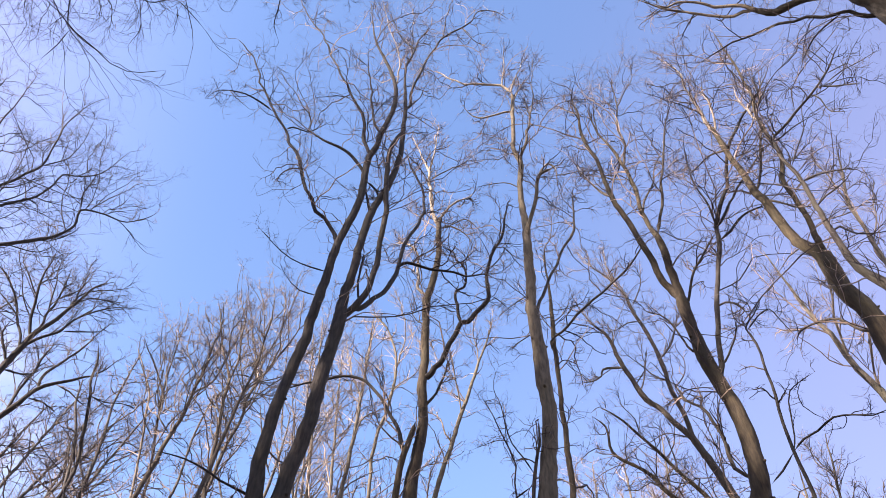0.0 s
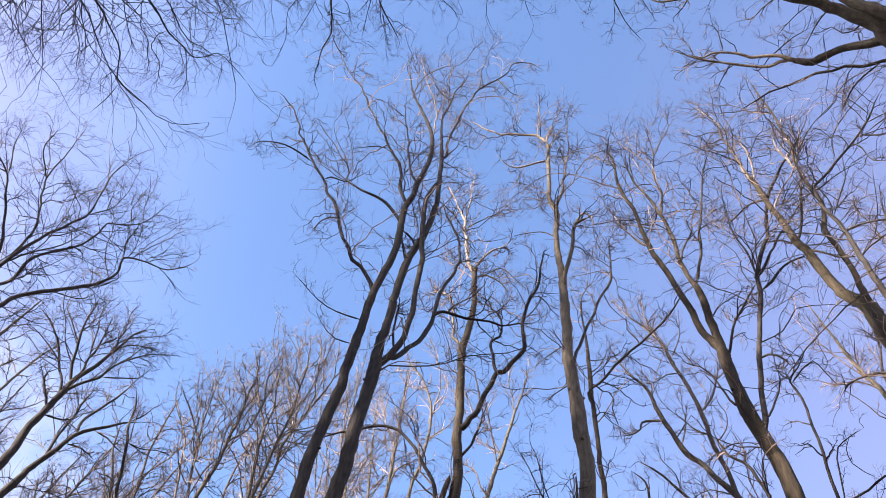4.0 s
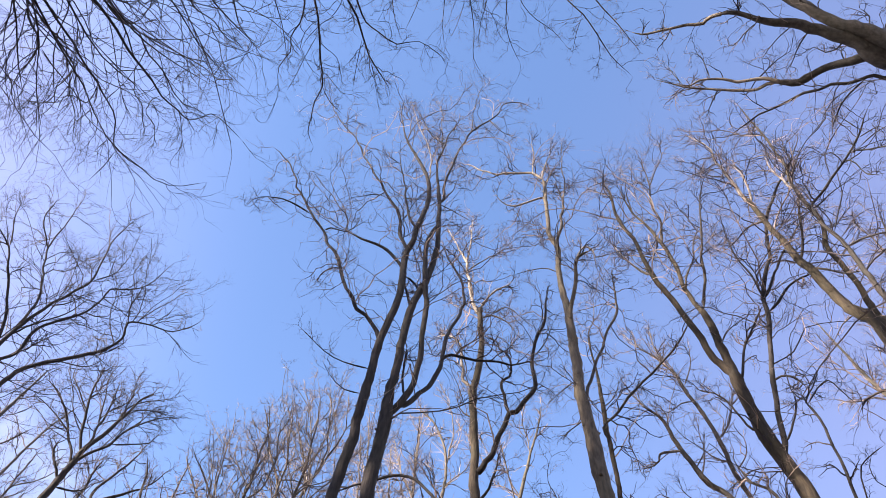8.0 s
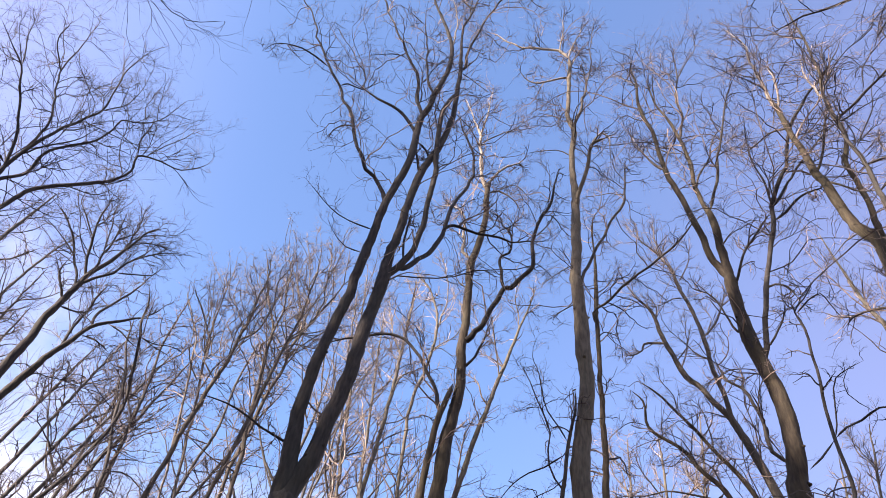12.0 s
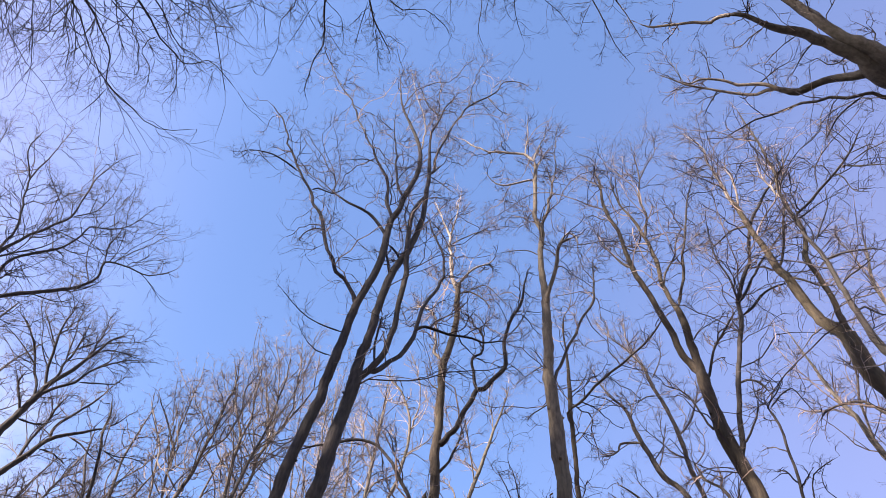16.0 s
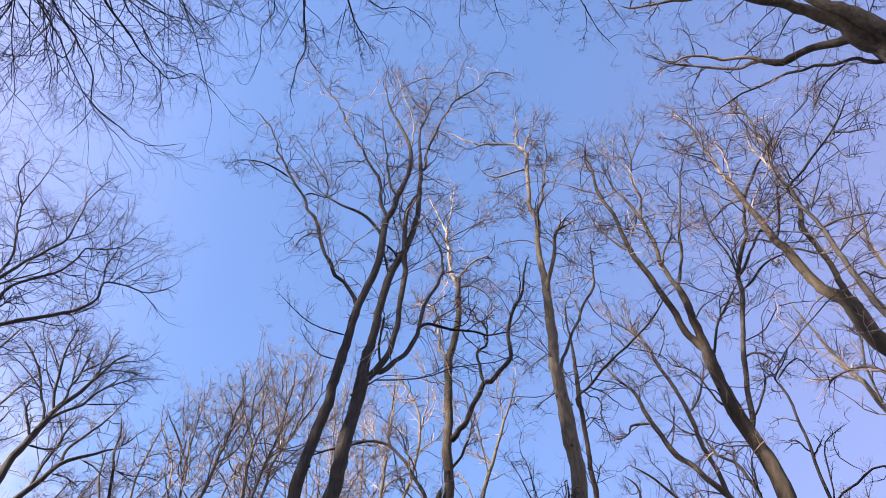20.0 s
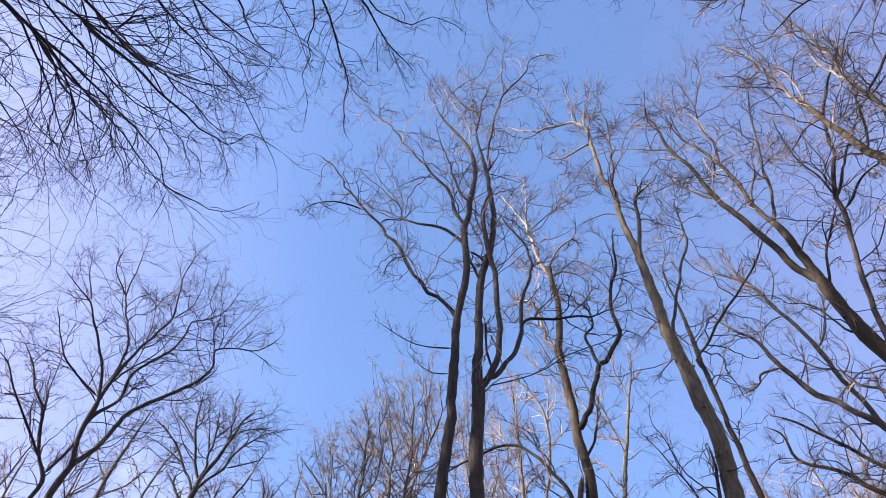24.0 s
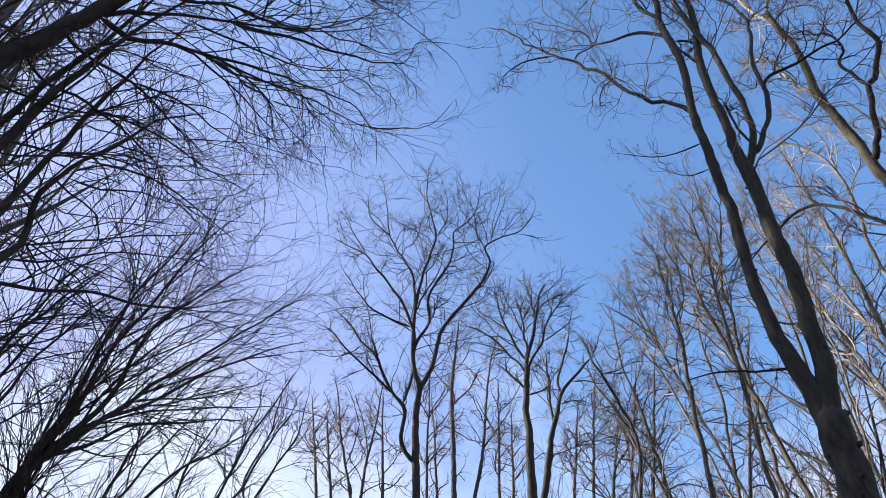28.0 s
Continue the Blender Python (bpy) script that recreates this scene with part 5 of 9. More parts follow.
tree = Tree("oak_tree", (6.16, 3.98), "large bare tree with heavy sunlit limbs reaching over the clearing", OAK, OVER, 0.55)
tree.limb("trunk", [(0.00, 0.00, 0.00, 0.340), (-0.01, -0.01, 0.50, 0.289), (-0.34, -0.34, 3.55, 0.270), (-0.94, -0.94, 6.66, 0.259), (-1.49, -1.49, 8.88, 0.252), (-1.95, -1.80, 8.78, 0.180)])
tree.limb("stem", [(-1.55, -1.53, 8.87, 0.193), (-1.72, -1.65, 8.83, 0.181), (-1.95, -1.80, 8.78, 0.168), (-2.13, -1.88, 9.00, 0.120), (-2.21, -1.91, 9.09, 0.102), (-2.29, -1.92, 9.17, 0.096), (-2.38, -1.95, 9.26, 0.090), (-2.43, -2.01, 9.34, 0.066), (-2.54, -2.05, 9.44, 0.063), (-2.66, -2.09, 9.56, 0.060), (-2.79, -2.11, 9.68, 0.057), (-2.91, -2.15, 9.78, 0.051), (-3.07, -2.14, 9.89, 0.042), (-3.21, -2.16, 10.00, 0.032), (-3.34, -2.19, 10.10, 0.026), (-3.45, -2.21, 10.18, 0.023), (-3.57, -2.17, 10.24, 0.020)])
tree.limb("limb", [(-3.51, -2.19, 10.21, 0.024), (-3.57, -2.17, 10.24, 0.023), (-3.66, -2.12, 10.28, 0.022), (-3.69, -2.07, 10.30, 0.020), (-3.85, -2.04, 10.38, 0.018), (-4.02, -1.99, 10.46, 0.015), (-4.17, -1.95, 10.52, 0.013), (-4.29, -1.92, 10.58, 0.010), (-4.42, -1.95, 10.64, 0.005)], LIT_BARK)
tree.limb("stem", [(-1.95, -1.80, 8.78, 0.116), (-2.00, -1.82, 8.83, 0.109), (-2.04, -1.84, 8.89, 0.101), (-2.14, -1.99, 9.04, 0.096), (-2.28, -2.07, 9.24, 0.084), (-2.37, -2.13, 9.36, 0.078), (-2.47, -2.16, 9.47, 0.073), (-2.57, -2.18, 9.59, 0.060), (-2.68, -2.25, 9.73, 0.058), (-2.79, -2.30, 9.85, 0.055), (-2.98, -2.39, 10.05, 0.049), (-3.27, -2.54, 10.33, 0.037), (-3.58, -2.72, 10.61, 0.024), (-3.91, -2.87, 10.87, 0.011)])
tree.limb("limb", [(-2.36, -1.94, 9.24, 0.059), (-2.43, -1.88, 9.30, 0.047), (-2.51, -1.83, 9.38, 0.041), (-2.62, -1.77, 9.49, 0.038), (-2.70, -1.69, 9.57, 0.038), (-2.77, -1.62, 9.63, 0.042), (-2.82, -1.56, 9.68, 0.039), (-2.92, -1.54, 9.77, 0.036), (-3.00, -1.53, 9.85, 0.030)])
tree.limb("limb", [(-2.94, -1.53, 9.79, 0.029), (-3.01, -1.54, 9.83, 0.026), (-3.11, -1.55, 9.89, 0.021), (-3.22, -1.53, 9.94, 0.018), (-3.36, -1.49, 10.00, 0.017), (-3.48, -1.51, 10.07, 0.015), (-3.61, -1.51, 10.12, 0.013), (-3.73, -1.48, 10.17, 0.012), (-3.81, -1.42, 10.19, 0.009), (-3.97, -1.45, 10.26, 0.005)], LIT_BARK)
tree.limb("limb", [(-2.98, -1.53, 9.83, 0.023), (-3.08, -1.49, 9.87, 0.020), (-3.17, -1.42, 9.90, 0.017), (-3.31, -1.39, 9.96, 0.016), (-3.47, -1.39, 10.04, 0.015), (-3.59, -1.39, 10.10, 0.013), (-3.72, -1.39, 10.16, 0.012), (-3.85, -1.40, 10.22, 0.010), (-4.00, -1.43, 10.29, 0.007), (-4.16, -1.46, 10.35, 0.005)], LIT_BARK)
tree.limb("limb", [(-2.04, -1.84, 8.89, 0.025), (-2.21, -1.77, 9.00, 0.022), (-2.28, -1.77, 9.06, 0.020), (-2.34, -1.78, 9.12, 0.019), (-2.43, -1.72, 9.17, 0.017), (-2.52, -1.65, 9.23, 0.017), (-2.65, -1.61, 9.32, 0.016), (-2.74, -1.55, 9.37, 0.015), (-2.86, -1.51, 9.44, 0.014), (-2.97, -1.42, 9.50, 0.013), (-3.09, -1.33, 9.55, 0.011), (-3.21, -1.25, 9.61, 0.010), (-3.31, -1.15, 9.64, 0.008), (-3.46, -1.00, 9.69, 0.005)], SHADE)
tree.limb("limb", [(-2.39, -1.74, 9.15, 0.011), (-2.46, -1.54, 9.28, 0.009), (-2.49, -1.41, 9.34, 0.008), (-2.50, -1.26, 9.39, 0.006), (-2.51, -1.08, 9.45, 0.005)], SHADE)
tree.limb("limb", [(-3.33, -1.39, 9.97, 0.005), (-3.24, -1.35, 10.00, 0.006), (-3.13, -1.47, 10.08, 0.006), (-3.03, -1.55, 10.14, 0.007), (-2.87, -1.67, 10.22, 0.005), (-2.66, -1.77, 10.28, 0.005)], SHADE)
tree.limb("limb", [(-2.54, -2.05, 9.44, 0.008), (-2.54, -1.93, 9.58, 0.007), (-2.59, -1.86, 9.72, 0.006), (-2.63, -1.87, 9.91, 0.005), (-2.68, -1.73, 10.10, 0.005)])
tree.limb("limb", [(-2.79, -2.11, 9.68, 0.008), (-2.79, -1.95, 9.84, 0.007), (-2.76, -1.72, 10.04, 0.005), (-2.74, -1.56, 10.18, 0.005)])
tree.limb("limb", [(-2.91, -2.15, 9.78, 0.008), (-2.97, -1.97, 10.01, 0.006), (-3.00, -1.80, 10.18, 0.005), (-3.01, -1.61, 10.34, 0.005)])
tree.limb("limb", [(-2.51, -1.83, 9.38, 0.010), (-2.43, -1.84, 9.71, 0.007), (-2.26, -1.85, 9.96, 0.005)])
tree.limb("limb", [(-3.19, -2.16, 9.99, 0.008), (-3.26, -1.97, 10.24, 0.006), (-3.30, -1.80, 10.42, 0.005), (-3.37, -1.77, 10.60, 0.005)])
tree.limb("limb", [(-3.61, -1.51, 10.12, 0.008), (-3.60, -1.57, 10.36, 0.006), (-3.60, -1.63, 10.61, 0.005), (-3.65, -1.64, 10.82, 0.005)])
tree.limb("limb", [(-3.85, -1.40, 10.22, 0.007), (-3.90, -1.45, 10.58, 0.005), (-3.94, -1.51, 10.91, 0.005)])
tree.limb("limb", [(-2.37, -2.13, 9.36, 0.008), (-2.25, -2.19, 9.64, 0.007), (-2.20, -2.23, 9.98, 0.005)])
tree.limb("limb", [(-2.28, -2.07, 9.24, 0.008), (-2.13, -2.14, 9.52, 0.007), (-1.97, -2.22, 9.80, 0.005)])
tree.knots(10)
tree.finish()

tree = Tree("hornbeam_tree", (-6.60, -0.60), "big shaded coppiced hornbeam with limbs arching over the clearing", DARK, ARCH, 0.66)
tree.limb("trunk", [(0.00, 0.00, 0.00, 0.380), (0.06, 0.06, 0.70, 0.340), (0.20, 0.20, 1.40, 0.310), (0.24, 0.24, 1.65, 0.200)])
tree.limb("stem", [(0.20, 0.20, 1.40, 0.152), (1.51, 0.05, 4.14, 0.123), (2.82, -0.10, 5.67, 0.101), (2.86, -0.03, 5.93, 0.092), (2.90, 0.05, 6.15, 0.077), (2.97, 0.12, 6.39, 0.071), (3.03, 0.22, 6.62, 0.064), (3.13, 0.30, 6.88, 0.061), (3.23, 0.39, 7.13, 0.057), (3.35, 0.50, 7.38, 0.049), (3.50, 0.59, 7.65, 0.041), (3.65, 0.67, 7.88, 0.039), (3.77, 0.74, 8.05, 0.038), (3.97, 0.86, 8.31, 0.031), (4.22, 0.98, 8.61, 0.021), (4.49, 1.11, 8.88, 0.011)], lush=3.1)
tree.limb("stem", [(0.20, 0.20, 1.40, 0.098), (1.74, -0.12, 4.36, 0.080), (3.27, -0.43, 5.98, 0.066), (3.27, -0.38, 6.30, 0.060), (3.28, -0.33, 6.53, 0.051), (3.29, -0.28, 6.76, 0.044), (3.31, -0.20, 7.02, 0.036), (3.34, -0.13, 7.26, 0.030), (3.41, -0.00, 7.64, 0.024), (3.54, 0.17, 8.12, 0.016), (3.72, 0.35, 8.63, 0.008)], lush=3.1)
tree.limb("stem", [(0.20, 0.20, 1.40, 0.057), (1.38, 0.16, 3.99, 0.046), (2.57, 0.11, 5.46, 0.038), (2.58, 0.18, 5.73, 0.033), (2.60, 0.26, 5.98, 0.030), (2.62, 0.33, 6.18, 0.026), (2.66, 0.37, 6.39, 0.024), (2.73, 0.40, 6.64, 0.023), (2.80, 0.46, 6.90, 0.021), (2.88, 0.53, 7.14, 0.019), (2.95, 0.58, 7.32, 0.017), (3.08, 0.65, 7.62, 0.013), (3.24, 0.73, 7.94, 0.008), (3.44, 0.85, 8.29, 0.005)], lush=3.1)
tree.limb("stem", [(0.20, 0.20, 1.40, 0.083), (1.38, 0.23, 3.82, 0.068), (2.56, 0.26, 5.17, 0.056), (2.57, 0.31, 5.48, 0.048), (2.58, 0.34, 5.66, 0.043), (2.60, 0.38, 5.85, 0.039), (2.63, 0.41, 6.04, 0.036), (2.67, 0.43, 6.25, 0.037), (2.72, 0.46, 6.46, 0.033), (2.77, 0.49, 6.66, 0.027), (2.84, 0.55, 6.87, 0.021), (2.93, 0.61, 7.13, 0.019), (3.01, 0.66, 7.33, 0.017), (3.15, 0.76, 7.66, 0.013), (3.32, 0.89, 7.99, 0.008), (3.50, 1.05, 8.31, 0.005)], lush=3.1)
tree.limb("stem", [(0.20, 0.20, 1.40, 0.101), (1.29, 0.32, 3.69, 0.082), (2.38, 0.43, 4.97, 0.067), (2.36, 0.50, 5.27, 0.058), (2.36, 0.54, 5.43, 0.047), (2.36, 0.59, 5.62, 0.039), (2.38, 0.63, 5.85, 0.030), (2.41, 0.66, 6.11, 0.024), (2.44, 0.69, 6.34, 0.023), (2.48, 0.72, 6.53, 0.023), (2.53, 0.73, 6.74, 0.021), (2.59, 0.76, 6.93, 0.019), (2.66, 0.79, 7.17, 0.017), (2.71, 0.83, 7.31, 0.014), (2.85, 0.88, 7.66, 0.010), (3.03, 1.05, 8.07, 0.005)], lush=3.1)
tree.limb("stem", [(0.20, 0.20, 1.40, 0.116), (1.24, 0.41, 3.51, 0.094), (2.29, 0.62, 4.68, 0.077), (2.26, 0.68, 4.99, 0.064), (2.26, 0.73, 5.14, 0.050), (2.26, 0.75, 5.30, 0.039), (2.26, 0.79, 5.47, 0.031), (2.27, 0.84, 5.63, 0.023), (2.33, 0.78, 6.09, 0.022), (2.37, 0.83, 6.33, 0.018), (2.42, 0.90, 6.54, 0.016), (2.46, 1.01, 6.74, 0.014), (2.52, 1.12, 6.96, 0.013), (2.60, 1.22, 7.19, 0.010), (2.66, 1.36, 7.38, 0.008), (2.73, 1.55, 7.60, 0.005)], lush=3.1)
tree.limb("limb", [(2.26, 0.74, 5.22, 0.018), (2.25, 0.80, 5.27, 0.015), (2.22, 0.97, 5.39, 0.014), (2.19, 1.16, 5.49, 0.013), (2.18, 1.33, 5.59, 0.012), (2.17, 1.50, 5.68, 0.011), (2.15, 1.68, 5.75, 0.010), (2.15, 1.90, 5.86, 0.009), (2.17, 2.12, 5.98, 0.007), (2.21, 2.26, 6.08, 0.005), (2.31, 2.55, 6.29, 0.005)], lush=3.1)
tree.limb("limb", [(3.21, 0.37, 7.07, 0.025), (3.23, 0.47, 7.15, 0.021), (3.29, 0.61, 7.31, 0.018), (3.32, 0.77, 7.44, 0.014), (3.38, 0.97, 7.61, 0.012), (3.45, 1.20, 7.80, 0.010), (3.53, 1.47, 7.97, 0.009), (3.61, 1.76, 8.14, 0.008), (3.63, 2.12, 8.26, 0.006), (3.73, 2.51, 8.42, 0.005)], lush=3.1)
tree.limb("limb", [(3.21, 0.39, 7.09, 0.025), (3.17, 0.67, 7.20, 0.021), (3.20, 0.87, 7.34, 0.018), (3.21, 1.07, 7.43, 0.015), (3.24, 1.26, 7.53, 0.012), (3.24, 1.39, 7.58, 0.010), (3.27, 1.71, 7.70, 0.008), (3.30, 2.04, 7.80, 0.007), (3.31, 2.48, 7.89, 0.005), (3.40, 2.89, 7.99, 0.005), (3.61, 3.21, 8.14, 0.005)], lush=3.1)
tree.limb("limb", [(3.49, 0.58, 7.62, 0.024), (3.46, 0.62, 7.63, 0.019), (3.43, 0.79, 7.72, 0.017), (3.45, 0.95, 7.84, 0.015), (3.49, 1.13, 7.97, 0.013), (3.50, 1.46, 8.14, 0.009), (3.56, 1.77, 8.31, 0.008), (3.65, 2.08, 8.48, 0.007), (3.83, 2.33, 8.68, 0.005), (4.05, 2.58, 8.89, 0.005)], lush=3.1)
tree.limb("limb", [(3.11, 0.29, 6.85, 0.016), (3.04, 0.37, 6.88, 0.014), (2.95, 0.53, 6.98, 0.013), (2.88, 0.70, 7.10, 0.012), (2.82, 0.88, 7.21, 0.011), (2.72, 1.09, 7.31, 0.009), (2.59, 1.34, 7.40, 0.007), (2.42, 1.65, 7.50, 0.005)], lush=3.1)
tree.limb("limb", [(3.01, 0.18, 6.54, 0.014), (2.90, 0.26, 6.56, 0.012), (2.77, 0.42, 6.66, 0.012), (2.69, 0.60, 6.80, 0.012), (2.59, 0.79, 6.92, 0.011), (2.49, 0.99, 7.04, 0.009), (2.37, 1.20, 7.13, 0.008), (2.20, 1.51, 7.25, 0.005)], lush=3.1)
tree.limb("limb", [(3.20, 0.87, 7.34, 0.010), (3.12, 1.15, 7.51, 0.009), (3.01, 1.52, 7.71, 0.008), (2.85, 1.90, 7.86, 0.006), (2.70, 2.32, 7.98, 0.005)], lush=3.1)
tree.limb("limb", [(3.36, 0.92, 7.57, 0.010), (3.33, 1.29, 7.79, 0.009), (3.30, 1.69, 8.01, 0.008), (3.34, 2.08, 8.22, 0.006), (3.50, 2.48, 8.51, 0.005)], lush=3.1)
tree.limb("limb", [(2.71, 0.83, 7.31, 0.010), (2.67, 1.09, 7.50, 0.009), (2.57, 1.45, 7.70, 0.008), (2.46, 1.85, 7.87, 0.006), (2.31, 2.32, 8.02, 0.005)], lush=3.1)
tree.limb("limb", [(2.59, 0.76, 6.93, 0.010), (2.55, 1.01, 7.12, 0.009), (2.44, 1.40, 7.32, 0.008), (2.29, 1.86, 7.49, 0.005), (2.20, 2.33, 7.65, 0.005)], lush=3.1)
tree.limb("limb", [(2.42, 0.90, 6.54, 0.009), (2.37, 1.19, 6.75, 0.009), (2.28, 1.55, 6.94, 0.008), (2.13, 2.01, 7.09, 0.005), (1.98, 2.46, 7.18, 0.005)], lush=3.1)
tree.limb("limb", [(2.37, 0.83, 6.33, 0.009), (2.29, 1.11, 6.53, 0.008), (2.24, 1.41, 6.77, 0.007), (2.19, 1.77, 6.99, 0.005), (2.19, 2.17, 7.26, 0.005)], lush=3.1)
tree.limb("limb", [(3.77, 0.74, 8.05, 0.013), (3.81, 0.99, 8.20, 0.012), (3.88, 1.27, 8.36, 0.011), (3.92, 1.60, 8.50, 0.008), (4.00, 1.99, 8.66, 0.006), (4.16, 2.41, 8.84, 0.005)], lush=3.1)
tree.limb("limb", [(3.97, 0.86, 8.31, 0.013), (4.00, 1.16, 8.49, 0.012), (4.10, 1.50, 8.71, 0.010), (4.23, 1.85, 8.91, 0.007), (4.43, 2.24, 9.14, 0.005)], lush=3.1)
tree.limb("limb", [(3.24, 1.39, 7.58, 0.008), (3.10, 1.75, 7.77, 0.006), (2.88, 2.20, 7.95, 0.005), (2.68, 2.73, 8.12, 0.005)], lush=3.1)
tree.limb("limb", [(2.27, 0.84, 5.63, 0.011), (2.25, 1.03, 5.80, 0.009), (2.26, 1.25, 6.04, 0.008), (2.28, 1.55, 6.29, 0.007), (2.34, 1.89, 6.60, 0.005), (2.38, 2.27, 6.83, 0.005)], lush=3.1)
tree.limb("limb", [(2.26, 0.79, 5.47, 0.010), (2.22, 0.99, 5.64, 0.009), (2.21, 1.21, 5.86, 0.008), (2.21, 1.50, 6.11, 0.006), (2.20, 1.83, 6.34, 0.005), (2.21, 2.21, 6.56, 0.005)], lush=3.1)
tree.limb("limb", [(2.60, 0.26, 5.98, 0.011), (2.52, 0.44, 6.18, 0.010), (2.45, 0.65, 6.40, 0.009), (2.40, 0.86, 6.63, 0.008), (2.33, 1.16, 6.89, 0.006), (2.25, 1.55, 7.19, 0.005)], lush=3.1)
tree.limb("limb", [(2.90, 0.05, 6.15, 0.011), (2.80, 0.25, 6.31, 0.009), (2.73, 0.43, 6.48, 0.008), (2.65, 0.69, 6.73, 0.007), (2.58, 1.03, 7.03, 0.005), (2.48, 1.43, 7.31, 0.005)], lush=3.1)
tree.limb("limb", [(3.29, -0.28, 6.76, 0.011), (3.21, -0.07, 7.01, 0.010), (3.22, 0.11, 7.36, 0.010), (3.28, 0.32, 7.80, 0.008), (3.39, 0.55, 8.26, 0.005)], lush=3.1)
tree.limb("limb", [(3.28, -0.32, 6.59, 0.011), (3.18, -0.14, 6.79, 0.010), (3.10, 0.06, 7.06, 0.009), (3.03, 0.26, 7.33, 0.007), (3.00, 0.52, 7.67, 0.005)], lush=3.1)
tree.limb("limb", [(3.27, -0.40, 6.18, 0.013), (3.13, -0.32, 6.15, 0.010), (3.00, -0.25, 6.49, 0.010), (2.83, -0.12, 6.82, 0.009), (2.67, 0.01, 7.09, 0.009), (2.57, 0.12, 7.30, 0.006)], lush=3.1)
tree.limb("limb", [(2.88, 0.00, 6.01, 0.013), (2.94, -0.12, 6.04, 0.010), (2.92, -0.05, 6.32, 0.010), (2.92, -0.00, 6.57, 0.009), (2.94, 0.04, 6.84, 0.008), (2.97, 0.09, 7.12, 0.006), (3.07, 0.13, 7.63, 0.005)], lush=3.1)
tree.limb("limb", [(3.45, 1.20, 7.80, 0.019), (3.40, 1.62, 8.22, 0.015), (3.40, 1.81, 8.41, 0.013), (3.39, 2.05, 8.62, 0.012), (3.39, 2.29, 8.80, 0.011), (3.40, 2.51, 8.97, 0.010), (3.41, 2.71, 9.11, 0.009), (3.47, 2.90, 9.28, 0.008), (3.50, 3.05, 9.40, 0.006), (3.59, 3.10, 9.55, 0.005), (3.66, 3.11, 9.70, 0.005), (3.76, 3.31, 9.89, 0.005), (3.85, 3.56, 10.06, 0.005)], lush=0.5)
tree.limb("limb", [(3.49, 1.26, 8.03, 0.013), (3.38, 1.70, 8.54, 0.010), (3.37, 1.97, 8.86, 0.009), (3.36, 2.31, 9.21, 0.008), (3.35, 2.66, 9.52, 0.007), (3.34, 2.99, 9.77, 0.005), (3.40, 3.13, 9.96, 0.005), (3.51, 3.36, 10.23, 0.005)], lush=0.5)
tree.limb("limb", [(3.44, 1.48, 8.29, 0.012), (3.32, 1.89, 8.84, 0.009), (3.33, 2.14, 9.25, 0.008), (3.35, 2.38, 9.60, 0.006), (3.47, 2.60, 10.12, 0.005), (3.59, 2.74, 10.52, 0.005)], lush=0.5)
tree.limb("limb", [(3.22, 1.17, 7.48, 0.015), (3.20, 1.55, 7.85, 0.011), (3.16, 1.81, 8.05, 0.010), (3.15, 2.09, 8.25, 0.009), (3.15, 2.38, 8.45, 0.009), (3.11, 2.60, 8.56, 0.007), (3.06, 2.83, 8.65, 0.007), (3.00, 3.04, 8.73, 0.006), (2.99, 3.14, 8.76, 0.006), (3.08, 3.42, 8.97, 0.005), (3.24, 3.73, 9.24, 0.005), (3.49, 3.87, 9.62, 0.005)], lush=0.5)
tree.limb("limb", [(2.99, 3.14, 8.76, 0.005), (2.75, 3.34, 8.90, 0.005), (2.46, 3.57, 9.04, 0.005)], lush=0.5)
tree.limb("limb", [(3.22, 1.19, 7.49, 0.015), (2.94, 1.61, 8.05, 0.010), (2.80, 1.84, 8.30, 0.010), (2.68, 2.05, 8.50, 0.009), (2.51, 2.18, 8.62, 0.006), (2.23, 2.35, 8.77, 0.005), (1.89, 2.69, 9.00, 0.005)], lush=0.5)
tree.limb("limb", [(2.68, 2.05, 8.50, 0.007), (2.60, 2.29, 8.76, 0.007), (2.54, 2.61, 9.09, 0.005), (2.44, 2.97, 9.39, 0.005), (2.43, 3.43, 9.86, 0.005)], lush=0.5)
tree.limb("limb", [(3.15, 1.29, 7.63, 0.013), (2.96, 1.63, 8.03, 0.009), (2.87, 1.94, 8.42, 0.009), (2.82, 2.16, 8.66, 0.008), (2.70, 2.43, 8.90, 0.006), (2.55, 2.76, 9.14, 0.005), (2.36, 3.10, 9.35, 0.005)], lush=0.5)
tree.limb("limb", [(3.21, 1.40, 7.71, 0.009), (2.96, 1.77, 8.44, 0.006), (2.82, 2.08, 9.07, 0.005), (2.80, 2.23, 9.64, 0.005)], lush=0.5)
tree.limb("limb", [(3.53, 1.47, 7.97, 0.010), (3.81, 1.38, 7.97, 0.009), (3.63, 1.69, 8.55, 0.006), (3.56, 1.94, 9.03, 0.005), (3.50, 2.16, 9.41, 0.005), (3.52, 2.45, 10.07, 0.005)], lush=0.5)
tree.limb("limb", [(4.07, 1.42, 8.65, 0.012), (3.88, 1.82, 9.20, 0.009), (3.84, 2.12, 9.73, 0.007), (3.83, 2.41, 10.22, 0.006), (3.89, 2.67, 10.72, 0.005)], lush=0.5)
tree.limb("limb", [(3.84, 2.12, 9.73, 0.007), (3.71, 2.42, 10.25, 0.005), (3.55, 2.76, 10.77, 0.005), (3.42, 3.15, 11.30, 0.005)], lush=0.5)
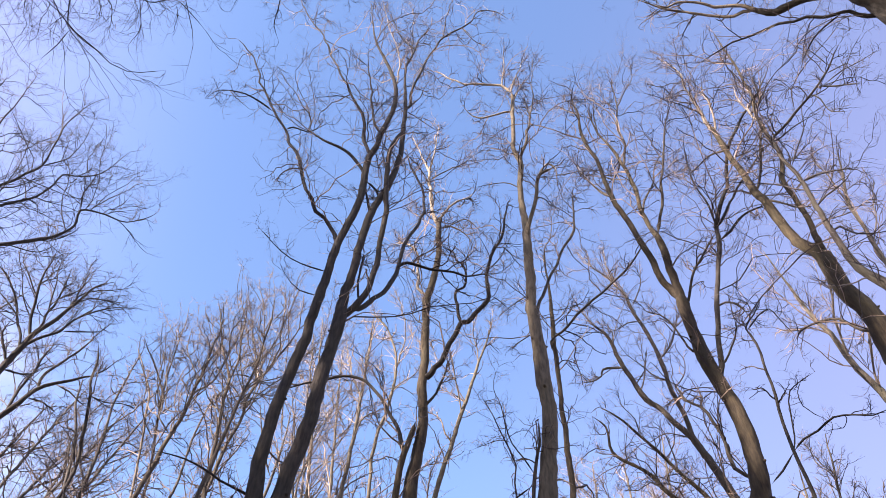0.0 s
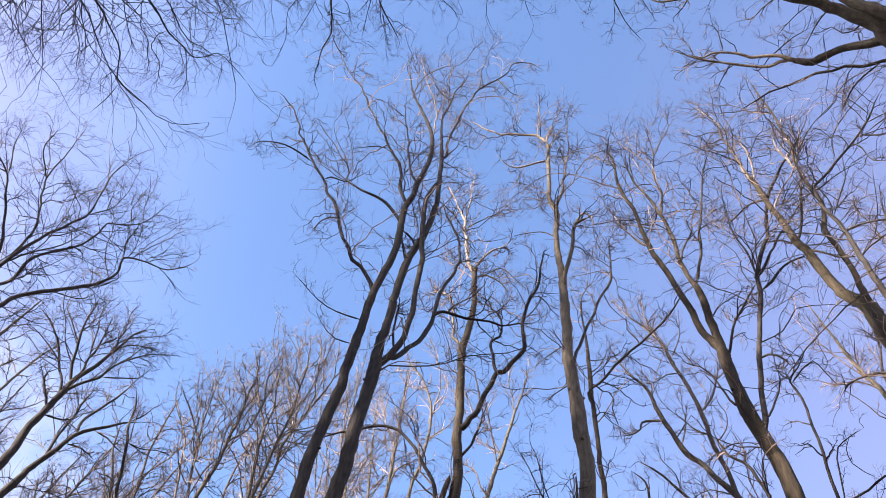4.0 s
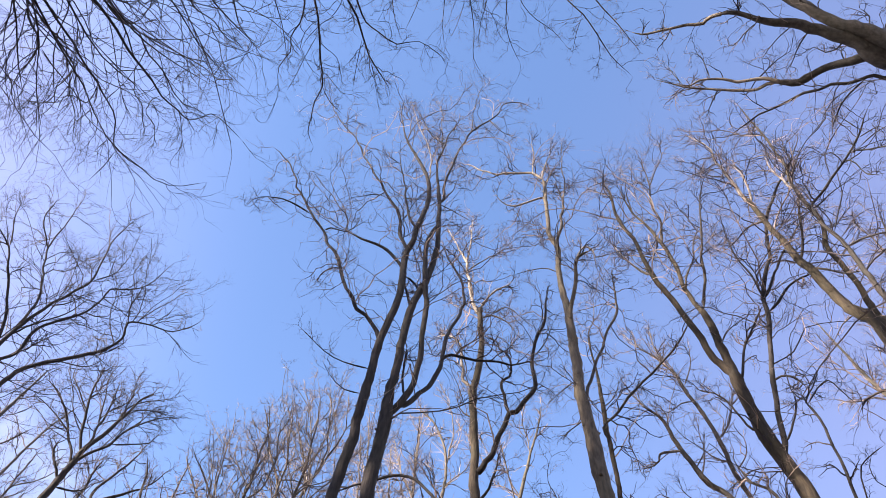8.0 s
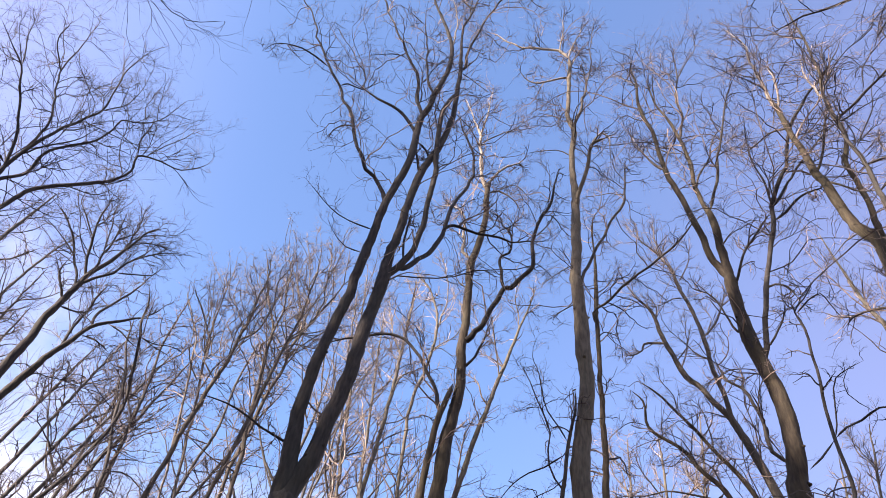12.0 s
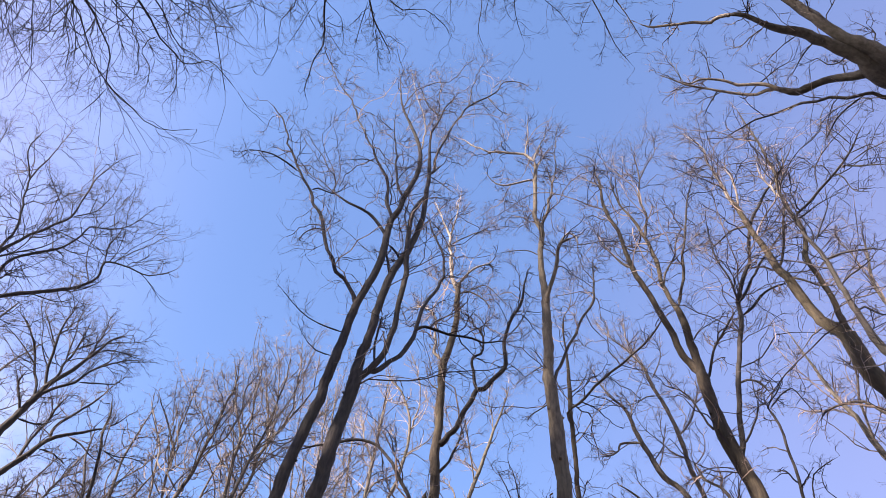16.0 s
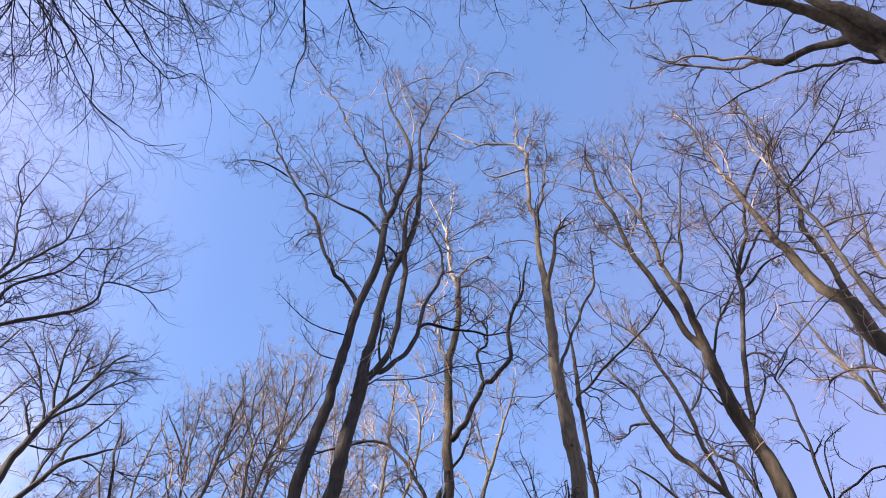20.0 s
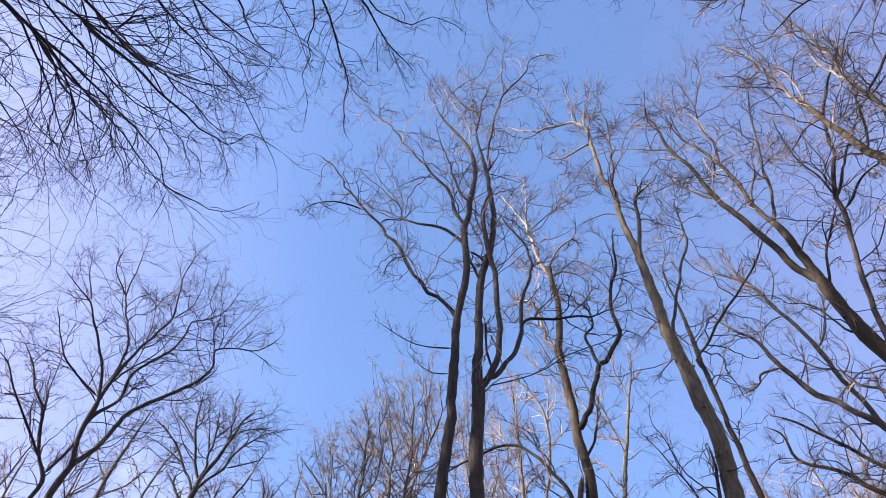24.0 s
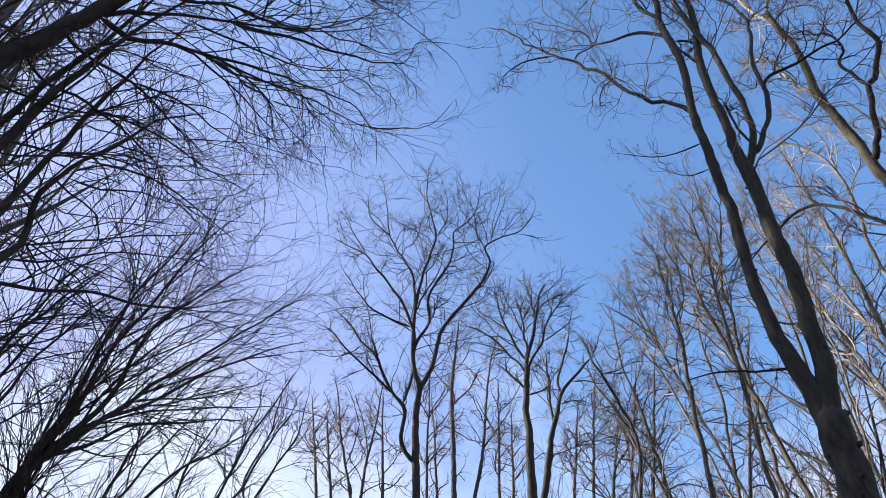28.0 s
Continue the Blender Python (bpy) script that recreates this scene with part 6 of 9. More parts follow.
tree.limb("limb", [(4.06, 1.37, 8.63, 0.013), (4.54, 1.45, 8.23, 0.011), (4.31, 1.86, 9.06, 0.009), (4.19, 2.16, 9.61, 0.006), (4.16, 2.50, 10.27, 0.005)], lush=0.5)
tree.limb("limb", [(3.16, 1.81, 8.05, 0.006), (2.94, 2.12, 8.40, 0.005), (2.70, 2.47, 8.76, 0.005), (2.49, 2.86, 9.14, 0.005), (2.18, 3.27, 9.46, 0.005)], lush=0.5)
tree.limb("limb", [(3.40, 1.81, 8.41, 0.006), (3.19, 2.13, 8.81, 0.005), (3.00, 2.42, 9.16, 0.005), (2.78, 2.83, 9.59, 0.005), (2.66, 3.21, 9.98, 0.005)], lush=0.5)
tree.limb("limb", [(3.15, 2.38, 8.45, 0.005), (2.67, 2.71, 9.02, 0.005), (2.29, 2.76, 9.43, 0.005), (1.85, 3.07, 9.89, 0.005)], lush=0.5)
tree.limb("limb", [(3.15, 2.09, 8.25, 0.005), (2.82, 2.31, 8.58, 0.005), (2.43, 2.59, 8.93, 0.005), (2.11, 2.76, 9.17, 0.005), (1.77, 3.15, 9.55, 0.005)], lush=0.5)
tree.limb("limb", [(3.39, 2.29, 8.80, 0.005), (3.08, 2.63, 9.27, 0.005), (2.88, 3.02, 9.78, 0.005), (2.59, 3.54, 10.35, 0.005)], lush=0.5)
tree.limb("limb", [(3.41, 2.71, 9.11, 0.006), (3.11, 2.88, 9.46, 0.005), (2.84, 3.30, 10.05, 0.005), (2.57, 3.80, 10.67, 0.005)], lush=0.5)
tree.knots(10)
tree.finish()

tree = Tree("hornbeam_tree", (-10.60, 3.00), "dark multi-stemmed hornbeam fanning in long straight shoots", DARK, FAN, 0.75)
tree.limb("trunk", [(0.00, 0.00, 0.00, 0.380), (0.09, 0.06, 0.85, 0.340), (0.30, 0.20, 1.70, 0.310), (0.36, 0.24, 1.95, 0.200)])
tree.limb("stem", [(0.30, 0.20, 1.70, 0.078), (1.79, -0.66, 4.42, 0.063), (3.27, -1.53, 5.85, 0.052), (3.27, -1.48, 6.24, 0.041), (3.27, -1.43, 6.51, 0.032), (3.29, -1.40, 6.82, 0.028), (3.32, -1.38, 7.18, 0.025), (3.37, -1.36, 7.55, 0.022), (3.45, -1.31, 7.94, 0.019), (3.54, -1.27, 8.35, 0.016), (3.66, -1.13, 8.74, 0.013), (3.83, -1.02, 9.19, 0.010), (4.01, -0.94, 9.64, 0.005)])
tree.limb("stem", [(0.30, 0.20, 1.70, 0.064), (1.79, -0.65, 4.51, 0.052), (3.27, -1.51, 6.00, 0.043), (3.33, -1.46, 6.29, 0.034), (3.35, -1.35, 6.55, 0.030), (3.38, -1.30, 6.91, 0.028), (3.44, -1.26, 7.39, 0.025), (3.51, -1.20, 7.74, 0.022), (3.58, -1.11, 8.03, 0.019), (3.70, -1.02, 8.45, 0.016), (3.84, -0.93, 8.85, 0.013), (4.03, -0.78, 9.32, 0.010), (4.23, -0.63, 9.73, 0.005)])
tree.limb("stem", [(0.30, 0.20, 1.70, 0.060), (1.79, -0.65, 4.51, 0.049), (3.27, -1.51, 6.00, 0.040), (3.33, -1.39, 6.25, 0.034), (3.35, -1.21, 6.62, 0.031), (3.39, -1.08, 6.97, 0.028), (3.43, -1.02, 7.24, 0.025), (3.46, -1.02, 7.52, 0.022), (3.54, -0.96, 7.91, 0.019), (3.64, -0.81, 8.28, 0.016), (3.75, -0.62, 8.59, 0.013), (3.92, -0.36, 9.03, 0.010), (4.11, -0.03, 9.44, 0.005)])
tree.limb("stem", [(0.30, 0.20, 1.70, 0.055), (1.79, -0.65, 4.53, 0.045), (3.28, -1.49, 6.03, 0.037), (3.34, -1.32, 6.25, 0.031), (3.35, -1.11, 6.64, 0.027), (3.37, -0.87, 7.02, 0.025), (3.42, -0.71, 7.34, 0.022), (3.46, -0.47, 7.63, 0.019), (3.55, -0.24, 7.98, 0.016), (3.64, 0.00, 8.31, 0.013), (3.87, 0.43, 8.92, 0.009), (4.07, 0.78, 9.33, 0.005)])
tree.limb("stem", [(0.30, 0.20, 1.70, 0.046), (1.80, -0.60, 4.59, 0.037), (3.31, -1.41, 6.14, 0.031), (3.40, -1.22, 6.41, 0.027), (3.38, -0.99, 6.72, 0.024), (3.38, -0.74, 7.05, 0.022), (3.40, -0.48, 7.39, 0.019), (3.45, -0.20, 7.74, 0.016), (3.51, 0.14, 8.09, 0.013), (3.65, 0.64, 8.60, 0.008), (3.76, 1.08, 8.90, 0.005)])
tree.limb("stem", [(0.30, 0.20, 1.70, 0.038), (1.80, -0.61, 4.58, 0.031), (3.30, -1.43, 6.11, 0.025), (3.15, -1.17, 6.42, 0.023), (3.09, -0.89, 6.70, 0.020), (3.06, -0.68, 6.98, 0.019), (3.01, -0.36, 7.24, 0.016), (2.95, 0.09, 7.51, 0.013), (2.92, 0.56, 7.79, 0.008), (2.89, 1.02, 8.01, 0.005)])
tree.limb("stem", [(0.30, 0.20, 1.70, 0.046), (2.10, -1.18, 4.36, 0.037), (3.91, -2.55, 5.58, 0.031), (3.86, -2.45, 6.01, 0.023), (3.85, -2.38, 6.33, 0.021), (3.84, -2.29, 6.65, 0.020), (3.86, -2.25, 7.02, 0.017), (3.88, -2.16, 7.32, 0.014), (3.93, -2.07, 7.71, 0.012), (3.99, -1.89, 8.10, 0.009), (4.05, -1.60, 8.48, 0.005)])
tree.limb("stem", [(0.30, 0.20, 1.70, 0.038), (2.10, -1.16, 4.45, 0.031), (3.89, -2.51, 5.74, 0.025), (3.90, -2.53, 6.14, 0.017), (3.85, -2.38, 6.58, 0.015), (3.83, -2.22, 6.98, 0.014), (3.83, -2.05, 7.44, 0.011), (3.86, -1.84, 7.93, 0.009), (3.91, -1.63, 8.35, 0.005)])
tree.limb("stem", [(0.30, 0.20, 1.70, 0.025), (2.22, -1.32, 4.61, 0.021), (4.14, -2.84, 5.97, 0.017), (4.04, -2.69, 6.34, 0.012), (3.95, -2.52, 6.66, 0.011), (3.89, -2.34, 6.98, 0.009), (3.80, -2.06, 7.41, 0.007), (3.70, -1.63, 7.83, 0.005)])
tree.limb("stem", [(0.30, 0.20, 1.70, 0.042), (2.10, -1.18, 4.36, 0.034), (3.91, -2.55, 5.58, 0.028), (3.78, -2.32, 5.81, 0.020), (3.73, -2.20, 6.28, 0.018), (3.71, -2.10, 6.70, 0.016), (3.72, -2.02, 7.20, 0.013), (3.77, -1.88, 7.77, 0.010), (3.86, -1.70, 8.31, 0.005)])
tree.limb("stem", [(0.30, 0.20, 1.70, 0.042), (2.04, -1.04, 4.18, 0.034), (3.78, -2.27, 5.32, 0.028), (3.75, -2.16, 5.72, 0.020), (3.74, -2.09, 6.14, 0.018), (3.76, -2.01, 6.58, 0.015), (3.79, -1.90, 6.99, 0.013), (3.86, -1.74, 7.46, 0.010), (3.99, -1.53, 8.04, 0.007), (4.13, -1.31, 8.48, 0.005)])
tree.limb("limb", [(3.38, -1.30, 6.91, 0.013), (3.41, -1.15, 7.26, 0.012), (3.45, -0.87, 7.62, 0.011), (3.54, -0.51, 8.05, 0.008), (3.69, -0.16, 8.55, 0.005), (3.86, 0.24, 9.00, 0.005)])
tree.limb("limb", [(3.44, -1.26, 7.39, 0.014), (3.46, -1.06, 7.76, 0.012), (3.51, -0.80, 8.26, 0.009), (3.62, -0.54, 8.85, 0.006), (3.78, -0.17, 9.44, 0.005)])
tree.limb("limb", [(3.37, -1.36, 7.55, 0.012), (3.43, -1.27, 8.18, 0.011), (3.51, -1.08, 8.65, 0.009), (3.67, -0.78, 9.29, 0.006), (3.81, -0.44, 9.74, 0.005)])
tree.limb("limb", [(3.37, -0.87, 7.02, 0.013), (3.33, -0.55, 7.30, 0.012), (3.27, -0.06, 7.60, 0.009), (3.30, 0.47, 8.06, 0.006), (3.37, 0.88, 8.44, 0.005)])
tree.limb("limb", [(3.42, -0.71, 7.34, 0.012), (3.39, -0.37, 7.87, 0.011), (3.39, 0.06, 8.41, 0.008), (3.46, 0.52, 9.01, 0.005)])
tree.limb("limb", [(3.38, -0.74, 7.05, 0.012), (3.25, -0.30, 7.40, 0.011), (3.17, 0.17, 7.88, 0.008), (3.13, 0.70, 8.34, 0.005)])
tree.limb("limb", [(3.86, -2.25, 7.02, 0.011), (3.79, -2.03, 7.31, 0.010), (3.67, -1.65, 7.66, 0.008), (3.53, -1.18, 7.98, 0.007), (3.50, -0.75, 8.40, 0.005)])
tree.limb("limb", [(3.84, -2.29, 6.65, 0.011), (3.65, -2.03, 7.01, 0.010), (3.49, -1.75, 7.47, 0.008), (3.33, -1.40, 8.08, 0.005)])
tree.limb("limb", [(3.71, -2.10, 6.70, 0.008), (3.36, -1.92, 6.85, 0.007), (2.90, -1.63, 7.07, 0.007), (2.53, -1.35, 7.29, 0.006)])
tree.limb("stem", [(0.30, 0.20, 1.70, 0.024), (1.78, -0.65, 4.54, 0.019), (3.27, -1.50, 6.05, 0.016), (3.18, -1.25, 6.51, 0.014), (3.18, -0.82, 6.96, 0.013), (3.20, -0.27, 7.33, 0.010), (3.25, 0.40, 7.71, 0.008), (3.33, 1.11, 8.03, 0.005), (3.37, 1.85, 8.16, 0.005)], lush=0.6)
tree.limb("stem", [(0.30, 0.20, 1.70, 0.024), (1.81, -0.59, 4.61, 0.019), (3.32, -1.39, 6.17, 0.016), (3.28, -1.13, 6.58, 0.014), (3.34, -0.83, 7.10, 0.013), (3.43, -0.36, 7.60, 0.010), (3.57, 0.19, 8.11, 0.008), (3.72, 0.75, 8.49, 0.005), (3.91, 1.43, 8.83, 0.005)], lush=0.6)
tree.limb("stem", [(0.30, 0.20, 1.70, 0.024), (1.78, -0.65, 4.57, 0.019), (3.27, -1.50, 6.10, 0.016), (3.20, -1.38, 6.57, 0.014), (3.23, -1.12, 7.08, 0.013), (3.31, -0.76, 7.64, 0.010), (3.44, -0.35, 8.19, 0.008), (3.62, 0.17, 8.72, 0.005), (3.80, 0.67, 9.15, 0.005)], lush=0.6)
tree.limb("stem", [(0.30, 0.20, 1.70, 0.024), (1.79, -0.60, 4.60, 0.019), (3.28, -1.40, 6.15, 0.016), (3.26, -1.26, 6.58, 0.014), (3.28, -1.09, 7.09, 0.013), (3.35, -0.89, 7.64, 0.010), (3.47, -0.59, 8.22, 0.008), (3.63, -0.22, 8.77, 0.005), (3.82, 0.15, 9.26, 0.005)], lush=0.6)
tree.limb("stem", [(0.30, 0.20, 1.70, 0.024), (1.79, -0.64, 4.54, 0.019), (3.29, -1.47, 6.06, 0.016), (3.19, -1.35, 6.51, 0.014), (3.24, -1.26, 7.05, 0.013), (3.36, -1.07, 7.67, 0.010), (3.52, -0.77, 8.25, 0.008), (3.74, -0.43, 8.83, 0.005), (3.94, 0.01, 9.28, 0.005)], lush=0.6)
tree.limb("stem", [(0.30, 0.20, 1.70, 0.024), (1.78, -0.64, 4.60, 0.019), (3.27, -1.49, 6.15, 0.016), (3.21, -1.50, 6.61, 0.014), (3.24, -1.43, 7.14, 0.013), (3.33, -1.35, 7.87, 0.010), (3.47, -1.22, 8.52, 0.008), (3.65, -1.06, 9.14, 0.005), (3.91, -0.90, 9.81, 0.005)], lush=0.6)
tree.limb("stem", [(0.30, 0.20, 1.70, 0.022), (2.10, -1.16, 4.50, 0.018), (3.89, -2.52, 5.84, 0.014), (3.72, -2.53, 6.30, 0.013), (3.63, -2.40, 6.72, 0.010), (3.55, -2.18, 7.22, 0.008), (3.51, -1.99, 7.67, 0.005), (3.49, -1.71, 8.22, 0.005)], lush=0.6)
tree.limb("stem", [(0.30, 0.20, 1.70, 0.022), (2.04, -1.04, 4.18, 0.018), (3.78, -2.27, 5.32, 0.014), (3.46, -2.18, 5.81, 0.013), (3.31, -1.95, 6.20, 0.010), (3.16, -1.68, 6.70, 0.008), (3.07, -1.46, 7.18, 0.005), (2.98, -1.12, 7.63, 0.005)], lush=0.6)
tree.finish()

tree = Tree("oak_tree", (-9.66, 8.56), "bare spreading tree with dark forking stems and fine twigs", DARK, SPREAD, 0.95)
tree.limb("trunk", [(0.00, 0.00, 0.00, 0.105), (-0.00, -0.00, 0.50, 0.089), (-0.01, -0.01, 4.14, 0.083), (-0.02, -0.03, 7.76, 0.080), (-0.04, -0.04, 10.34, 0.078), (-0.04, -0.05, 10.85, 0.074), (-0.05, -0.05, 11.65, 0.064), (-0.01, -0.01, 12.16, 0.060)])
tree.limb("stem", [(-0.05, -0.05, 11.65, 0.055), (-0.03, -0.03, 11.91, 0.052), (-0.01, -0.01, 12.16, 0.048), (-0.05, -0.13, 12.82, 0.046), (-0.02, -0.18, 13.67, 0.044), (0.06, -0.18, 14.61, 0.039), (0.11, -0.18, 15.04, 0.037), (0.21, -0.11, 15.61, 0.031), (0.36, -0.02, 16.34, 0.028), (0.50, 0.09, 16.96, 0.025), (0.45, -0.03, 17.64, 0.019), (0.40, -0.16, 18.49, 0.016), (0.47, -0.16, 19.57, 0.010), (0.68, -0.01, 20.56, 0.007)])
tree.limb("stem", [(-0.05, -0.05, 11.65, 0.062), (-0.03, -0.03, 11.91, 0.058), (-0.01, -0.01, 12.16, 0.054), (0.08, 0.07, 12.48, 0.051), (0.24, 0.22, 13.14, 0.046), (0.37, 0.33, 13.95, 0.045), (0.49, 0.45, 14.26, 0.042), (0.77, 0.74, 14.82, 0.040), (0.97, 0.94, 15.27, 0.037), (1.16, 1.13, 15.76, 0.031), (1.23, 1.18, 16.39, 0.028), (1.20, 1.13, 16.78, 0.025), (1.43, 1.38, 17.11, 0.019), (1.88, 1.86, 17.46, 0.014), (2.10, 2.09, 17.95, 0.012), (2.24, 2.22, 18.49, 0.007)])
tree.limb("limb", [(1.20, 1.13, 16.78, 0.022), (1.13, 0.98, 17.12, 0.018), (1.16, 0.91, 17.65, 0.013), (1.15, 0.81, 18.18, 0.007)])
tree.limb("limb", [(1.31, 1.25, 16.94, 0.018), (1.33, 1.41, 17.60, 0.014), (1.40, 1.69, 18.52, 0.011), (1.49, 2.10, 19.94, 0.007)])
tree.limb("stem", [(-0.04, -0.11, 12.74, 0.043), (-0.05, -0.14, 12.93, 0.040), (-0.04, -0.16, 13.24, 0.037), (0.20, 0.06, 14.11, 0.035), (0.25, 0.07, 14.98, 0.030), (0.40, 0.21, 15.46, 0.028), (0.60, 0.41, 16.05, 0.025), (0.71, 0.50, 16.83, 0.021), (0.73, 0.50, 17.23, 0.019), (1.04, 0.81, 17.80, 0.015), (1.35, 1.09, 19.66, 0.007)])
tree.limb("stem", [(-0.04, -0.16, 13.24, 0.043), (-0.03, -0.17, 13.46, 0.041), (-0.01, -0.18, 13.79, 0.038), (-0.03, -0.27, 14.06, 0.035), (-0.09, -0.43, 14.56, 0.029), (-0.26, -0.73, 15.16, 0.027), (-0.44, -1.05, 15.69, 0.024), (-0.58, -1.29, 16.15, 0.021), (-0.79, -1.60, 16.35, 0.014), (-1.13, -2.09, 16.72, 0.006)])
tree.limb("limb", [(-0.58, -1.29, 16.15, 0.020), (-0.89, -1.47, 17.08, 0.015), (-1.19, -1.62, 18.12, 0.007)])
tree.limb("limb", [(0.04, -0.18, 14.37, 0.033), (-0.24, -0.06, 16.02, 0.028), (-0.60, -0.19, 17.03, 0.026), (-0.91, -0.31, 17.92, 0.023), (-1.16, -0.25, 19.29, 0.017), (-1.58, -0.21, 21.53, 0.008)])
tree.limb("limb", [(-0.91, -0.31, 17.92, 0.019), (-1.12, -0.79, 18.47, 0.016), (-1.10, -1.06, 19.34, 0.007)])
tree.limb("limb", [(-0.02, -0.23, 13.92, 0.026), (-0.32, -0.75, 14.16, 0.023), (-0.51, -1.11, 14.40, 0.020), (-0.63, -1.42, 14.84, 0.014), (-0.79, -1.81, 15.41, 0.006)])
tree.limb("stem", [(-0.04, -0.04, 10.34, 0.047), (-0.17, -0.28, 10.80, 0.045), (-0.10, -0.38, 11.71, 0.041), (-0.19, -0.54, 11.93, 0.035), (-0.30, -0.77, 12.42, 0.033), (-0.39, -0.96, 12.93, 0.028), (-0.54, -1.21, 13.23, 0.022), (-0.66, -1.43, 13.64, 0.016), (-0.93, -1.88, 14.19, 0.006)])
tree.limb("limb", [(-0.18, -0.52, 11.90, 0.029), (-0.37, -1.08, 12.37, 0.024), (-0.55, -1.63, 12.83, 0.018), (-0.67, -2.00, 13.18, 0.013), (-0.81, -2.32, 13.31, 0.005)])
tree.limb("limb", [(-0.10, -0.38, 11.71, 0.035), (-0.09, -0.18, 12.44, 0.033), (-0.11, -0.08, 12.95, 0.031)])
tree.limb("limb", [(0.04, -0.18, 14.37, 0.020), (0.37, -0.12, 14.95, 0.016), (0.75, -0.02, 15.50, 0.011), (1.03, -0.03, 16.08, 0.006)])
tree.limb("limb", [(0.37, 0.33, 13.95, 0.020), (0.69, 0.54, 14.41, 0.015), (1.18, 0.92, 14.77, 0.010), (1.41, 1.02, 15.34, 0.006)])
tree.limb("limb", [(0.21, -0.11, 15.61, 0.017), (0.41, 0.03, 15.82, 0.014), (0.59, 0.11, 16.26, 0.009), (0.78, 0.22, 16.62, 0.006)])
tree.limb("limb", [(1.04, 0.81, 17.80, 0.015), (0.84, 0.70, 18.39, 0.011), (0.73, 0.75, 19.47, 0.007)])
tree.limb("limb", [(0.50, 0.09, 16.96, 0.016), (0.70, 0.24, 17.51, 0.013), (0.80, 0.25, 18.41, 0.009), (0.74, 0.08, 19.37, 0.007)])
tree.limb("limb", [(0.06, -0.18, 14.61, 0.017), (0.25, -0.07, 15.07, 0.014), (0.33, -0.14, 15.76, 0.012), (0.34, -0.28, 16.50, 0.008), (0.27, -0.52, 17.27, 0.006)])
tree.limb("limb", [(-0.52, -1.18, 13.19, 0.013), (-0.72, -1.35, 12.95, 0.010), (-1.07, -1.69, 12.88, 0.007), (-1.40, -2.00, 13.11, 0.005)])
tree.finish()

tree = Tree("birch_tree", (-9.71, 11.44), "bare tree with a rounded crown of fine fanning twigs", DARK, SPREAD, 0.95)
tree.limb("trunk", [(0.00, 0.00, 0.00, 0.144), (0.00, 0.00, 0.50, 0.123), (0.06, 0.05, 4.37, 0.114), (0.17, 0.13, 8.19, 0.110), (0.26, 0.21, 10.91, 0.107), (0.29, 0.23, 11.79, 0.097), (0.33, 0.26, 12.51, 0.086), (0.31, 0.25, 13.04, 0.081), (0.36, 0.29, 13.59, 0.075), (0.39, 0.32, 14.08, 0.070), (0.45, 0.36, 14.43, 0.064), (0.47, 0.38, 14.80, 0.061), (0.57, 0.46, 15.21, 0.051), (0.65, 0.53, 15.59, 0.044), (0.72, 0.58, 15.99, 0.038), (0.82, 0.67, 16.51, 0.031), (0.91, 0.74, 17.06, 0.024), (1.10, 0.90, 17.50, 0.009)])
tree.limb("limb", [(0.44, 0.36, 14.38, 0.039), (0.71, 0.43, 14.79, 0.032), (0.93, 0.50, 15.10, 0.029), (1.07, 0.49, 15.48, 0.026), (1.26, 0.55, 15.76, 0.021), (1.53, 0.65, 16.09, 0.015), (2.01, 0.86, 16.46, 0.007)])
tree.limb("limb", [(0.47, 0.38, 14.80, 0.040), (0.49, 0.44, 15.18, 0.033), (0.41, 0.42, 15.70, 0.030), (0.40, 0.45, 16.14, 0.027), (0.35, 0.47, 16.79, 0.017), (0.26, 0.45, 17.40, 0.007)])
tree.limb("limb", [(0.46, 0.38, 14.66, 0.039), (0.32, 0.18, 15.17, 0.033), (0.25, 0.03, 15.70, 0.030), (0.16, -0.12, 16.20, 0.026), (0.17, -0.20, 16.80, 0.016), (0.14, -0.30, 17.31, 0.007)])
tree.limb("limb", [(0.41, 0.33, 14.21, 0.039), (0.30, 0.30, 14.63, 0.032), (0.04, 0.16, 15.13, 0.029), (-0.23, 0.01, 15.66, 0.026), (-0.59, -0.21, 16.13, 0.018), (-1.02, -0.48, 16.48, 0.008)])
tree.limb("limb", [(0.40, 0.45, 16.14, 0.023), (0.57, 0.71, 16.82, 0.016), (0.53, 0.86, 17.96, 0.007)])
tree.limb("limb", [(0.37, 0.30, 13.77, 0.031), (0.28, 0.19, 14.01, 0.029), (0.11, -0.02, 14.41, 0.025), (0.13, -0.06, 14.80, 0.008)])
tree.limb("limb", [(0.72, 0.58, 15.99, 0.023), (0.71, 0.68, 16.59, 0.019), (0.84, 0.88, 17.07, 0.016), (1.10, 1.20, 17.54, 0.011), (1.39, 1.58, 18.23, 0.007)])
tree.limb("limb", [(0.93, 0.50, 15.10, 0.022), (1.28, 0.73, 15.36, 0.016), (1.56, 0.92, 15.58, 0.011), (1.70, 0.97, 16.10, 0.007)])
tree.limb("limb", [(0.41, 0.42, 15.70, 0.023), (0.21, 0.35, 16.61, 0.017), (0.01, 0.27, 17.44, 0.011), (0.07, 0.41, 18.26, 0.007)])
tree.limb("limb", [(0.25, 0.03, 15.70, 0.022), (-0.12, -0.11, 16.22, 0.017), (-0.51, -0.26, 16.81, 0.010), (-0.67, -0.25, 17.43, 0.007)])
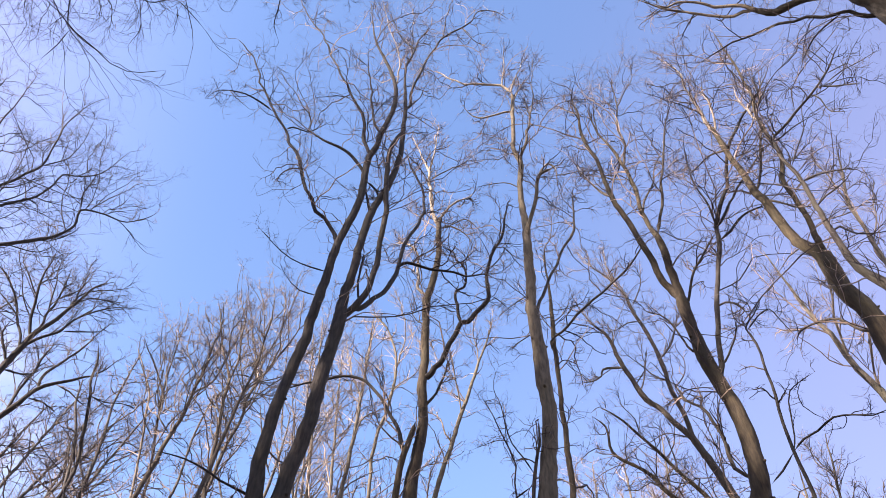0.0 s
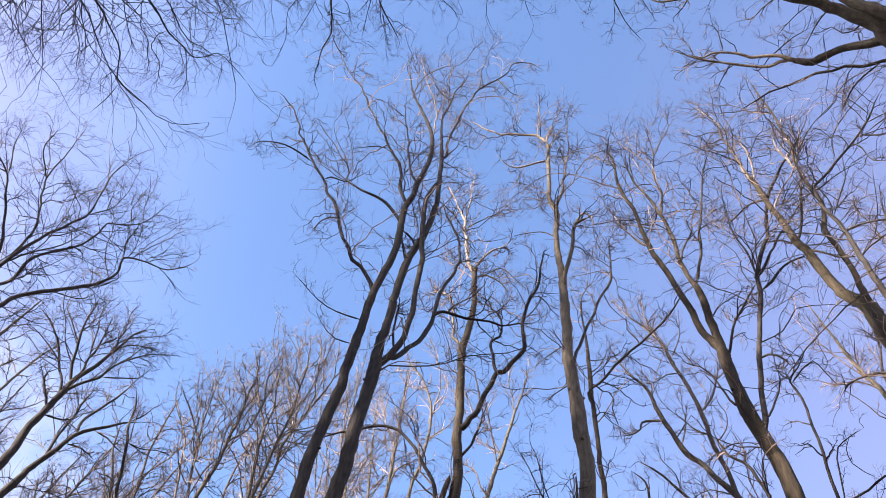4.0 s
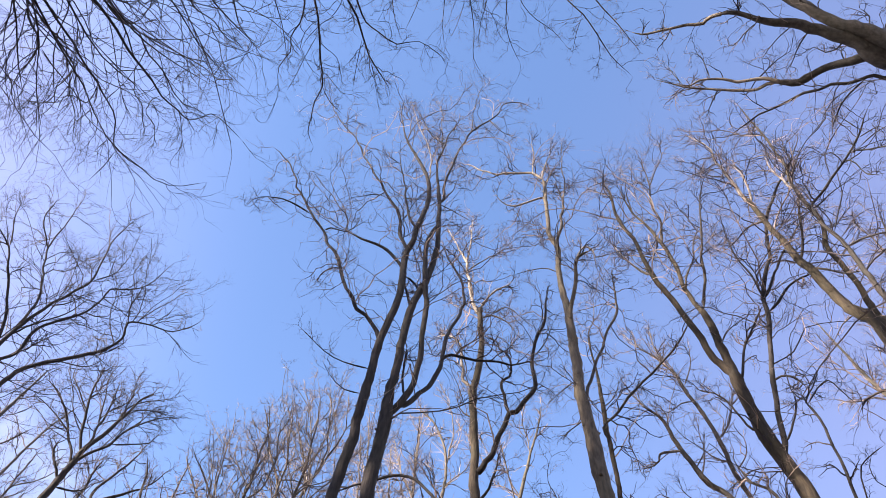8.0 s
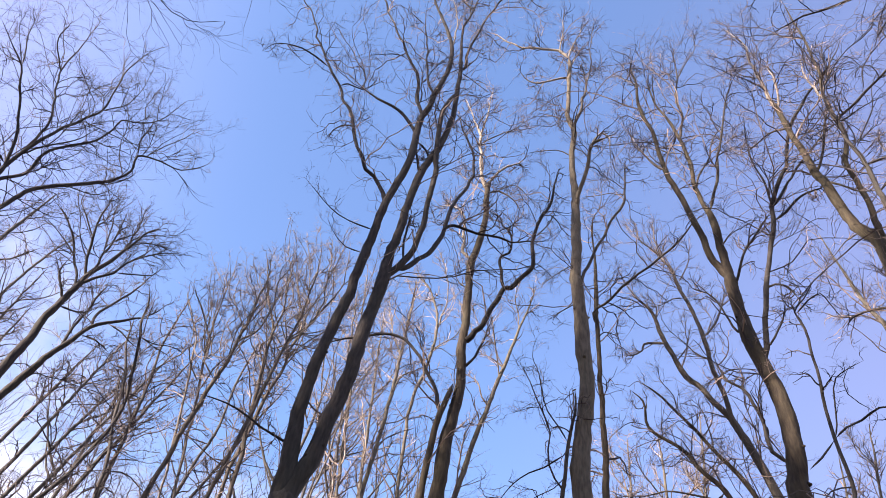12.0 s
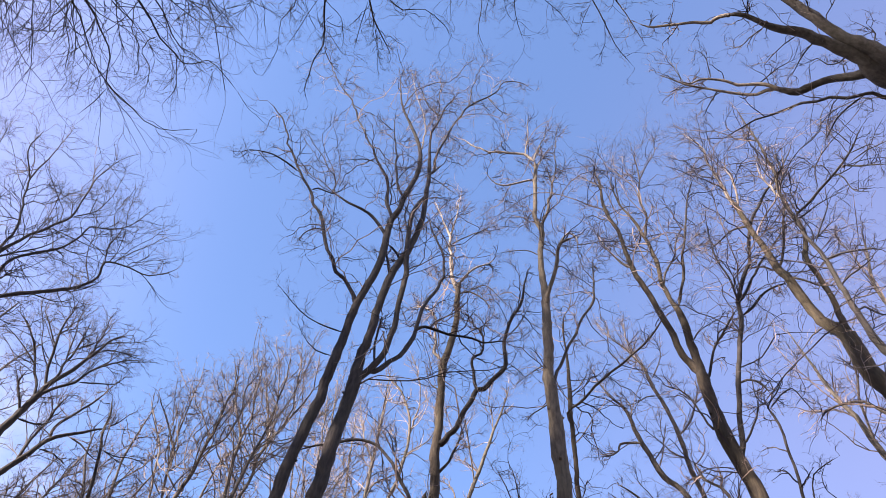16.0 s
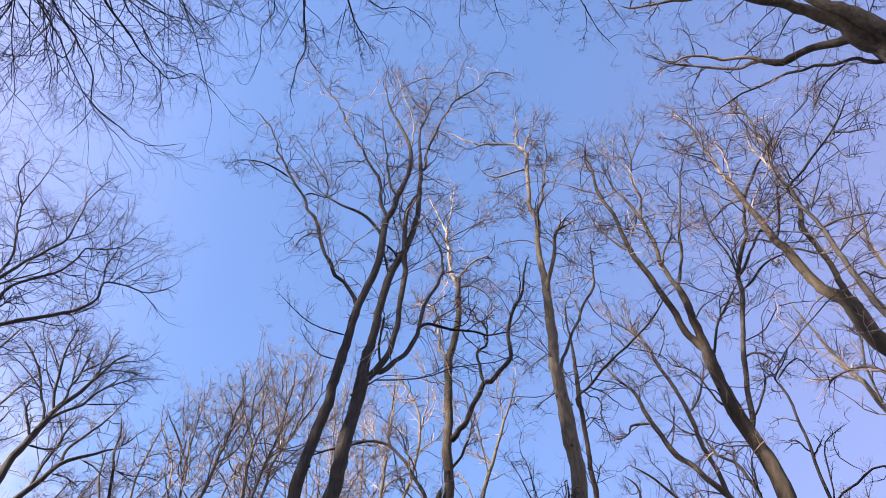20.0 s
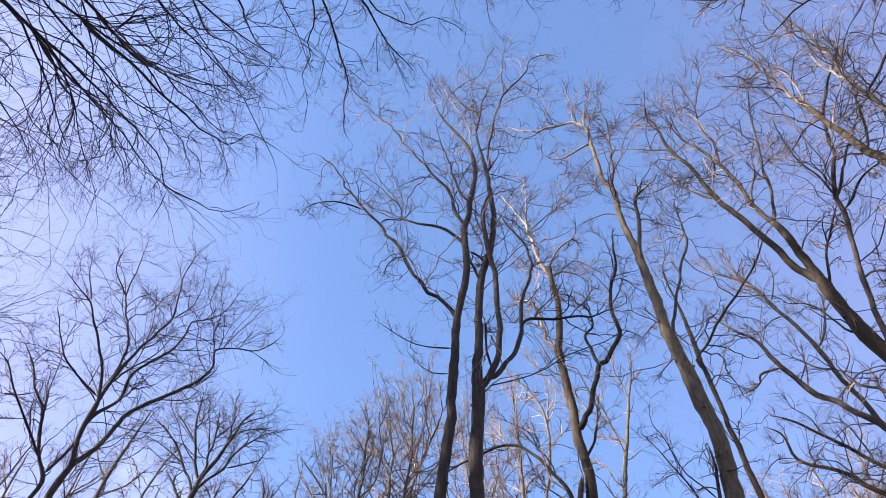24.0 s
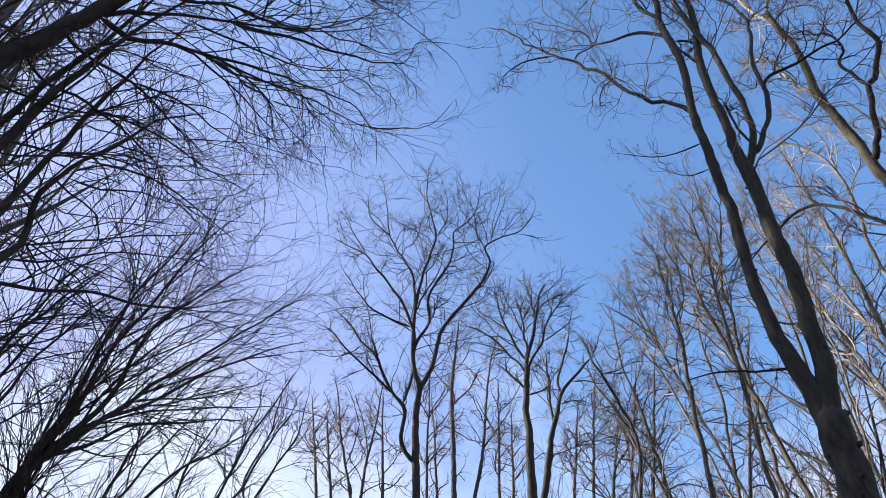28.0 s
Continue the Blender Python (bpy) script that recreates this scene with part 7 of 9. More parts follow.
tree.limb("limb", [(0.04, 0.16, 15.13, 0.022), (-0.39, -0.09, 15.49, 0.015), (-0.73, -0.30, 15.74, 0.010), (-1.00, -0.46, 15.84, 0.007)])
tree.limb("limb", [(0.36, 0.29, 13.59, 0.028), (0.73, 0.69, 13.86, 0.015), (0.87, 0.88, 14.27, 0.006)])
tree.limb("limb", [(0.82, 0.67, 16.51, 0.019), (1.17, 0.80, 16.64, 0.015), (1.55, 0.96, 16.70, 0.010), (1.88, 1.11, 16.49, 0.007)])
tree.limb("limb", [(1.07, 0.49, 15.48, 0.019), (1.30, 0.60, 16.07, 0.013), (1.44, 0.65, 16.58, 0.009), (1.69, 0.81, 16.89, 0.007)])
tree.finish()

tree = Tree("birch_tree", (-11.34, 11.48), "slender bare tree with paired upright stems", DARK, SPREAD, 0.95)
tree.limb("trunk", [(0.00, 0.00, 0.00, 0.112), (0.02, 0.01, 0.50, 0.095), (0.38, 0.29, 5.00, 0.089), (1.05, 0.80, 9.38, 0.085), (1.66, 1.26, 12.51, 0.083), (1.80, 1.37, 13.26, 0.067), (1.90, 1.44, 13.60, 0.061), (1.99, 1.51, 13.98, 0.054), (2.08, 1.58, 14.31, 0.048), (2.28, 1.74, 14.68, 0.041), (2.53, 1.92, 14.99, 0.034), (2.74, 2.08, 15.29, 0.023), (3.02, 2.30, 15.56, 0.008)])
tree.limb("limb", [(2.08, 1.58, 14.31, 0.037), (2.00, 1.67, 14.99, 0.034), (2.07, 1.83, 15.47, 0.031), (2.19, 2.06, 16.10, 0.028), (2.21, 2.19, 16.67, 0.019), (2.28, 2.39, 17.41, 0.007)])
tree.limb("limb", [(1.84, 1.40, 13.39, 0.039), (1.75, 1.47, 14.08, 0.033), (1.72, 1.57, 14.73, 0.031), (1.69, 1.69, 15.53, 0.027), (1.68, 1.79, 16.13, 0.009)])
tree.limb("stem", [(1.45, 1.10, 0.00, 0.052), (1.45, 1.10, 0.50, 0.046), (2.07, 1.58, 6.76, 0.042), (3.23, 2.45, 13.53, 0.040), (3.10, 2.31, 14.17, 0.037), (2.99, 2.18, 14.75, 0.034), (2.87, 2.05, 15.33, 0.031), (2.82, 1.97, 15.86, 0.023), (2.68, 1.83, 16.28, 0.008)])
tree.limb("limb", [(2.28, 1.74, 14.68, 0.026), (2.64, 1.89, 14.59, 0.020), (3.05, 2.06, 14.32, 0.011), (3.30, 2.16, 14.31, 0.006)])
tree.limb("limb", [(2.99, 2.18, 14.75, 0.019), (3.41, 2.41, 14.76, 0.014), (3.80, 2.61, 14.88, 0.009), (4.16, 2.80, 14.76, 0.007)])
tree.limb("limb", [(2.87, 2.05, 15.33, 0.019), (3.07, 2.12, 15.59, 0.014), (3.23, 2.15, 15.92, 0.009), (3.41, 2.20, 16.19, 0.007)])
tree.limb("limb", [(1.99, 1.51, 13.98, 0.029), (2.25, 1.84, 14.14, 0.019), (2.53, 2.18, 14.08, 0.008)])
tree.finish()

tree = Tree("birch_tree", (-15.11, 14.53), "thin bare tree standing among others", GREY, FINE, 1.72)
tree.limb("trunk", [(0.00, 0.00, 0.00, 0.120), (0.01, -0.00, 0.50, 0.101), (0.18, -0.04, 8.05, 0.091), (0.33, -0.05, 14.14, 0.083), (0.38, -0.05, 16.42, 0.079), (0.40, -0.06, 18.24, 0.065), (0.49, 0.01, 19.73, 0.052), (0.59, 0.11, 20.80, 0.038), (0.69, 0.19, 21.93, 0.024)])
tree.limb("limb", [(0.40, -0.07, 18.07, 0.028), (0.41, -0.04, 18.24, 0.028), (-0.28, -0.09, 19.65, 0.023), (-0.91, -0.08, 21.16, 0.012)])
tree.limb("limb", [(0.39, -0.06, 17.58, 0.027), (0.40, -0.06, 17.76, 0.027), (1.23, 0.04, 18.27, 0.022), (1.86, -0.01, 18.82, 0.011)])
tree.finish()

tree = Tree("birch_tree", (-18.32, 15.59), "thin bare tree standing among others", GREY, FINE, 1.97)
tree.limb("trunk", [(0.00, 0.00, 0.00, 0.099), (0.06, 0.04, 0.50, 0.083), (0.67, 0.40, 9.08, 0.075), (1.87, 1.40, 15.91, 0.068), (2.22, 1.70, 18.01, 0.062), (2.37, 1.82, 19.49, 0.048), (2.56, 1.98, 21.67, 0.042), (2.80, 2.19, 23.14, 0.026), (3.02, 2.39, 24.08, 0.018)])
tree.limb("limb", [(2.23, 1.71, 18.10, 0.030), (2.26, 1.74, 18.25, 0.030), (3.15, 1.70, 18.73, 0.024), (3.82, 1.65, 19.08, 0.012)])
tree.finish()

tree = Tree("birch_tree", (-16.62, 14.51), "thin bare tree standing among others", GREY, FINE, 1.80)
tree.limb("trunk", [(0.00, 0.00, 0.00, 0.079), (-0.02, -0.05, 0.50, 0.067), (-0.17, -0.55, 8.38, 0.060), (-0.87, -1.75, 14.72, 0.055), (-1.05, -2.03, 16.21, 0.042), (-1.21, -2.29, 17.72, 0.036), (-1.28, -2.41, 18.91, 0.022), (-1.40, -2.61, 19.78, 0.015)])
tree.limb("limb", [(-0.91, -1.82, 15.04, 0.027), (-0.91, -1.82, 15.20, 0.027), (-2.23, -2.17, 17.20, 0.023), (-3.19, -2.32, 19.09, 0.012)])
tree.finish()

tree = Tree("birch_tree", (-19.04, 12.86), "thin bare tree standing among others", GREY, FINE, 1.88)
tree.limb("trunk", [(0.00, 0.00, 0.00, 0.083), (0.03, 0.02, 0.50, 0.070), (0.37, 0.20, 8.75, 0.063), (0.87, 0.64, 15.32, 0.057), (1.01, 0.78, 17.35, 0.045), (1.16, 0.95, 18.79, 0.031), (1.22, 1.02, 20.06, 0.024), (1.31, 1.12, 20.89, 0.016)])
tree.limb("limb", [(1.00, 0.77, 17.21, 0.023), (0.99, 0.76, 17.35, 0.023), (1.38, 0.17, 18.26, 0.017), (1.64, -0.48, 19.00, 0.012)])
tree.finish()

tree = Tree("birch_tree", (-4.97, 14.23), "slim pale-barked bare tree with short upturned branches", TANNED, DOME, 1.0)
tree.limb("trunk", [(0.00, 0.00, 0.00, 0.043), (-0.01, -0.01, 0.50, 0.037), (-0.31, -0.15, 5.35, 0.034), (-0.86, -0.40, 10.03, 0.033), (-1.36, -0.63, 13.37, 0.032), (-1.46, -0.68, 13.94, 0.030), (-1.57, -0.73, 14.61, 0.028), (-1.77, -0.82, 15.10, 0.023), (-2.08, -0.97, 15.63, 0.018), (-2.48, -1.15, 16.29, 0.009)])
tree.limb("stem", [(-1.49, -0.69, 14.11, 0.028), (-1.53, -0.71, 14.36, 0.027), (-1.57, -0.73, 14.61, 0.025), (-1.63, -0.79, 15.21, 0.023), (-1.68, -0.85, 15.84, 0.020), (-1.71, -0.90, 16.43, 0.018), (-1.71, -0.93, 17.01, 0.013), (-1.81, -1.02, 17.82, 0.007)])
tree.limb("limb", [(-1.68, -0.85, 15.84, 0.015), (-1.42, -0.78, 15.99, 0.012), (-1.24, -0.76, 16.32, 0.008), (-1.21, -0.83, 16.77, 0.005)])
tree.limb("limb", [(-1.71, -0.90, 16.43, 0.012), (-2.00, -0.99, 16.79, 0.009), (-2.28, -1.07, 17.24, 0.006), (-2.51, -1.14, 17.66, 0.005)])
tree.dome(10, (-1.97, -0.76, 15.89), (1.06, 1.06, 1.67))
tree.finish()

tree = Tree("birch_tree", (-5.83, 16.07), "thin pale-barked bare tree of the thicket", TANNED, DOME, 1.1)
tree.limb("trunk", [(0.00, 0.00, 0.00, 0.041), (-0.02, -0.01, 0.50, 0.035), (-0.37, -0.18, 5.93, 0.032), (-1.02, -0.50, 11.11, 0.031), (-1.61, -0.79, 14.82, 0.030), (-1.73, -0.85, 15.45, 0.028), (-1.86, -0.91, 16.20, 0.025), (-2.11, -1.03, 16.81, 0.023), (-2.42, -1.18, 17.33, 0.017), (-2.69, -1.31, 17.91, 0.007)])
tree.limb("limb", [(-2.11, -1.03, 16.81, 0.013), (-1.93, -1.01, 17.13, 0.010), (-1.80, -1.07, 17.74, 0.006)])
tree.finish()

tree = Tree("hornbeam_tree", (-5.93, 11.59), "bare upright tree with tan sunlit upper branches", TANNED, DOME, 0.85)
tree.limb("trunk", [(0.00, 0.00, 0.00, 0.062), (0.01, 0.00, 0.50, 0.053), (0.15, 0.06, 4.75, 0.049), (0.40, 0.18, 8.91, 0.048), (0.63, 0.28, 11.88, 0.046), (0.70, 0.31, 12.45, 0.040), (0.74, 0.33, 13.10, 0.036), (0.77, 0.34, 13.64, 0.032), (0.79, 0.35, 14.26, 0.028), (0.76, 0.34, 14.96, 0.021), (0.81, 0.36, 15.38, 0.017), (0.62, 0.28, 16.35, 0.009)])
tree.limb("stem", [(0.72, 0.32, 12.78, 0.028), (0.73, 0.33, 13.02, 0.026), (0.75, 0.33, 13.23, 0.025), (0.94, 0.41, 13.51, 0.022), (1.11, 0.45, 14.17, 0.020), (1.14, 0.45, 14.65, 0.019), (1.04, 0.38, 15.41, 0.016), (1.17, 0.41, 16.02, 0.011), (1.11, 0.37, 16.72, 0.006)])
tree.limb("limb", [(0.77, 0.34, 13.64, 0.018), (0.48, 0.31, 14.07, 0.014), (0.23, 0.32, 14.70, 0.010), (0.12, 0.41, 15.58, 0.005)])
tree.limb("limb", [(0.76, 0.34, 14.96, 0.013), (0.44, 0.32, 15.58, 0.008), (0.20, 0.33, 16.21, 0.005)])
tree.limb("limb", [(1.04, 0.38, 15.41, 0.011), (1.11, 0.24, 15.91, 0.008), (1.31, 0.10, 16.61, 0.005)])
tree.dome(11, (0.51, 0.24, 14.44), (1.07, 1.07, 1.49))
tree.finish()

tree = Tree("hornbeam_tree", (-4.00, 13.44), "bare upright tree with tan sunlit upper branches", TANNED, DOME, 1.0)
tree.limb("trunk", [(0.00, 0.00, 0.00, 0.061), (-0.01, -0.00, 0.50, 0.052), (-0.19, -0.07, 5.21, 0.049), (-0.51, -0.19, 9.76, 0.047), (-0.81, -0.30, 13.02, 0.045), (-0.87, -0.32, 13.59, 0.041), (-0.94, -0.34, 14.27, 0.037), (-0.99, -0.36, 14.89, 0.032), (-1.28, -0.47, 15.66, 0.025), (-1.54, -0.56, 16.54, 0.020), (-1.86, -0.68, 17.47, 0.009)])
tree.limb("stem", [(-0.92, -0.34, 14.10, 0.031), (-0.94, -0.34, 14.34, 0.029), (-0.96, -0.35, 14.58, 0.027), (-0.89, -0.42, 15.43, 0.022), (-0.95, -0.51, 16.11, 0.020), (-0.98, -0.59, 16.78, 0.018), (-1.07, -0.69, 17.47, 0.006)])
tree.limb("limb", [(-1.02, -0.37, 14.98, 0.019), (-0.70, -0.19, 15.24, 0.016), (-0.30, 0.02, 15.18, 0.012), (0.09, 0.23, 15.18, 0.009)])
tree.limb("limb", [(-1.28, -0.47, 15.66, 0.014), (-1.71, -0.49, 16.38, 0.009), (-2.00, -0.47, 17.16, 0.005)])
tree.limb("limb", [(-0.95, -0.51, 16.11, 0.014), (-0.83, -0.24, 17.13, 0.010), (-0.89, -0.01, 18.36, 0.005)])
tree.dome(10, (-1.14, -0.37, 16.02), (1.32, 1.32, 1.70))
tree.finish()

tree = Tree("hornbeam_tree", (-4.65, 11.19), "bare upright tree leaning beside a forked maple", TANNED, DOME, 0.9)
tree.limb("trunk", [(0.00, 0.00, 0.00, 0.053), (0.01, 0.00, 0.50, 0.045), (0.13, 0.05, 4.57, 0.042), (0.36, 0.13, 8.57, 0.040), (0.57, 0.20, 11.43, 0.039), (0.63, 0.23, 12.03, 0.033), (0.69, 0.25, 12.85, 0.028), (0.77, 0.27, 13.52, 0.026), (0.78, 0.28, 14.34, 0.020), (0.78, 0.28, 15.08, 0.018), (0.70, 0.25, 16.02, 0.008)])
tree.limb("limb", [(0.77, 0.27, 13.52, 0.017), (0.94, 0.18, 13.98, 0.012), (1.19, 0.15, 14.31, 0.009), (1.45, 0.14, 14.54, 0.005)])
tree.limb("limb", [(0.78, 0.28, 14.34, 0.013), (0.57, 0.12, 14.63, 0.008), (0.39, -0.02, 14.93, 0.005)])
tree.limb("limb", [(0.78, 0.28, 15.08, 0.013), (1.01, 0.18, 15.59, 0.008), (1.08, 0.02, 16.13, 0.005)])
tree.dome(10, (1.29, 0.52, 14.55), (1.23, 1.23, 1.45))
tree.finish()

tree = Tree("birch_tree", (-9.09, 17.76), "thin bare tree standing among others", GREY, FINE, 1.64)
tree.limb("trunk", [(0.00, 0.00, 0.00, 0.091), (-0.00, -0.02, 0.50, 0.077), (-0.03, -0.18, 7.24, 0.069), (-0.20, -0.47, 12.80, 0.063), (-0.25, -0.54, 14.10, 0.057), (-0.29, -0.58, 15.25, 0.052), (-0.35, -0.64, 16.50, 0.040), (-0.48, -0.73, 17.42, 0.034), (-0.47, -0.76, 18.85, 0.028), (-0.42, -0.75, 20.11, 0.015)])
tree.limb("limb", [(-0.27, -0.55, 14.52, 0.025), (-0.28, -0.55, 14.66, 0.025), (-1.13, -0.28, 16.28, 0.021), (-1.89, 0.02, 18.02, 0.017)])
tree.limb("limb", [(-0.34, -0.63, 16.34, 0.021), (-0.35, -0.64, 16.50, 0.021), (-0.21, 0.03, 18.16, 0.022), (-0.03, 0.63, 19.68, 0.017)])
tree.finish()

tree = Tree("birch_tree", (-8.40, 17.01), "thin bare tree standing among others", GREY, FINE, 1.56)
tree.limb("trunk", [(0.00, 0.00, 0.00, 0.076), (0.04, 0.00, 0.50, 0.064), (0.33, 0.00, 6.73, 0.058), (0.99, 0.11, 11.88, 0.053), (1.14, 0.15, 13.03, 0.047), (1.28, 0.19, 14.03, 0.042), (1.44, 0.23, 15.09, 0.037), (1.43, 0.19, 16.74, 0.032), (1.58, 0.23, 18.53, 0.020)])
tree.limb("limb", [(1.16, 0.15, 13.20, 0.019), (1.16, 0.15, 13.36, 0.019), (0.69, 0.14, 14.33, 0.014), (0.25, 0.14, 15.35, 0.010)])
tree.finish()

tree = Tree("birch_tree", (-8.03, 17.20), "thin leaning bare tree in the thicket", GREY, FINE, 1.56)
tree.limb("trunk", [(0.00, 0.00, 0.00, 0.077), (-0.02, -0.03, 0.50, 0.064), (-0.22, -0.28, 6.84, 0.058), (-0.83, -0.79, 12.08, 0.053), (-0.92, -0.86, 12.82, 0.047), (-1.25, -1.07, 14.11, 0.042), (-1.45, -1.21, 15.30, 0.038), (-1.84, -1.45, 16.45, 0.032), (-2.00, -1.55, 17.37, 0.020)])
tree.limb("limb", [(-1.32, -1.12, 14.52, 0.020), (-1.41, -1.18, 14.71, 0.020), (-1.66, -0.80, 16.70, 0.020), (-1.47, -0.30, 18.26, 0.011)])
tree.finish()

tree = Tree("hornbeam_tree", (-5.53, 13.85), "bare many-stemmed tree with a dome of tan sunlit twigs", TANNED, DOME, 0.95)
tree.limb("trunk", [(0.00, 0.00, 0.00, 0.058), (0.01, 0.00, 0.50, 0.049), (0.15, 0.05, 5.50, 0.046), (0.42, 0.14, 10.32, 0.044), (0.66, 0.23, 13.76, 0.043), (0.76, 0.26, 14.51, 0.036), (0.79, 0.27, 15.35, 0.031), (0.92, 0.32, 16.02, 0.029), (1.15, 0.40, 16.85, 0.027), (1.37, 0.47, 17.62, 0.022), (1.50, 0.52, 18.23, 0.018), (1.47, 0.51, 19.21, 0.012), (1.39, 0.48, 20.05, 0.007)])
tree.limb("stem", [(0.82, 0.28, 15.52, 0.027), (0.87, 0.30, 15.77, 0.025), (0.92, 0.32, 16.02, 0.023), (0.85, 0.20, 16.80, 0.021), (0.74, 0.06, 17.63, 0.019), (0.53, -0.11, 18.49, 0.013), (0.25, -0.31, 19.39, 0.007)])
tree.limb("stem", [(0.78, 0.27, 15.24, 0.027), (0.82, 0.28, 15.52, 0.025), (0.87, 0.30, 15.77, 0.023), (0.74, 0.20, 16.47, 0.021), (0.49, 0.04, 17.37, 0.018), (0.10, -0.16, 18.17, 0.012), (-0.24, -0.33, 18.70, 0.007)])
tree.limb("stem", [(1.01, 0.35, 16.33, 0.027), (1.06, 0.37, 16.54, 0.026), (1.15, 0.40, 16.85, 0.024), (1.15, 0.30, 17.80, 0.022), (1.06, 0.18, 18.74, 0.019), (0.90, 0.01, 19.84, 0.007)])
tree.limb("limb", [(1.37, 0.47, 17.62, 0.019), (1.25, 0.28, 18.50, 0.013), (1.28, 0.15, 19.36, 0.007)])
tree.limb("limb", [(0.74, 0.06, 17.63, 0.013), (0.84, -0.03, 18.35, 0.010), (0.74, -0.21, 19.14, 0.007), (0.57, -0.37, 19.67, 0.006)])
tree.limb("limb", [(0.49, 0.04, 17.37, 0.013), (0.09, 0.02, 17.79, 0.010), (-0.36, 0.00, 18.36, 0.007), (-0.69, 0.02, 19.01, 0.006)])
tree.limb("limb", [(0.53, -0.11, 18.49, 0.013), (0.21, -0.41, 18.86, 0.007), (0.04, -0.55, 18.98, 0.006)])
tree.limb("limb", [(1.50, 0.52, 18.23, 0.016), (1.77, 0.43, 18.69, 0.012), (1.87, 0.25, 19.24, 0.008), (1.77, 0.03, 19.74, 0.006)])
tree.limb("stem", [(1.05, 0.36, 0.00, 0.029), (1.05, 0.36, 0.50, 0.026), (1.50, 0.52, 7.16, 0.024), (2.34, 0.81, 14.31, 0.022), (2.21, 0.68, 15.53, 0.023), (2.13, 0.60, 16.50, 0.021), (2.06, 0.52, 17.42, 0.019), (1.98, 0.45, 18.16, 0.013)])
tree.dome(46, (1.21, 0.47, 17.36), (2.72, 2.72, 2.46))
tree.finish()

tree = Tree("birch_tree", (-3.05, 16.63), "pale sunlit slender bare tree", MOSS, PLUME, 1.39)
tree.limb("trunk", [(0.00, 0.00, 0.00, 0.083), (0.02, -0.02, 0.50, 0.070), (0.21, -0.15, 7.84, 0.063), (0.64, -0.31, 13.93, 0.057), (0.76, -0.33, 15.62, 0.053), (0.81, -0.37, 17.25, 0.049), (0.84, -0.40, 18.61, 0.038), (0.86, -0.43, 20.11, 0.027), (0.85, -0.45, 21.21, 0.014)])
tree.limb("limb", [(0.77, -0.34, 15.87, 0.023), (0.79, -0.34, 16.01, 0.023), (1.06, -0.69, 16.53, 0.019), (1.67, -0.93, 16.75, 0.009)])
tree.limb("limb", [(0.80, -0.37, 17.09, 0.020), (0.81, -0.37, 17.25, 0.020), (0.36, -0.04, 18.97, 0.020), (-0.07, 0.31, 20.93, 0.011)])
tree.finish()

tree = Tree("birch_tree", (-1.65, 17.82), "pale sunlit slender bare tree", MOSS, PLUME, 1.48)
tree.limb("trunk", [(0.00, 0.00, 0.00, 0.069), (0.00, -0.02, 0.50, 0.058), (-0.04, -0.20, 8.30, 0.052), (-0.12, -0.44, 14.75, 0.047), (-0.16, -0.49, 16.74, 0.050), (0.13, -0.51, 18.29, 0.046), (0.27, -0.52, 20.02, 0.041), (0.10, -0.56, 21.06, 0.035), (-0.31, -0.62, 21.99, 0.029), (-0.79, -0.69, 22.50, 0.022)])
tree.limb("limb", [(0.26, -0.52, 19.86, 0.027), (0.27, -0.52, 20.02, 0.027), (0.48, -0.81, 21.09, 0.022), (0.32, -1.12, 22.17, 0.017), (-0.03, -1.42, 23.04, 0.012)])
tree.limb("limb", [(0.10, -0.50, 18.14, 0.020), (0.13, -0.51, 18.29, 0.020), (0.23, -0.31, 19.21, 0.021), (0.90, 0.01, 20.35, 0.016), (0.91, 0.38, 22.46, 0.012)])
tree.finish()

tree = Tree("birch_tree", (-1.67, 14.91), "pale sunlit slender bare tree leaning beside a dark trunk", MOSS, PLUME, 1.23)
tree.limb("trunk", [(0.00, 0.00, 0.00, 0.091), (0.05, -0.02, 0.50, 0.076), (0.50, -0.16, 7.13, 0.069), (1.64, -0.36, 12.66, 0.062), (1.81, -0.38, 13.51, 0.058), (2.00, -0.40, 14.27, 0.054), (2.27, -0.42, 15.35, 0.049), (2.49, -0.45, 16.24, 0.045), (2.74, -0.47, 17.31, 0.035), (2.99, -0.49, 18.23, 0.024), (3.18, -0.51, 19.23, 0.012)])
tree.limb("limb", [(2.23, -0.43, 15.20, 0.021), (2.27, -0.42, 15.35, 0.021), (2.11, -0.89, 15.99, 0.017), (1.94, -1.40, 16.68, 0.012)])
tree.limb("limb", [(2.70, -0.47, 17.14, 0.018), (2.74, -0.47, 17.31, 0.018), (2.58, -0.69, 18.22, 0.014), (2.74, -0.88, 19.01, 0.009)])
tree.finish()

tree = Tree("birch_tree", (8.81, 10.77), "pale sunlit bare tree with fine upper twigs", MOSS, PLUME, 1.15)
tree.limb("trunk", [(0.00, 0.00, 0.00, 0.131), (-0.01, -0.01, 0.50, 0.110), (-0.13, -0.08, 5.93, 0.099), (-0.28, -0.28, 10.79, 0.090), (-0.32, -0.34, 12.51, 0.071), (-0.48, -0.26, 13.38, 0.061), (-0.58, -0.24, 14.28, 0.051), (-0.68, -0.18, 14.90, 0.041), (-0.76, -0.16, 15.73, 0.032), (-0.83, -0.14, 16.63, 0.022), (-0.92, -0.12, 17.61, 0.011)])
tree.limb("limb", [(-0.45, -0.28, 13.22, 0.027), (-0.48, -0.26, 13.38, 0.027), (-0.66, -0.77, 14.19, 0.023), (-0.70, -1.22, 14.76, 0.020), (-0.83, -1.43, 15.49, 0.012)])
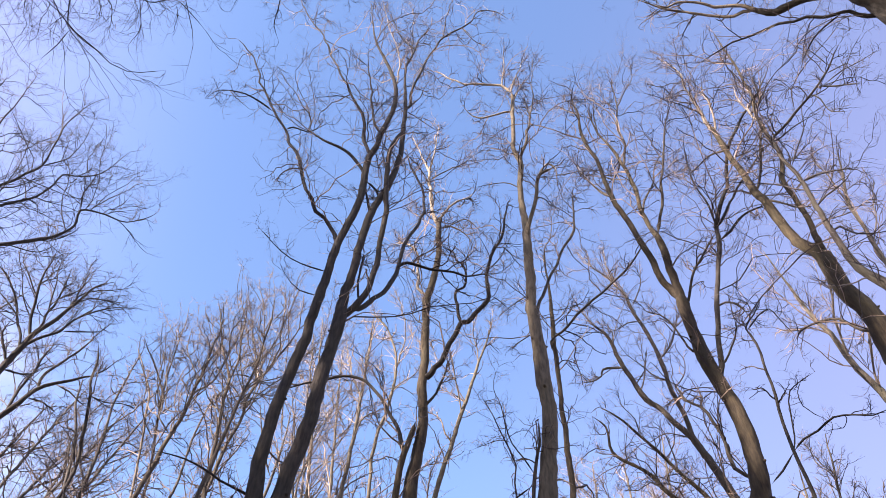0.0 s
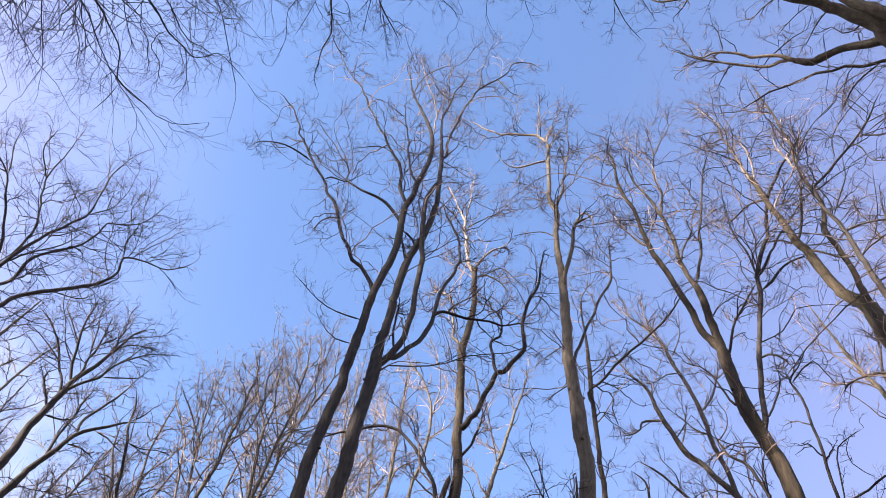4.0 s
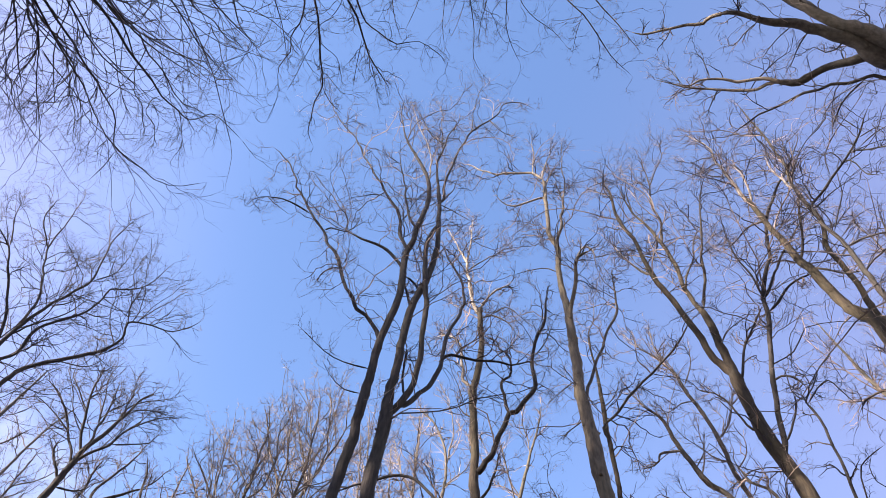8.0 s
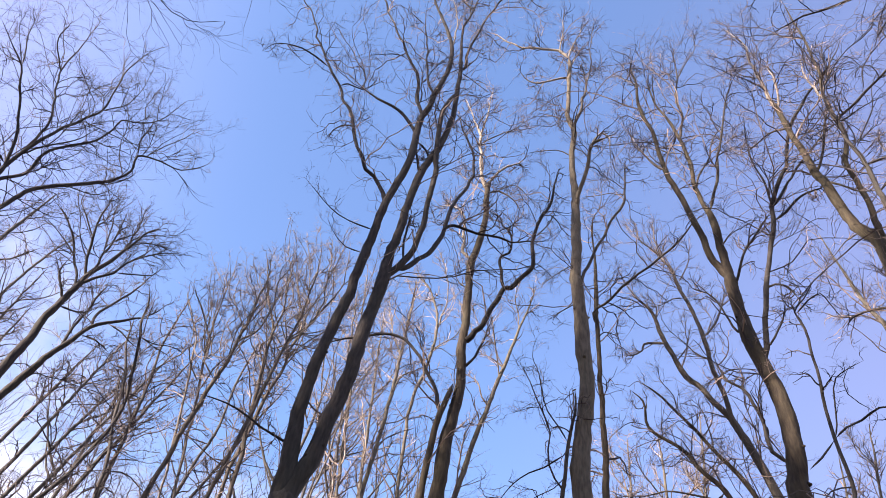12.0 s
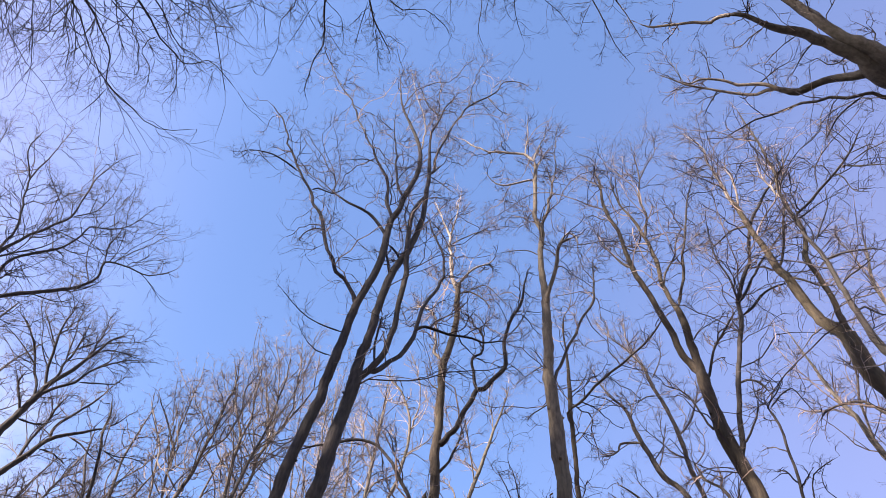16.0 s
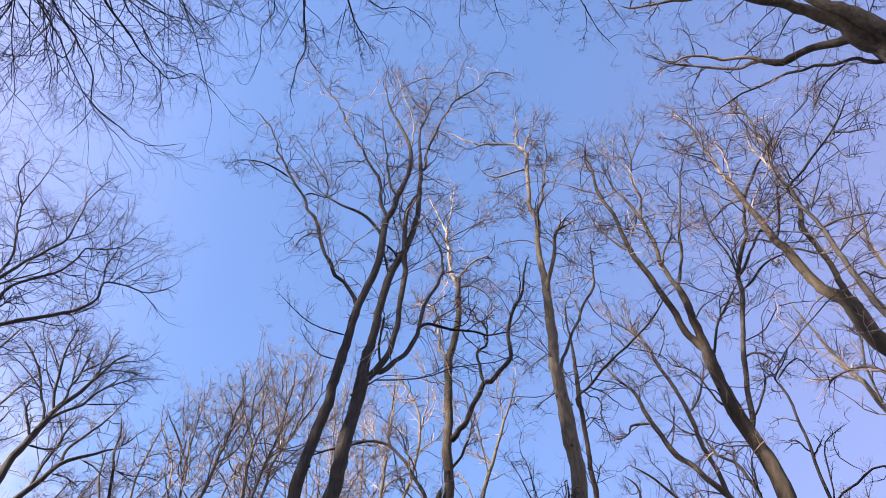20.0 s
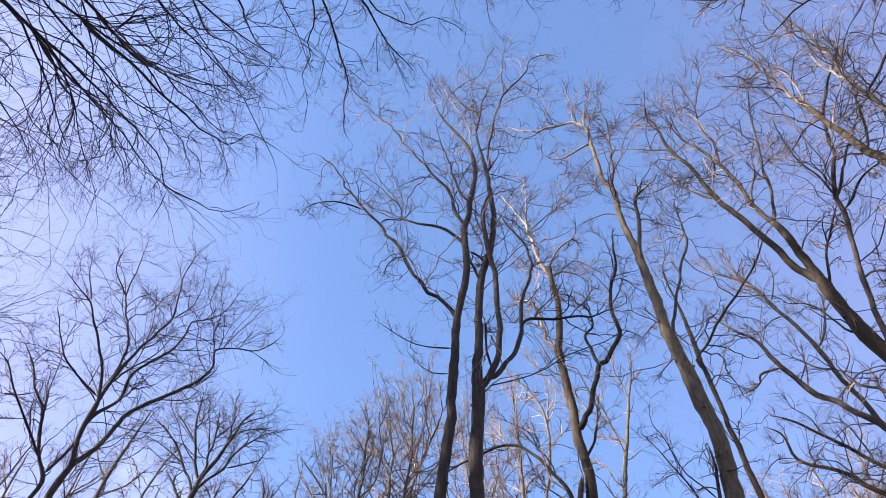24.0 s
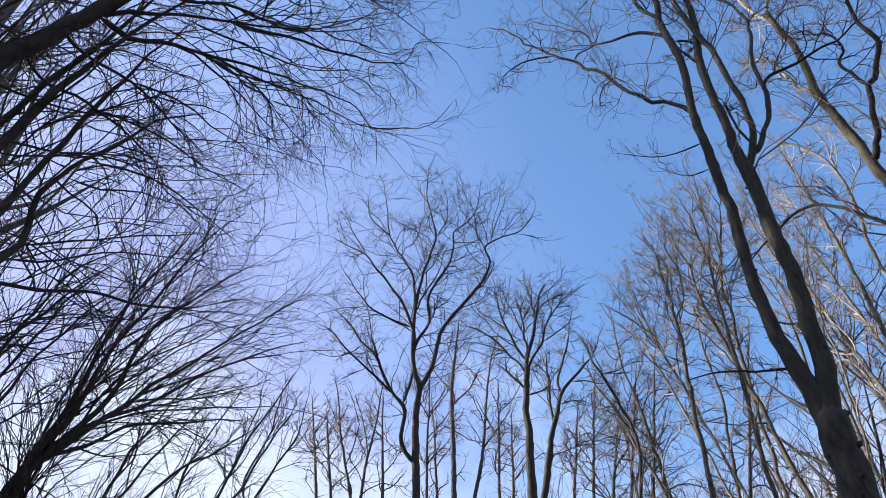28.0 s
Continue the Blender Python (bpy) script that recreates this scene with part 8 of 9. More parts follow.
tree.limb("limb", [(-0.32, -0.34, 12.34, 0.022), (-0.32, -0.34, 12.51, 0.022), (-0.42, -0.96, 13.28, 0.019), (-0.45, -1.40, 13.79, 0.011)])
tree.finish()

tree = Tree("birch_tree", (8.84, 9.40), "pale sunlit bare tree with fine upper twigs", MOSS, PLUME, 1.07)
tree.limb("trunk", [(0.00, 0.00, 0.00, 0.111), (-0.01, -0.02, 0.50, 0.094), (-0.08, -0.14, 6.42, 0.084), (-0.09, -0.50, 11.66, 0.077), (-0.09, -0.61, 13.43, 0.059), (-0.04, -0.72, 14.39, 0.049), (-0.01, -0.80, 15.51, 0.040), (0.02, -0.89, 16.53, 0.037), (0.19, -1.10, 17.43, 0.022), (0.33, -1.28, 18.23, 0.011)])
tree.limb("limb", [(-0.04, -0.71, 14.31, 0.019), (-0.06, -0.70, 14.51, 0.019), (0.51, -0.73, 16.10, 0.016), (1.12, -0.83, 17.72, 0.013)])
tree.limb("limb", [(0.00, -0.85, 16.10, 0.020), (0.00, -0.86, 16.32, 0.020), (-0.29, -1.19, 17.25, 0.016), (-0.52, -1.32, 17.79, 0.009)])
tree.finish()

tree = Tree("birch_tree", (9.07, 16.76), "pale sunlit bare tree low in the wood", MOSS, PLUME, 1.56)
tree.limb("trunk", [(0.00, 0.00, 0.00, 0.130), (0.04, -0.04, 0.43, 0.109), (0.36, -0.42, 6.22, 0.098), (1.42, -1.38, 11.31, 0.090), (1.60, -1.55, 12.19, 0.069), (1.71, -1.63, 12.87, 0.050), (1.71, -1.66, 13.49, 0.032), (1.74, -1.70, 13.89, 0.019)])
tree.limb("limb", [(1.60, -1.55, 12.19, 0.023), (1.61, -1.55, 12.32, 0.023), (1.38, -1.25, 12.83, 0.020), (1.24, -1.01, 13.30, 0.010)])
tree.limb("limb", [(1.57, -1.52, 12.05, 0.023), (1.60, -1.55, 12.19, 0.023), (2.28, -1.71, 12.99, 0.020), (2.53, -1.69, 13.67, 0.010)])
tree.finish()

tree = Tree("birch_tree", (5.21, 19.24), "pale sunlit bare tree low in the wood", MOSS, PLUME, 1.64)
tree.limb("trunk", [(0.00, 0.00, 0.00, 0.096), (0.01, -0.02, 0.43, 0.081), (0.05, -0.20, 7.46, 0.073), (0.38, -0.49, 13.24, 0.066), (0.45, -0.55, 14.39, 0.054), (0.52, -0.59, 15.66, 0.042), (0.52, -0.62, 16.66, 0.029), (0.54, -0.65, 17.74, 0.015)])
tree.limb("limb", [(0.45, -0.55, 14.39, 0.021), (0.48, -0.56, 14.56, 0.021), (1.08, -1.17, 15.44, 0.016), (1.37, -1.63, 16.29, 0.011)])
tree.limb("limb", [(0.48, -0.57, 14.96, 0.021), (0.50, -0.58, 15.10, 0.021), (-0.26, -1.20, 15.76, 0.016), (-0.60, -1.65, 16.19, 0.011)])
tree.finish()

tree = Tree("young_hornbeam", (-12.38, 4.01), "young hornbeam of thin straight leaning shoots", DARK, WHIP, 1.07)
tree.limb("trunk", [(0.00, 0.00, 0.00, 0.040), (0.04, 0.04, 0.50, 0.033), (0.36, 0.40, 4.88, 0.030), (1.05, 1.29, 8.88, 0.027), (1.33, 1.66, 10.54, 0.021), (1.53, 1.98, 11.52, 0.013), (1.67, 2.20, 12.15, 0.009)])
tree.limb("stem", [(1.03, 1.27, 8.81, 0.024), (1.16, 1.50, 9.02, 0.024), (1.28, 1.99, 10.34, 0.021), (1.38, 2.40, 11.41, 0.013)])
tree.limb("limb", [(1.16, 1.43, 9.51, 0.012), (1.18, 1.46, 9.67, 0.012), (1.11, 1.57, 10.48, 0.009), (1.03, 1.59, 11.20, 0.007)])
tree.finish()

tree = Tree("young_hornbeam", (-11.66, 2.69), "young hornbeam of thin straight leaning shoots", DARK, WHIP, 0.99)
tree.limb("trunk", [(0.00, 0.00, 0.00, 0.041), (0.02, 0.03, 0.50, 0.035), (0.22, 0.24, 4.41, 0.031), (0.62, 0.73, 8.01, 0.029), (0.72, 0.86, 9.00, 0.022), (0.86, 1.14, 9.85, 0.015), (1.02, 1.46, 10.80, 0.008)])
tree.limb("stem", [(0.61, 0.72, 7.93, 0.022), (0.67, 0.88, 8.14, 0.022), (0.95, 1.22, 9.06, 0.018), (1.17, 1.52, 9.75, 0.011), (1.33, 1.71, 10.35, 0.008)])
tree.limb("limb", [(0.68, 0.80, 8.59, 0.012), (0.73, 0.92, 8.82, 0.012), (0.58, 0.93, 9.68, 0.009), (0.50, 1.24, 10.61, 0.006)])
tree.finish()

tree = Tree("young_hornbeam", (-13.23, 4.38), "young hornbeam of thin straight leaning shoots", DARK, WHIP, 1.15)
tree.limb("trunk", [(0.00, 0.00, 0.00, 0.043), (0.03, 0.02, 0.50, 0.036), (0.28, 0.22, 5.13, 0.032), (0.75, 0.69, 9.32, 0.029), (0.86, 0.80, 10.38, 0.022), (1.04, 1.09, 11.36, 0.013), (1.20, 1.34, 12.27, 0.009)])
tree.limb("limb", [(0.81, 0.74, 9.81, 0.013), (0.84, 0.79, 10.03, 0.013), (1.38, 1.08, 10.49, 0.010), (1.67, 1.20, 10.79, 0.007)])
tree.finish()

tree = Tree("young_hornbeam", (-14.30, 4.83), "young hornbeam of thin straight leaning shoots", DARK, WHIP, 1.23)
tree.limb("trunk", [(0.00, 0.00, 0.00, 0.046), (0.05, 0.06, 0.50, 0.039), (0.50, 0.61, 5.59, 0.035), (1.49, 1.97, 10.15, 0.032), (1.73, 2.31, 11.24, 0.024), (1.93, 2.60, 12.13, 0.015), (2.00, 2.65, 13.07, 0.010)])
tree.limb("stem", [(1.48, 1.95, 10.08, 0.023), (1.44, 1.82, 10.38, 0.023), (1.41, 2.20, 12.22, 0.020), (1.34, 2.32, 13.63, 0.015)])
tree.finish()

tree = Tree("young_hornbeam", (-11.29, 0.86), "young hornbeam of thin straight leaning shoots", DARK, WHIP, 0.90)
tree.limb("trunk", [(0.00, 0.00, 0.00, 0.038), (0.04, 0.08, 0.50, 0.032), (0.44, 0.83, 4.16, 0.029), (1.32, 2.71, 7.58, 0.026), (1.51, 3.11, 8.30, 0.020), (1.72, 3.63, 8.82, 0.014), (1.93, 4.11, 9.47, 0.007)])
tree.limb("limb", [(1.41, 2.91, 7.94, 0.010), (1.46, 3.01, 8.08, 0.010), (1.81, 3.10, 8.73, 0.008), (2.05, 3.12, 9.24, 0.005)])
tree.finish()

tree = Tree("birch_tree", (-20.96, 15.40), "slim bare tree among the far trunks", GREY, FINE, 2.13)
tree.limb("trunk", [(0.00, 0.00, 0.00, 0.094), (-0.01, -0.04, 0.50, 0.079), (-0.00, -0.41, 9.65, 0.071), (-0.43, -1.36, 16.92, 0.065), (-0.54, -1.59, 18.77, 0.050), (-0.66, -1.83, 20.55, 0.034), (-0.76, -2.00, 21.93, 0.018)])
tree.limb("limb", [(-0.57, -1.64, 19.09, 0.027), (-0.57, -1.66, 19.24, 0.027), (-0.55, -1.10, 20.56, 0.020), (-0.57, -0.65, 21.93, 0.014)])
tree.limb("limb", [(-0.56, -1.61, 18.94, 0.027), (-0.57, -1.64, 19.08, 0.027), (-1.06, -2.01, 20.06, 0.020), (-1.50, -2.32, 21.10, 0.014)])
tree.limb("limb", [(-0.62, -1.74, 19.90, 0.027), (-0.63, -1.76, 20.08, 0.027), (-0.16, -1.70, 20.56, 0.020), (0.27, -1.69, 21.04, 0.013)])
tree.finish()

tree = Tree("birch_tree", (-19.11, 14.53), "slim bare tree among the far trunks", GREY, FINE, 1.97)
tree.limb("trunk", [(0.00, 0.00, 0.00, 0.086), (-0.01, -0.04, 0.50, 0.073), (-0.00, -0.36, 8.99, 0.066), (-0.37, -1.18, 15.77, 0.060), (-0.46, -1.36, 17.31, 0.046), (-0.56, -1.54, 18.78, 0.032), (-0.63, -1.67, 19.90, 0.016)])
tree.limb("limb", [(-0.53, -1.49, 18.37, 0.024), (-0.55, -1.52, 18.56, 0.024), (-0.60, -1.03, 19.65, 0.019), (-0.69, -0.63, 20.77, 0.013)])
tree.limb("limb", [(-0.48, -1.39, 17.56, 0.024), (-0.50, -1.40, 17.71, 0.024), (-0.10, -1.21, 18.41, 0.018), (0.24, -1.10, 19.14, 0.012)])
tree.limb("limb", [(-0.44, -1.30, 16.83, 0.024), (-0.46, -1.33, 17.00, 0.024), (-1.11, -1.62, 18.11, 0.019), (-1.70, -1.86, 19.28, 0.012)])
tree.finish()

tree = Tree("birch_tree", (-19.31, 15.82), "slim bare tree among the far trunks", GREY, FINE, 2.05)
tree.limb("trunk", [(0.00, 0.00, 0.00, 0.090), (0.00, -0.01, 0.50, 0.076), (0.14, -0.15, 9.38, 0.068), (0.07, -0.47, 16.44, 0.062), (0.04, -0.55, 18.36, 0.048), (0.02, -0.63, 20.24, 0.033), (-0.01, -0.68, 21.67, 0.017)])
tree.limb("limb", [(0.03, -0.59, 19.18, 0.026), (0.03, -0.59, 19.32, 0.026), (0.09, -1.12, 19.65, 0.020), (0.20, -1.59, 20.01, 0.012)])
tree.limb("limb", [(0.02, -0.60, 19.66, 0.026), (0.01, -0.61, 19.84, 0.026), (-0.06, -1.09, 20.40, 0.020), (-0.10, -1.49, 20.96, 0.013)])
tree.limb("limb", [(0.05, -0.52, 17.48, 0.025), (0.05, -0.53, 17.69, 0.025), (0.12, -0.07, 18.61, 0.019), (0.14, 0.32, 19.56, 0.013)])
tree.finish()

tree = Tree("birch_tree", (-14.91, 13.28), "slim bare tree among the far trunks", GREY, FINE, 1.64)
tree.limb("trunk", [(0.00, 0.00, 0.00, 0.072), (0.01, -0.00, 0.50, 0.061), (0.17, -0.03, 7.68, 0.055), (0.31, -0.05, 13.48, 0.050), (0.34, -0.06, 15.41, 0.039), (0.40, -0.03, 17.34, 0.027), (0.44, -0.01, 18.89, 0.014)])
tree.limb("limb", [(0.38, -0.04, 16.55, 0.021), (0.38, -0.04, 16.75, 0.021), (0.76, 0.11, 17.28, 0.016), (1.07, 0.21, 17.80, 0.011)])
tree.limb("limb", [(0.37, -0.05, 16.38, 0.021), (0.38, -0.04, 16.56, 0.021), (0.38, 0.68, 17.86, 0.016), (0.30, 1.32, 19.29, 0.012)])
tree.limb("limb", [(0.33, -0.06, 14.77, 0.020), (0.34, -0.06, 14.96, 0.020), (0.69, 0.00, 15.26, 0.015), (0.97, 0.00, 15.58, 0.010)])
tree.finish()

tree = Tree("birch_tree", (-18.80, 17.90), "slim bare tree among the far trunks", GREY, FINE, 2.13)
tree.limb("trunk", [(0.00, 0.00, 0.00, 0.094), (0.00, -0.01, 0.50, 0.079), (0.14, -0.15, 9.70, 0.071), (0.09, -0.40, 17.04, 0.065), (0.07, -0.46, 19.04, 0.050), (0.05, -0.53, 21.01, 0.035), (0.02, -0.59, 22.52, 0.018)])
tree.limb("limb", [(0.08, -0.45, 18.64, 0.026), (0.07, -0.46, 18.80, 0.026), (0.80, -0.39, 19.40, 0.020), (1.44, -0.39, 20.02, 0.013)])
tree.limb("limb", [(0.06, -0.50, 20.19, 0.027), (0.05, -0.51, 20.35, 0.027), (0.70, -0.45, 20.88, 0.020), (1.26, -0.46, 21.45, 0.013)])
tree.limb("limb", [(0.08, -0.46, 18.96, 0.027), (0.06, -0.48, 19.17, 0.027), (0.13, 0.16, 20.31, 0.020), (0.13, 0.71, 21.46, 0.014)])
tree.finish()

tree = Tree("birch_tree", (-16.53, 17.36), "slim bare tree among the far trunks", GREY, FINE, 1.97)
tree.limb("trunk", [(0.00, 0.00, 0.00, 0.087), (0.02, 0.01, 0.50, 0.073), (0.31, 0.04, 8.96, 0.066), (0.74, 0.25, 15.76, 0.060), (0.86, 0.33, 17.88, 0.047), (0.97, 0.40, 19.97, 0.032), (1.05, 0.45, 21.61, 0.017)])
tree.limb("limb", [(0.84, 0.32, 17.49, 0.024), (0.84, 0.32, 17.65, 0.024), (1.02, 0.93, 18.68, 0.019), (1.16, 1.50, 19.79, 0.012)])
tree.limb("limb", [(0.94, 0.37, 19.33, 0.025), (0.94, 0.38, 19.48, 0.025), (1.15, 1.21, 20.91, 0.020), (1.31, 1.94, 22.43, 0.013)])
tree.limb("limb", [(0.91, 0.36, 18.76, 0.025), (0.67, 0.61, 19.02, 0.025), (0.67, -0.06, 19.61, 0.019), (0.74, -0.63, 20.20, 0.012)])
tree.finish()

tree = Tree("birch_tree", (-18.17, 19.92), "slim bare tree among the far trunks", GREY, FINE, 2.21)
tree.limb("trunk", [(0.00, 0.00, 0.00, 0.097), (0.03, 0.01, 0.50, 0.082), (0.34, 0.03, 9.94, 0.074), (0.81, 0.25, 17.49, 0.067), (0.91, 0.32, 19.25, 0.052), (1.00, 0.36, 20.92, 0.036), (1.07, 0.40, 22.21, 0.018)])
tree.limb("limb", [(0.92, 0.32, 19.48, 0.027), (0.93, 0.32, 19.68, 0.027), (0.24, 0.39, 21.06, 0.021), (-0.37, 0.50, 22.52, 0.015)])
tree.limb("limb", [(0.88, 0.29, 18.84, 0.027), (0.89, 0.29, 19.01, 0.027), (1.46, 0.34, 19.44, 0.020), (1.95, 0.32, 19.90, 0.013)])
tree.limb("limb", [(0.87, 0.28, 18.52, 0.027), (0.87, 0.28, 18.72, 0.027), (1.30, 0.37, 19.10, 0.020), (1.69, 0.41, 19.52, 0.013)])
tree.finish()

tree = Tree("birch_tree", (-16.10, 19.15), "slim bare tree among the far trunks", GREY, FINE, 2.05)
tree.limb("trunk", [(0.00, 0.00, 0.00, 0.090), (0.05, 0.03, 0.50, 0.076), (0.57, 0.21, 9.15, 0.068), (1.63, 0.82, 16.10, 0.062), (1.89, 0.98, 17.86, 0.048), (2.15, 1.15, 19.55, 0.033), (2.37, 1.29, 20.86, 0.017)])
tree.limb("limb", [(1.89, 0.98, 17.86, 0.025), (1.93, 1.00, 18.03, 0.025), (1.94, 0.62, 18.38, 0.019), (1.98, 0.30, 18.72, 0.012)])
tree.limb("limb", [(1.89, 0.98, 17.86, 0.023), (1.94, 1.01, 18.07, 0.025), (2.18, 1.86, 19.33, 0.020), (2.37, 2.68, 20.70, 0.013)])
tree.limb("limb", [(1.77, 0.91, 17.06, 0.025), (1.81, 0.93, 17.27, 0.025), (1.45, 0.90, 18.12, 0.019), (1.18, 0.94, 19.00, 0.012)])
tree.finish()

tree = Tree("birch_tree", (-14.91, 18.82), "slim bare tree among the far trunks", GREY, FINE, 1.97)
tree.limb("trunk", [(0.00, 0.00, 0.00, 0.086), (0.05, 0.02, 0.50, 0.072), (0.54, 0.18, 8.76, 0.065), (1.55, 0.72, 15.44, 0.059), (1.86, 0.89, 17.56, 0.046), (2.17, 1.08, 19.66, 0.032), (2.43, 1.24, 21.30, 0.017)])
tree.limb("limb", [(1.92, 0.93, 17.95, 0.024), (1.96, 0.95, 18.13, 0.024), (2.59, 0.98, 18.58, 0.018), (3.13, 0.96, 19.04, 0.012)])
tree.limb("limb", [(2.10, 1.04, 19.19, 0.025), (2.13, 1.06, 19.34, 0.025), (2.60, 1.02, 19.59, 0.019), (3.02, 0.94, 19.87, 0.012)])
tree.limb("limb", [(1.75, 0.83, 16.85, 0.024), (1.78, 0.85, 17.01, 0.024), (1.66, 0.35, 17.78, 0.018), (1.64, -0.08, 18.57, 0.012)])
tree.finish()

tree = Tree("birch_tree", (-14.24, 18.13), "slim bare tree among the far trunks", GREY, FINE, 1.88)
tree.limb("trunk", [(0.00, 0.00, 0.00, 0.082), (0.06, 0.03, 0.50, 0.069), (0.64, 0.24, 8.39, 0.062), (1.92, 0.92, 14.77, 0.057), (2.23, 1.10, 16.35, 0.044), (2.56, 1.29, 17.86, 0.030), (2.82, 1.45, 19.02, 0.015)])
tree.limb("limb", [(2.18, 1.07, 16.12, 0.023), (2.25, 1.11, 16.28, 0.023), (2.43, 1.56, 16.93, 0.017), (2.57, 1.97, 17.60, 0.012)])
tree.limb("limb", [(2.08, 1.02, 15.65, 0.023), (2.13, 1.05, 15.82, 0.023), (2.67, 1.00, 16.13, 0.017), (3.13, 0.92, 16.45, 0.011)])
tree.limb("limb", [(2.46, 1.24, 17.39, 0.023), (2.50, 1.26, 17.57, 0.023), (2.72, 1.88, 18.46, 0.018), (2.88, 2.44, 19.39, 0.012)])
tree.finish()

tree = Tree("birch_tree", (-13.26, 17.62), "slim bare tree among the far trunks", GREY, FINE, 1.80)
tree.limb("trunk", [(0.00, 0.00, 0.00, 0.079), (0.06, 0.03, 0.50, 0.066), (0.64, 0.23, 8.01, 0.060), (1.92, 0.88, 14.12, 0.054), (2.32, 1.09, 16.09, 0.042), (2.73, 1.32, 18.03, 0.029), (3.06, 1.51, 19.56, 0.015)])
tree.limb("limb", [(2.32, 1.09, 16.09, 0.022), (2.36, 1.12, 16.23, 0.022), (2.25, 0.81, 16.89, 0.016), (2.20, 0.55, 17.55, 0.011)])
tree.limb("limb", [(2.60, 1.25, 17.41, 0.023), (2.64, 1.27, 17.61, 0.023), (2.97, 1.78, 18.40, 0.017), (3.21, 2.22, 19.24, 0.012)])
tree.limb("limb", [(2.45, 1.17, 16.71, 0.023), (2.62, 1.04, 16.90, 0.023), (2.63, 0.40, 17.47, 0.016), (2.77, -0.18, 18.04, 0.011)])
tree.finish()

tree = Tree("birch_tree", (-10.00, 17.45), "slim bare tree among the far trunks", GREY, FINE, 1.64)
tree.limb("trunk", [(0.00, 0.00, 0.00, 0.071), (0.08, 0.03, 0.50, 0.059), (0.74, 0.19, 7.01, 0.054), (2.33, 0.75, 12.35, 0.049), (2.96, 0.98, 14.52, 0.038), (3.58, 1.21, 16.71, 0.027), (4.09, 1.42, 18.47, 0.014)])
tree.limb("limb", [(2.85, 0.94, 14.14, 0.020), (2.91, 0.96, 14.34, 0.020), (3.46, 0.86, 14.61, 0.015), (3.91, 0.76, 14.91, 0.010)])
tree.limb("limb", [(2.67, 0.87, 13.52, 0.020), (2.72, 0.89, 13.71, 0.020), (3.20, 1.33, 14.43, 0.015), (3.63, 1.73, 15.21, 0.010)])
tree.limb("limb", [(2.89, 0.95, 14.29, 0.020), (2.95, 0.98, 14.49, 0.020), (3.52, 0.84, 14.75, 0.015), (4.03, 0.69, 15.04, 0.010)])
tree.finish()

tree = Tree("birch_tree", (-11.59, 16.36), "slim bare tree among the far trunks", GREY, FINE, 1.64)
tree.limb("trunk", [(0.00, 0.00, 0.00, 0.071), (0.06, 0.03, 0.50, 0.060), (0.59, 0.20, 7.31, 0.054), (1.79, 0.76, 12.87, 0.049), (2.22, 0.97, 14.93, 0.039), (2.64, 1.19, 17.00, 0.027), (2.99, 1.37, 18.65, 0.014)])
tree.limb("limb", [(2.05, 0.90, 14.14, 0.020), (2.09, 0.91, 14.28, 0.020), (2.37, 1.30, 14.89, 0.015), (2.61, 1.65, 15.55, 0.010)])
tree.limb("limb", [(2.40, 1.07, 15.81, 0.021), (2.23, 1.42, 16.11, 0.021), (2.54, 1.96, 16.96, 0.016), (2.81, 2.47, 17.85, 0.011)])
tree.limb("limb", [(2.15, 0.94, 14.62, 0.020), (2.19, 0.96, 14.80, 0.020), (2.41, 1.21, 15.24, 0.016), (2.60, 1.44, 15.67, 0.010)])
tree.finish()

tree = Tree("birch_tree", (-2.92, 19.73), "pale slim bare tree beyond the near trunks", MOSS, PLUME, 1.64)
tree.limb("trunk", [(0.00, 0.00, 0.00, 0.076), (-0.03, -0.02, 0.50, 0.064), (-0.24, -0.23, 8.94, 0.058), (-0.83, -0.53, 15.86, 0.052), (-1.10, -0.63, 18.82, 0.042), (-1.36, -0.73, 21.86, 0.030), (-1.57, -0.80, 24.44, 0.016)])
tree.limb("limb", [(-1.00, -0.59, 17.71, 0.022), (-1.02, -0.60, 17.89, 0.022), (-1.51, -0.95, 18.52, 0.016), (-1.77, -1.25, 19.22, 0.011)])
tree.limb("limb", [(-1.05, -0.61, 18.35, 0.022), (-1.09, -0.62, 18.54, 0.022), (-0.83, -0.26, 19.53, 0.017), (-0.72, 0.05, 20.54, 0.012)])
tree.limb("limb", [(-1.22, -0.67, 20.18, 0.024), (-1.26, -0.37, 20.26, 0.024), (-1.32, -0.07, 20.40, 0.023), (-1.72, -0.01, 21.20, 0.018), (-2.01, 0.06, 22.09, 0.012)])
tree.finish()

tree = Tree("birch_tree", (-2.76, 21.75), "pale slim bare tree beyond the near trunks", MOSS, PLUME, 1.80)
tree.limb("trunk", [(0.00, 0.00, 0.00, 0.084), (-0.02, -0.02, 0.50, 0.071), (-0.19, -0.23, 9.80, 0.064), (-0.67, -0.51, 17.40, 0.058), (-0.84, -0.58, 20.09, 0.046), (-1.02, -0.65, 22.74, 0.033), (-1.14, -0.70, 24.91, 0.017)])
tree.limb("limb", [(-0.83, -0.57, 19.86, 0.024), (-0.86, -0.58, 20.04, 0.024), (-0.36, -0.76, 20.93, 0.018), (-0.12, -0.95, 21.82, 0.012)])
tree.limb("limb", [(-0.82, -0.57, 19.70, 0.024), (-0.84, -0.58, 19.89, 0.024), (-0.49, -0.90, 20.21, 0.018), (-0.30, -1.21, 20.54, 0.012)])
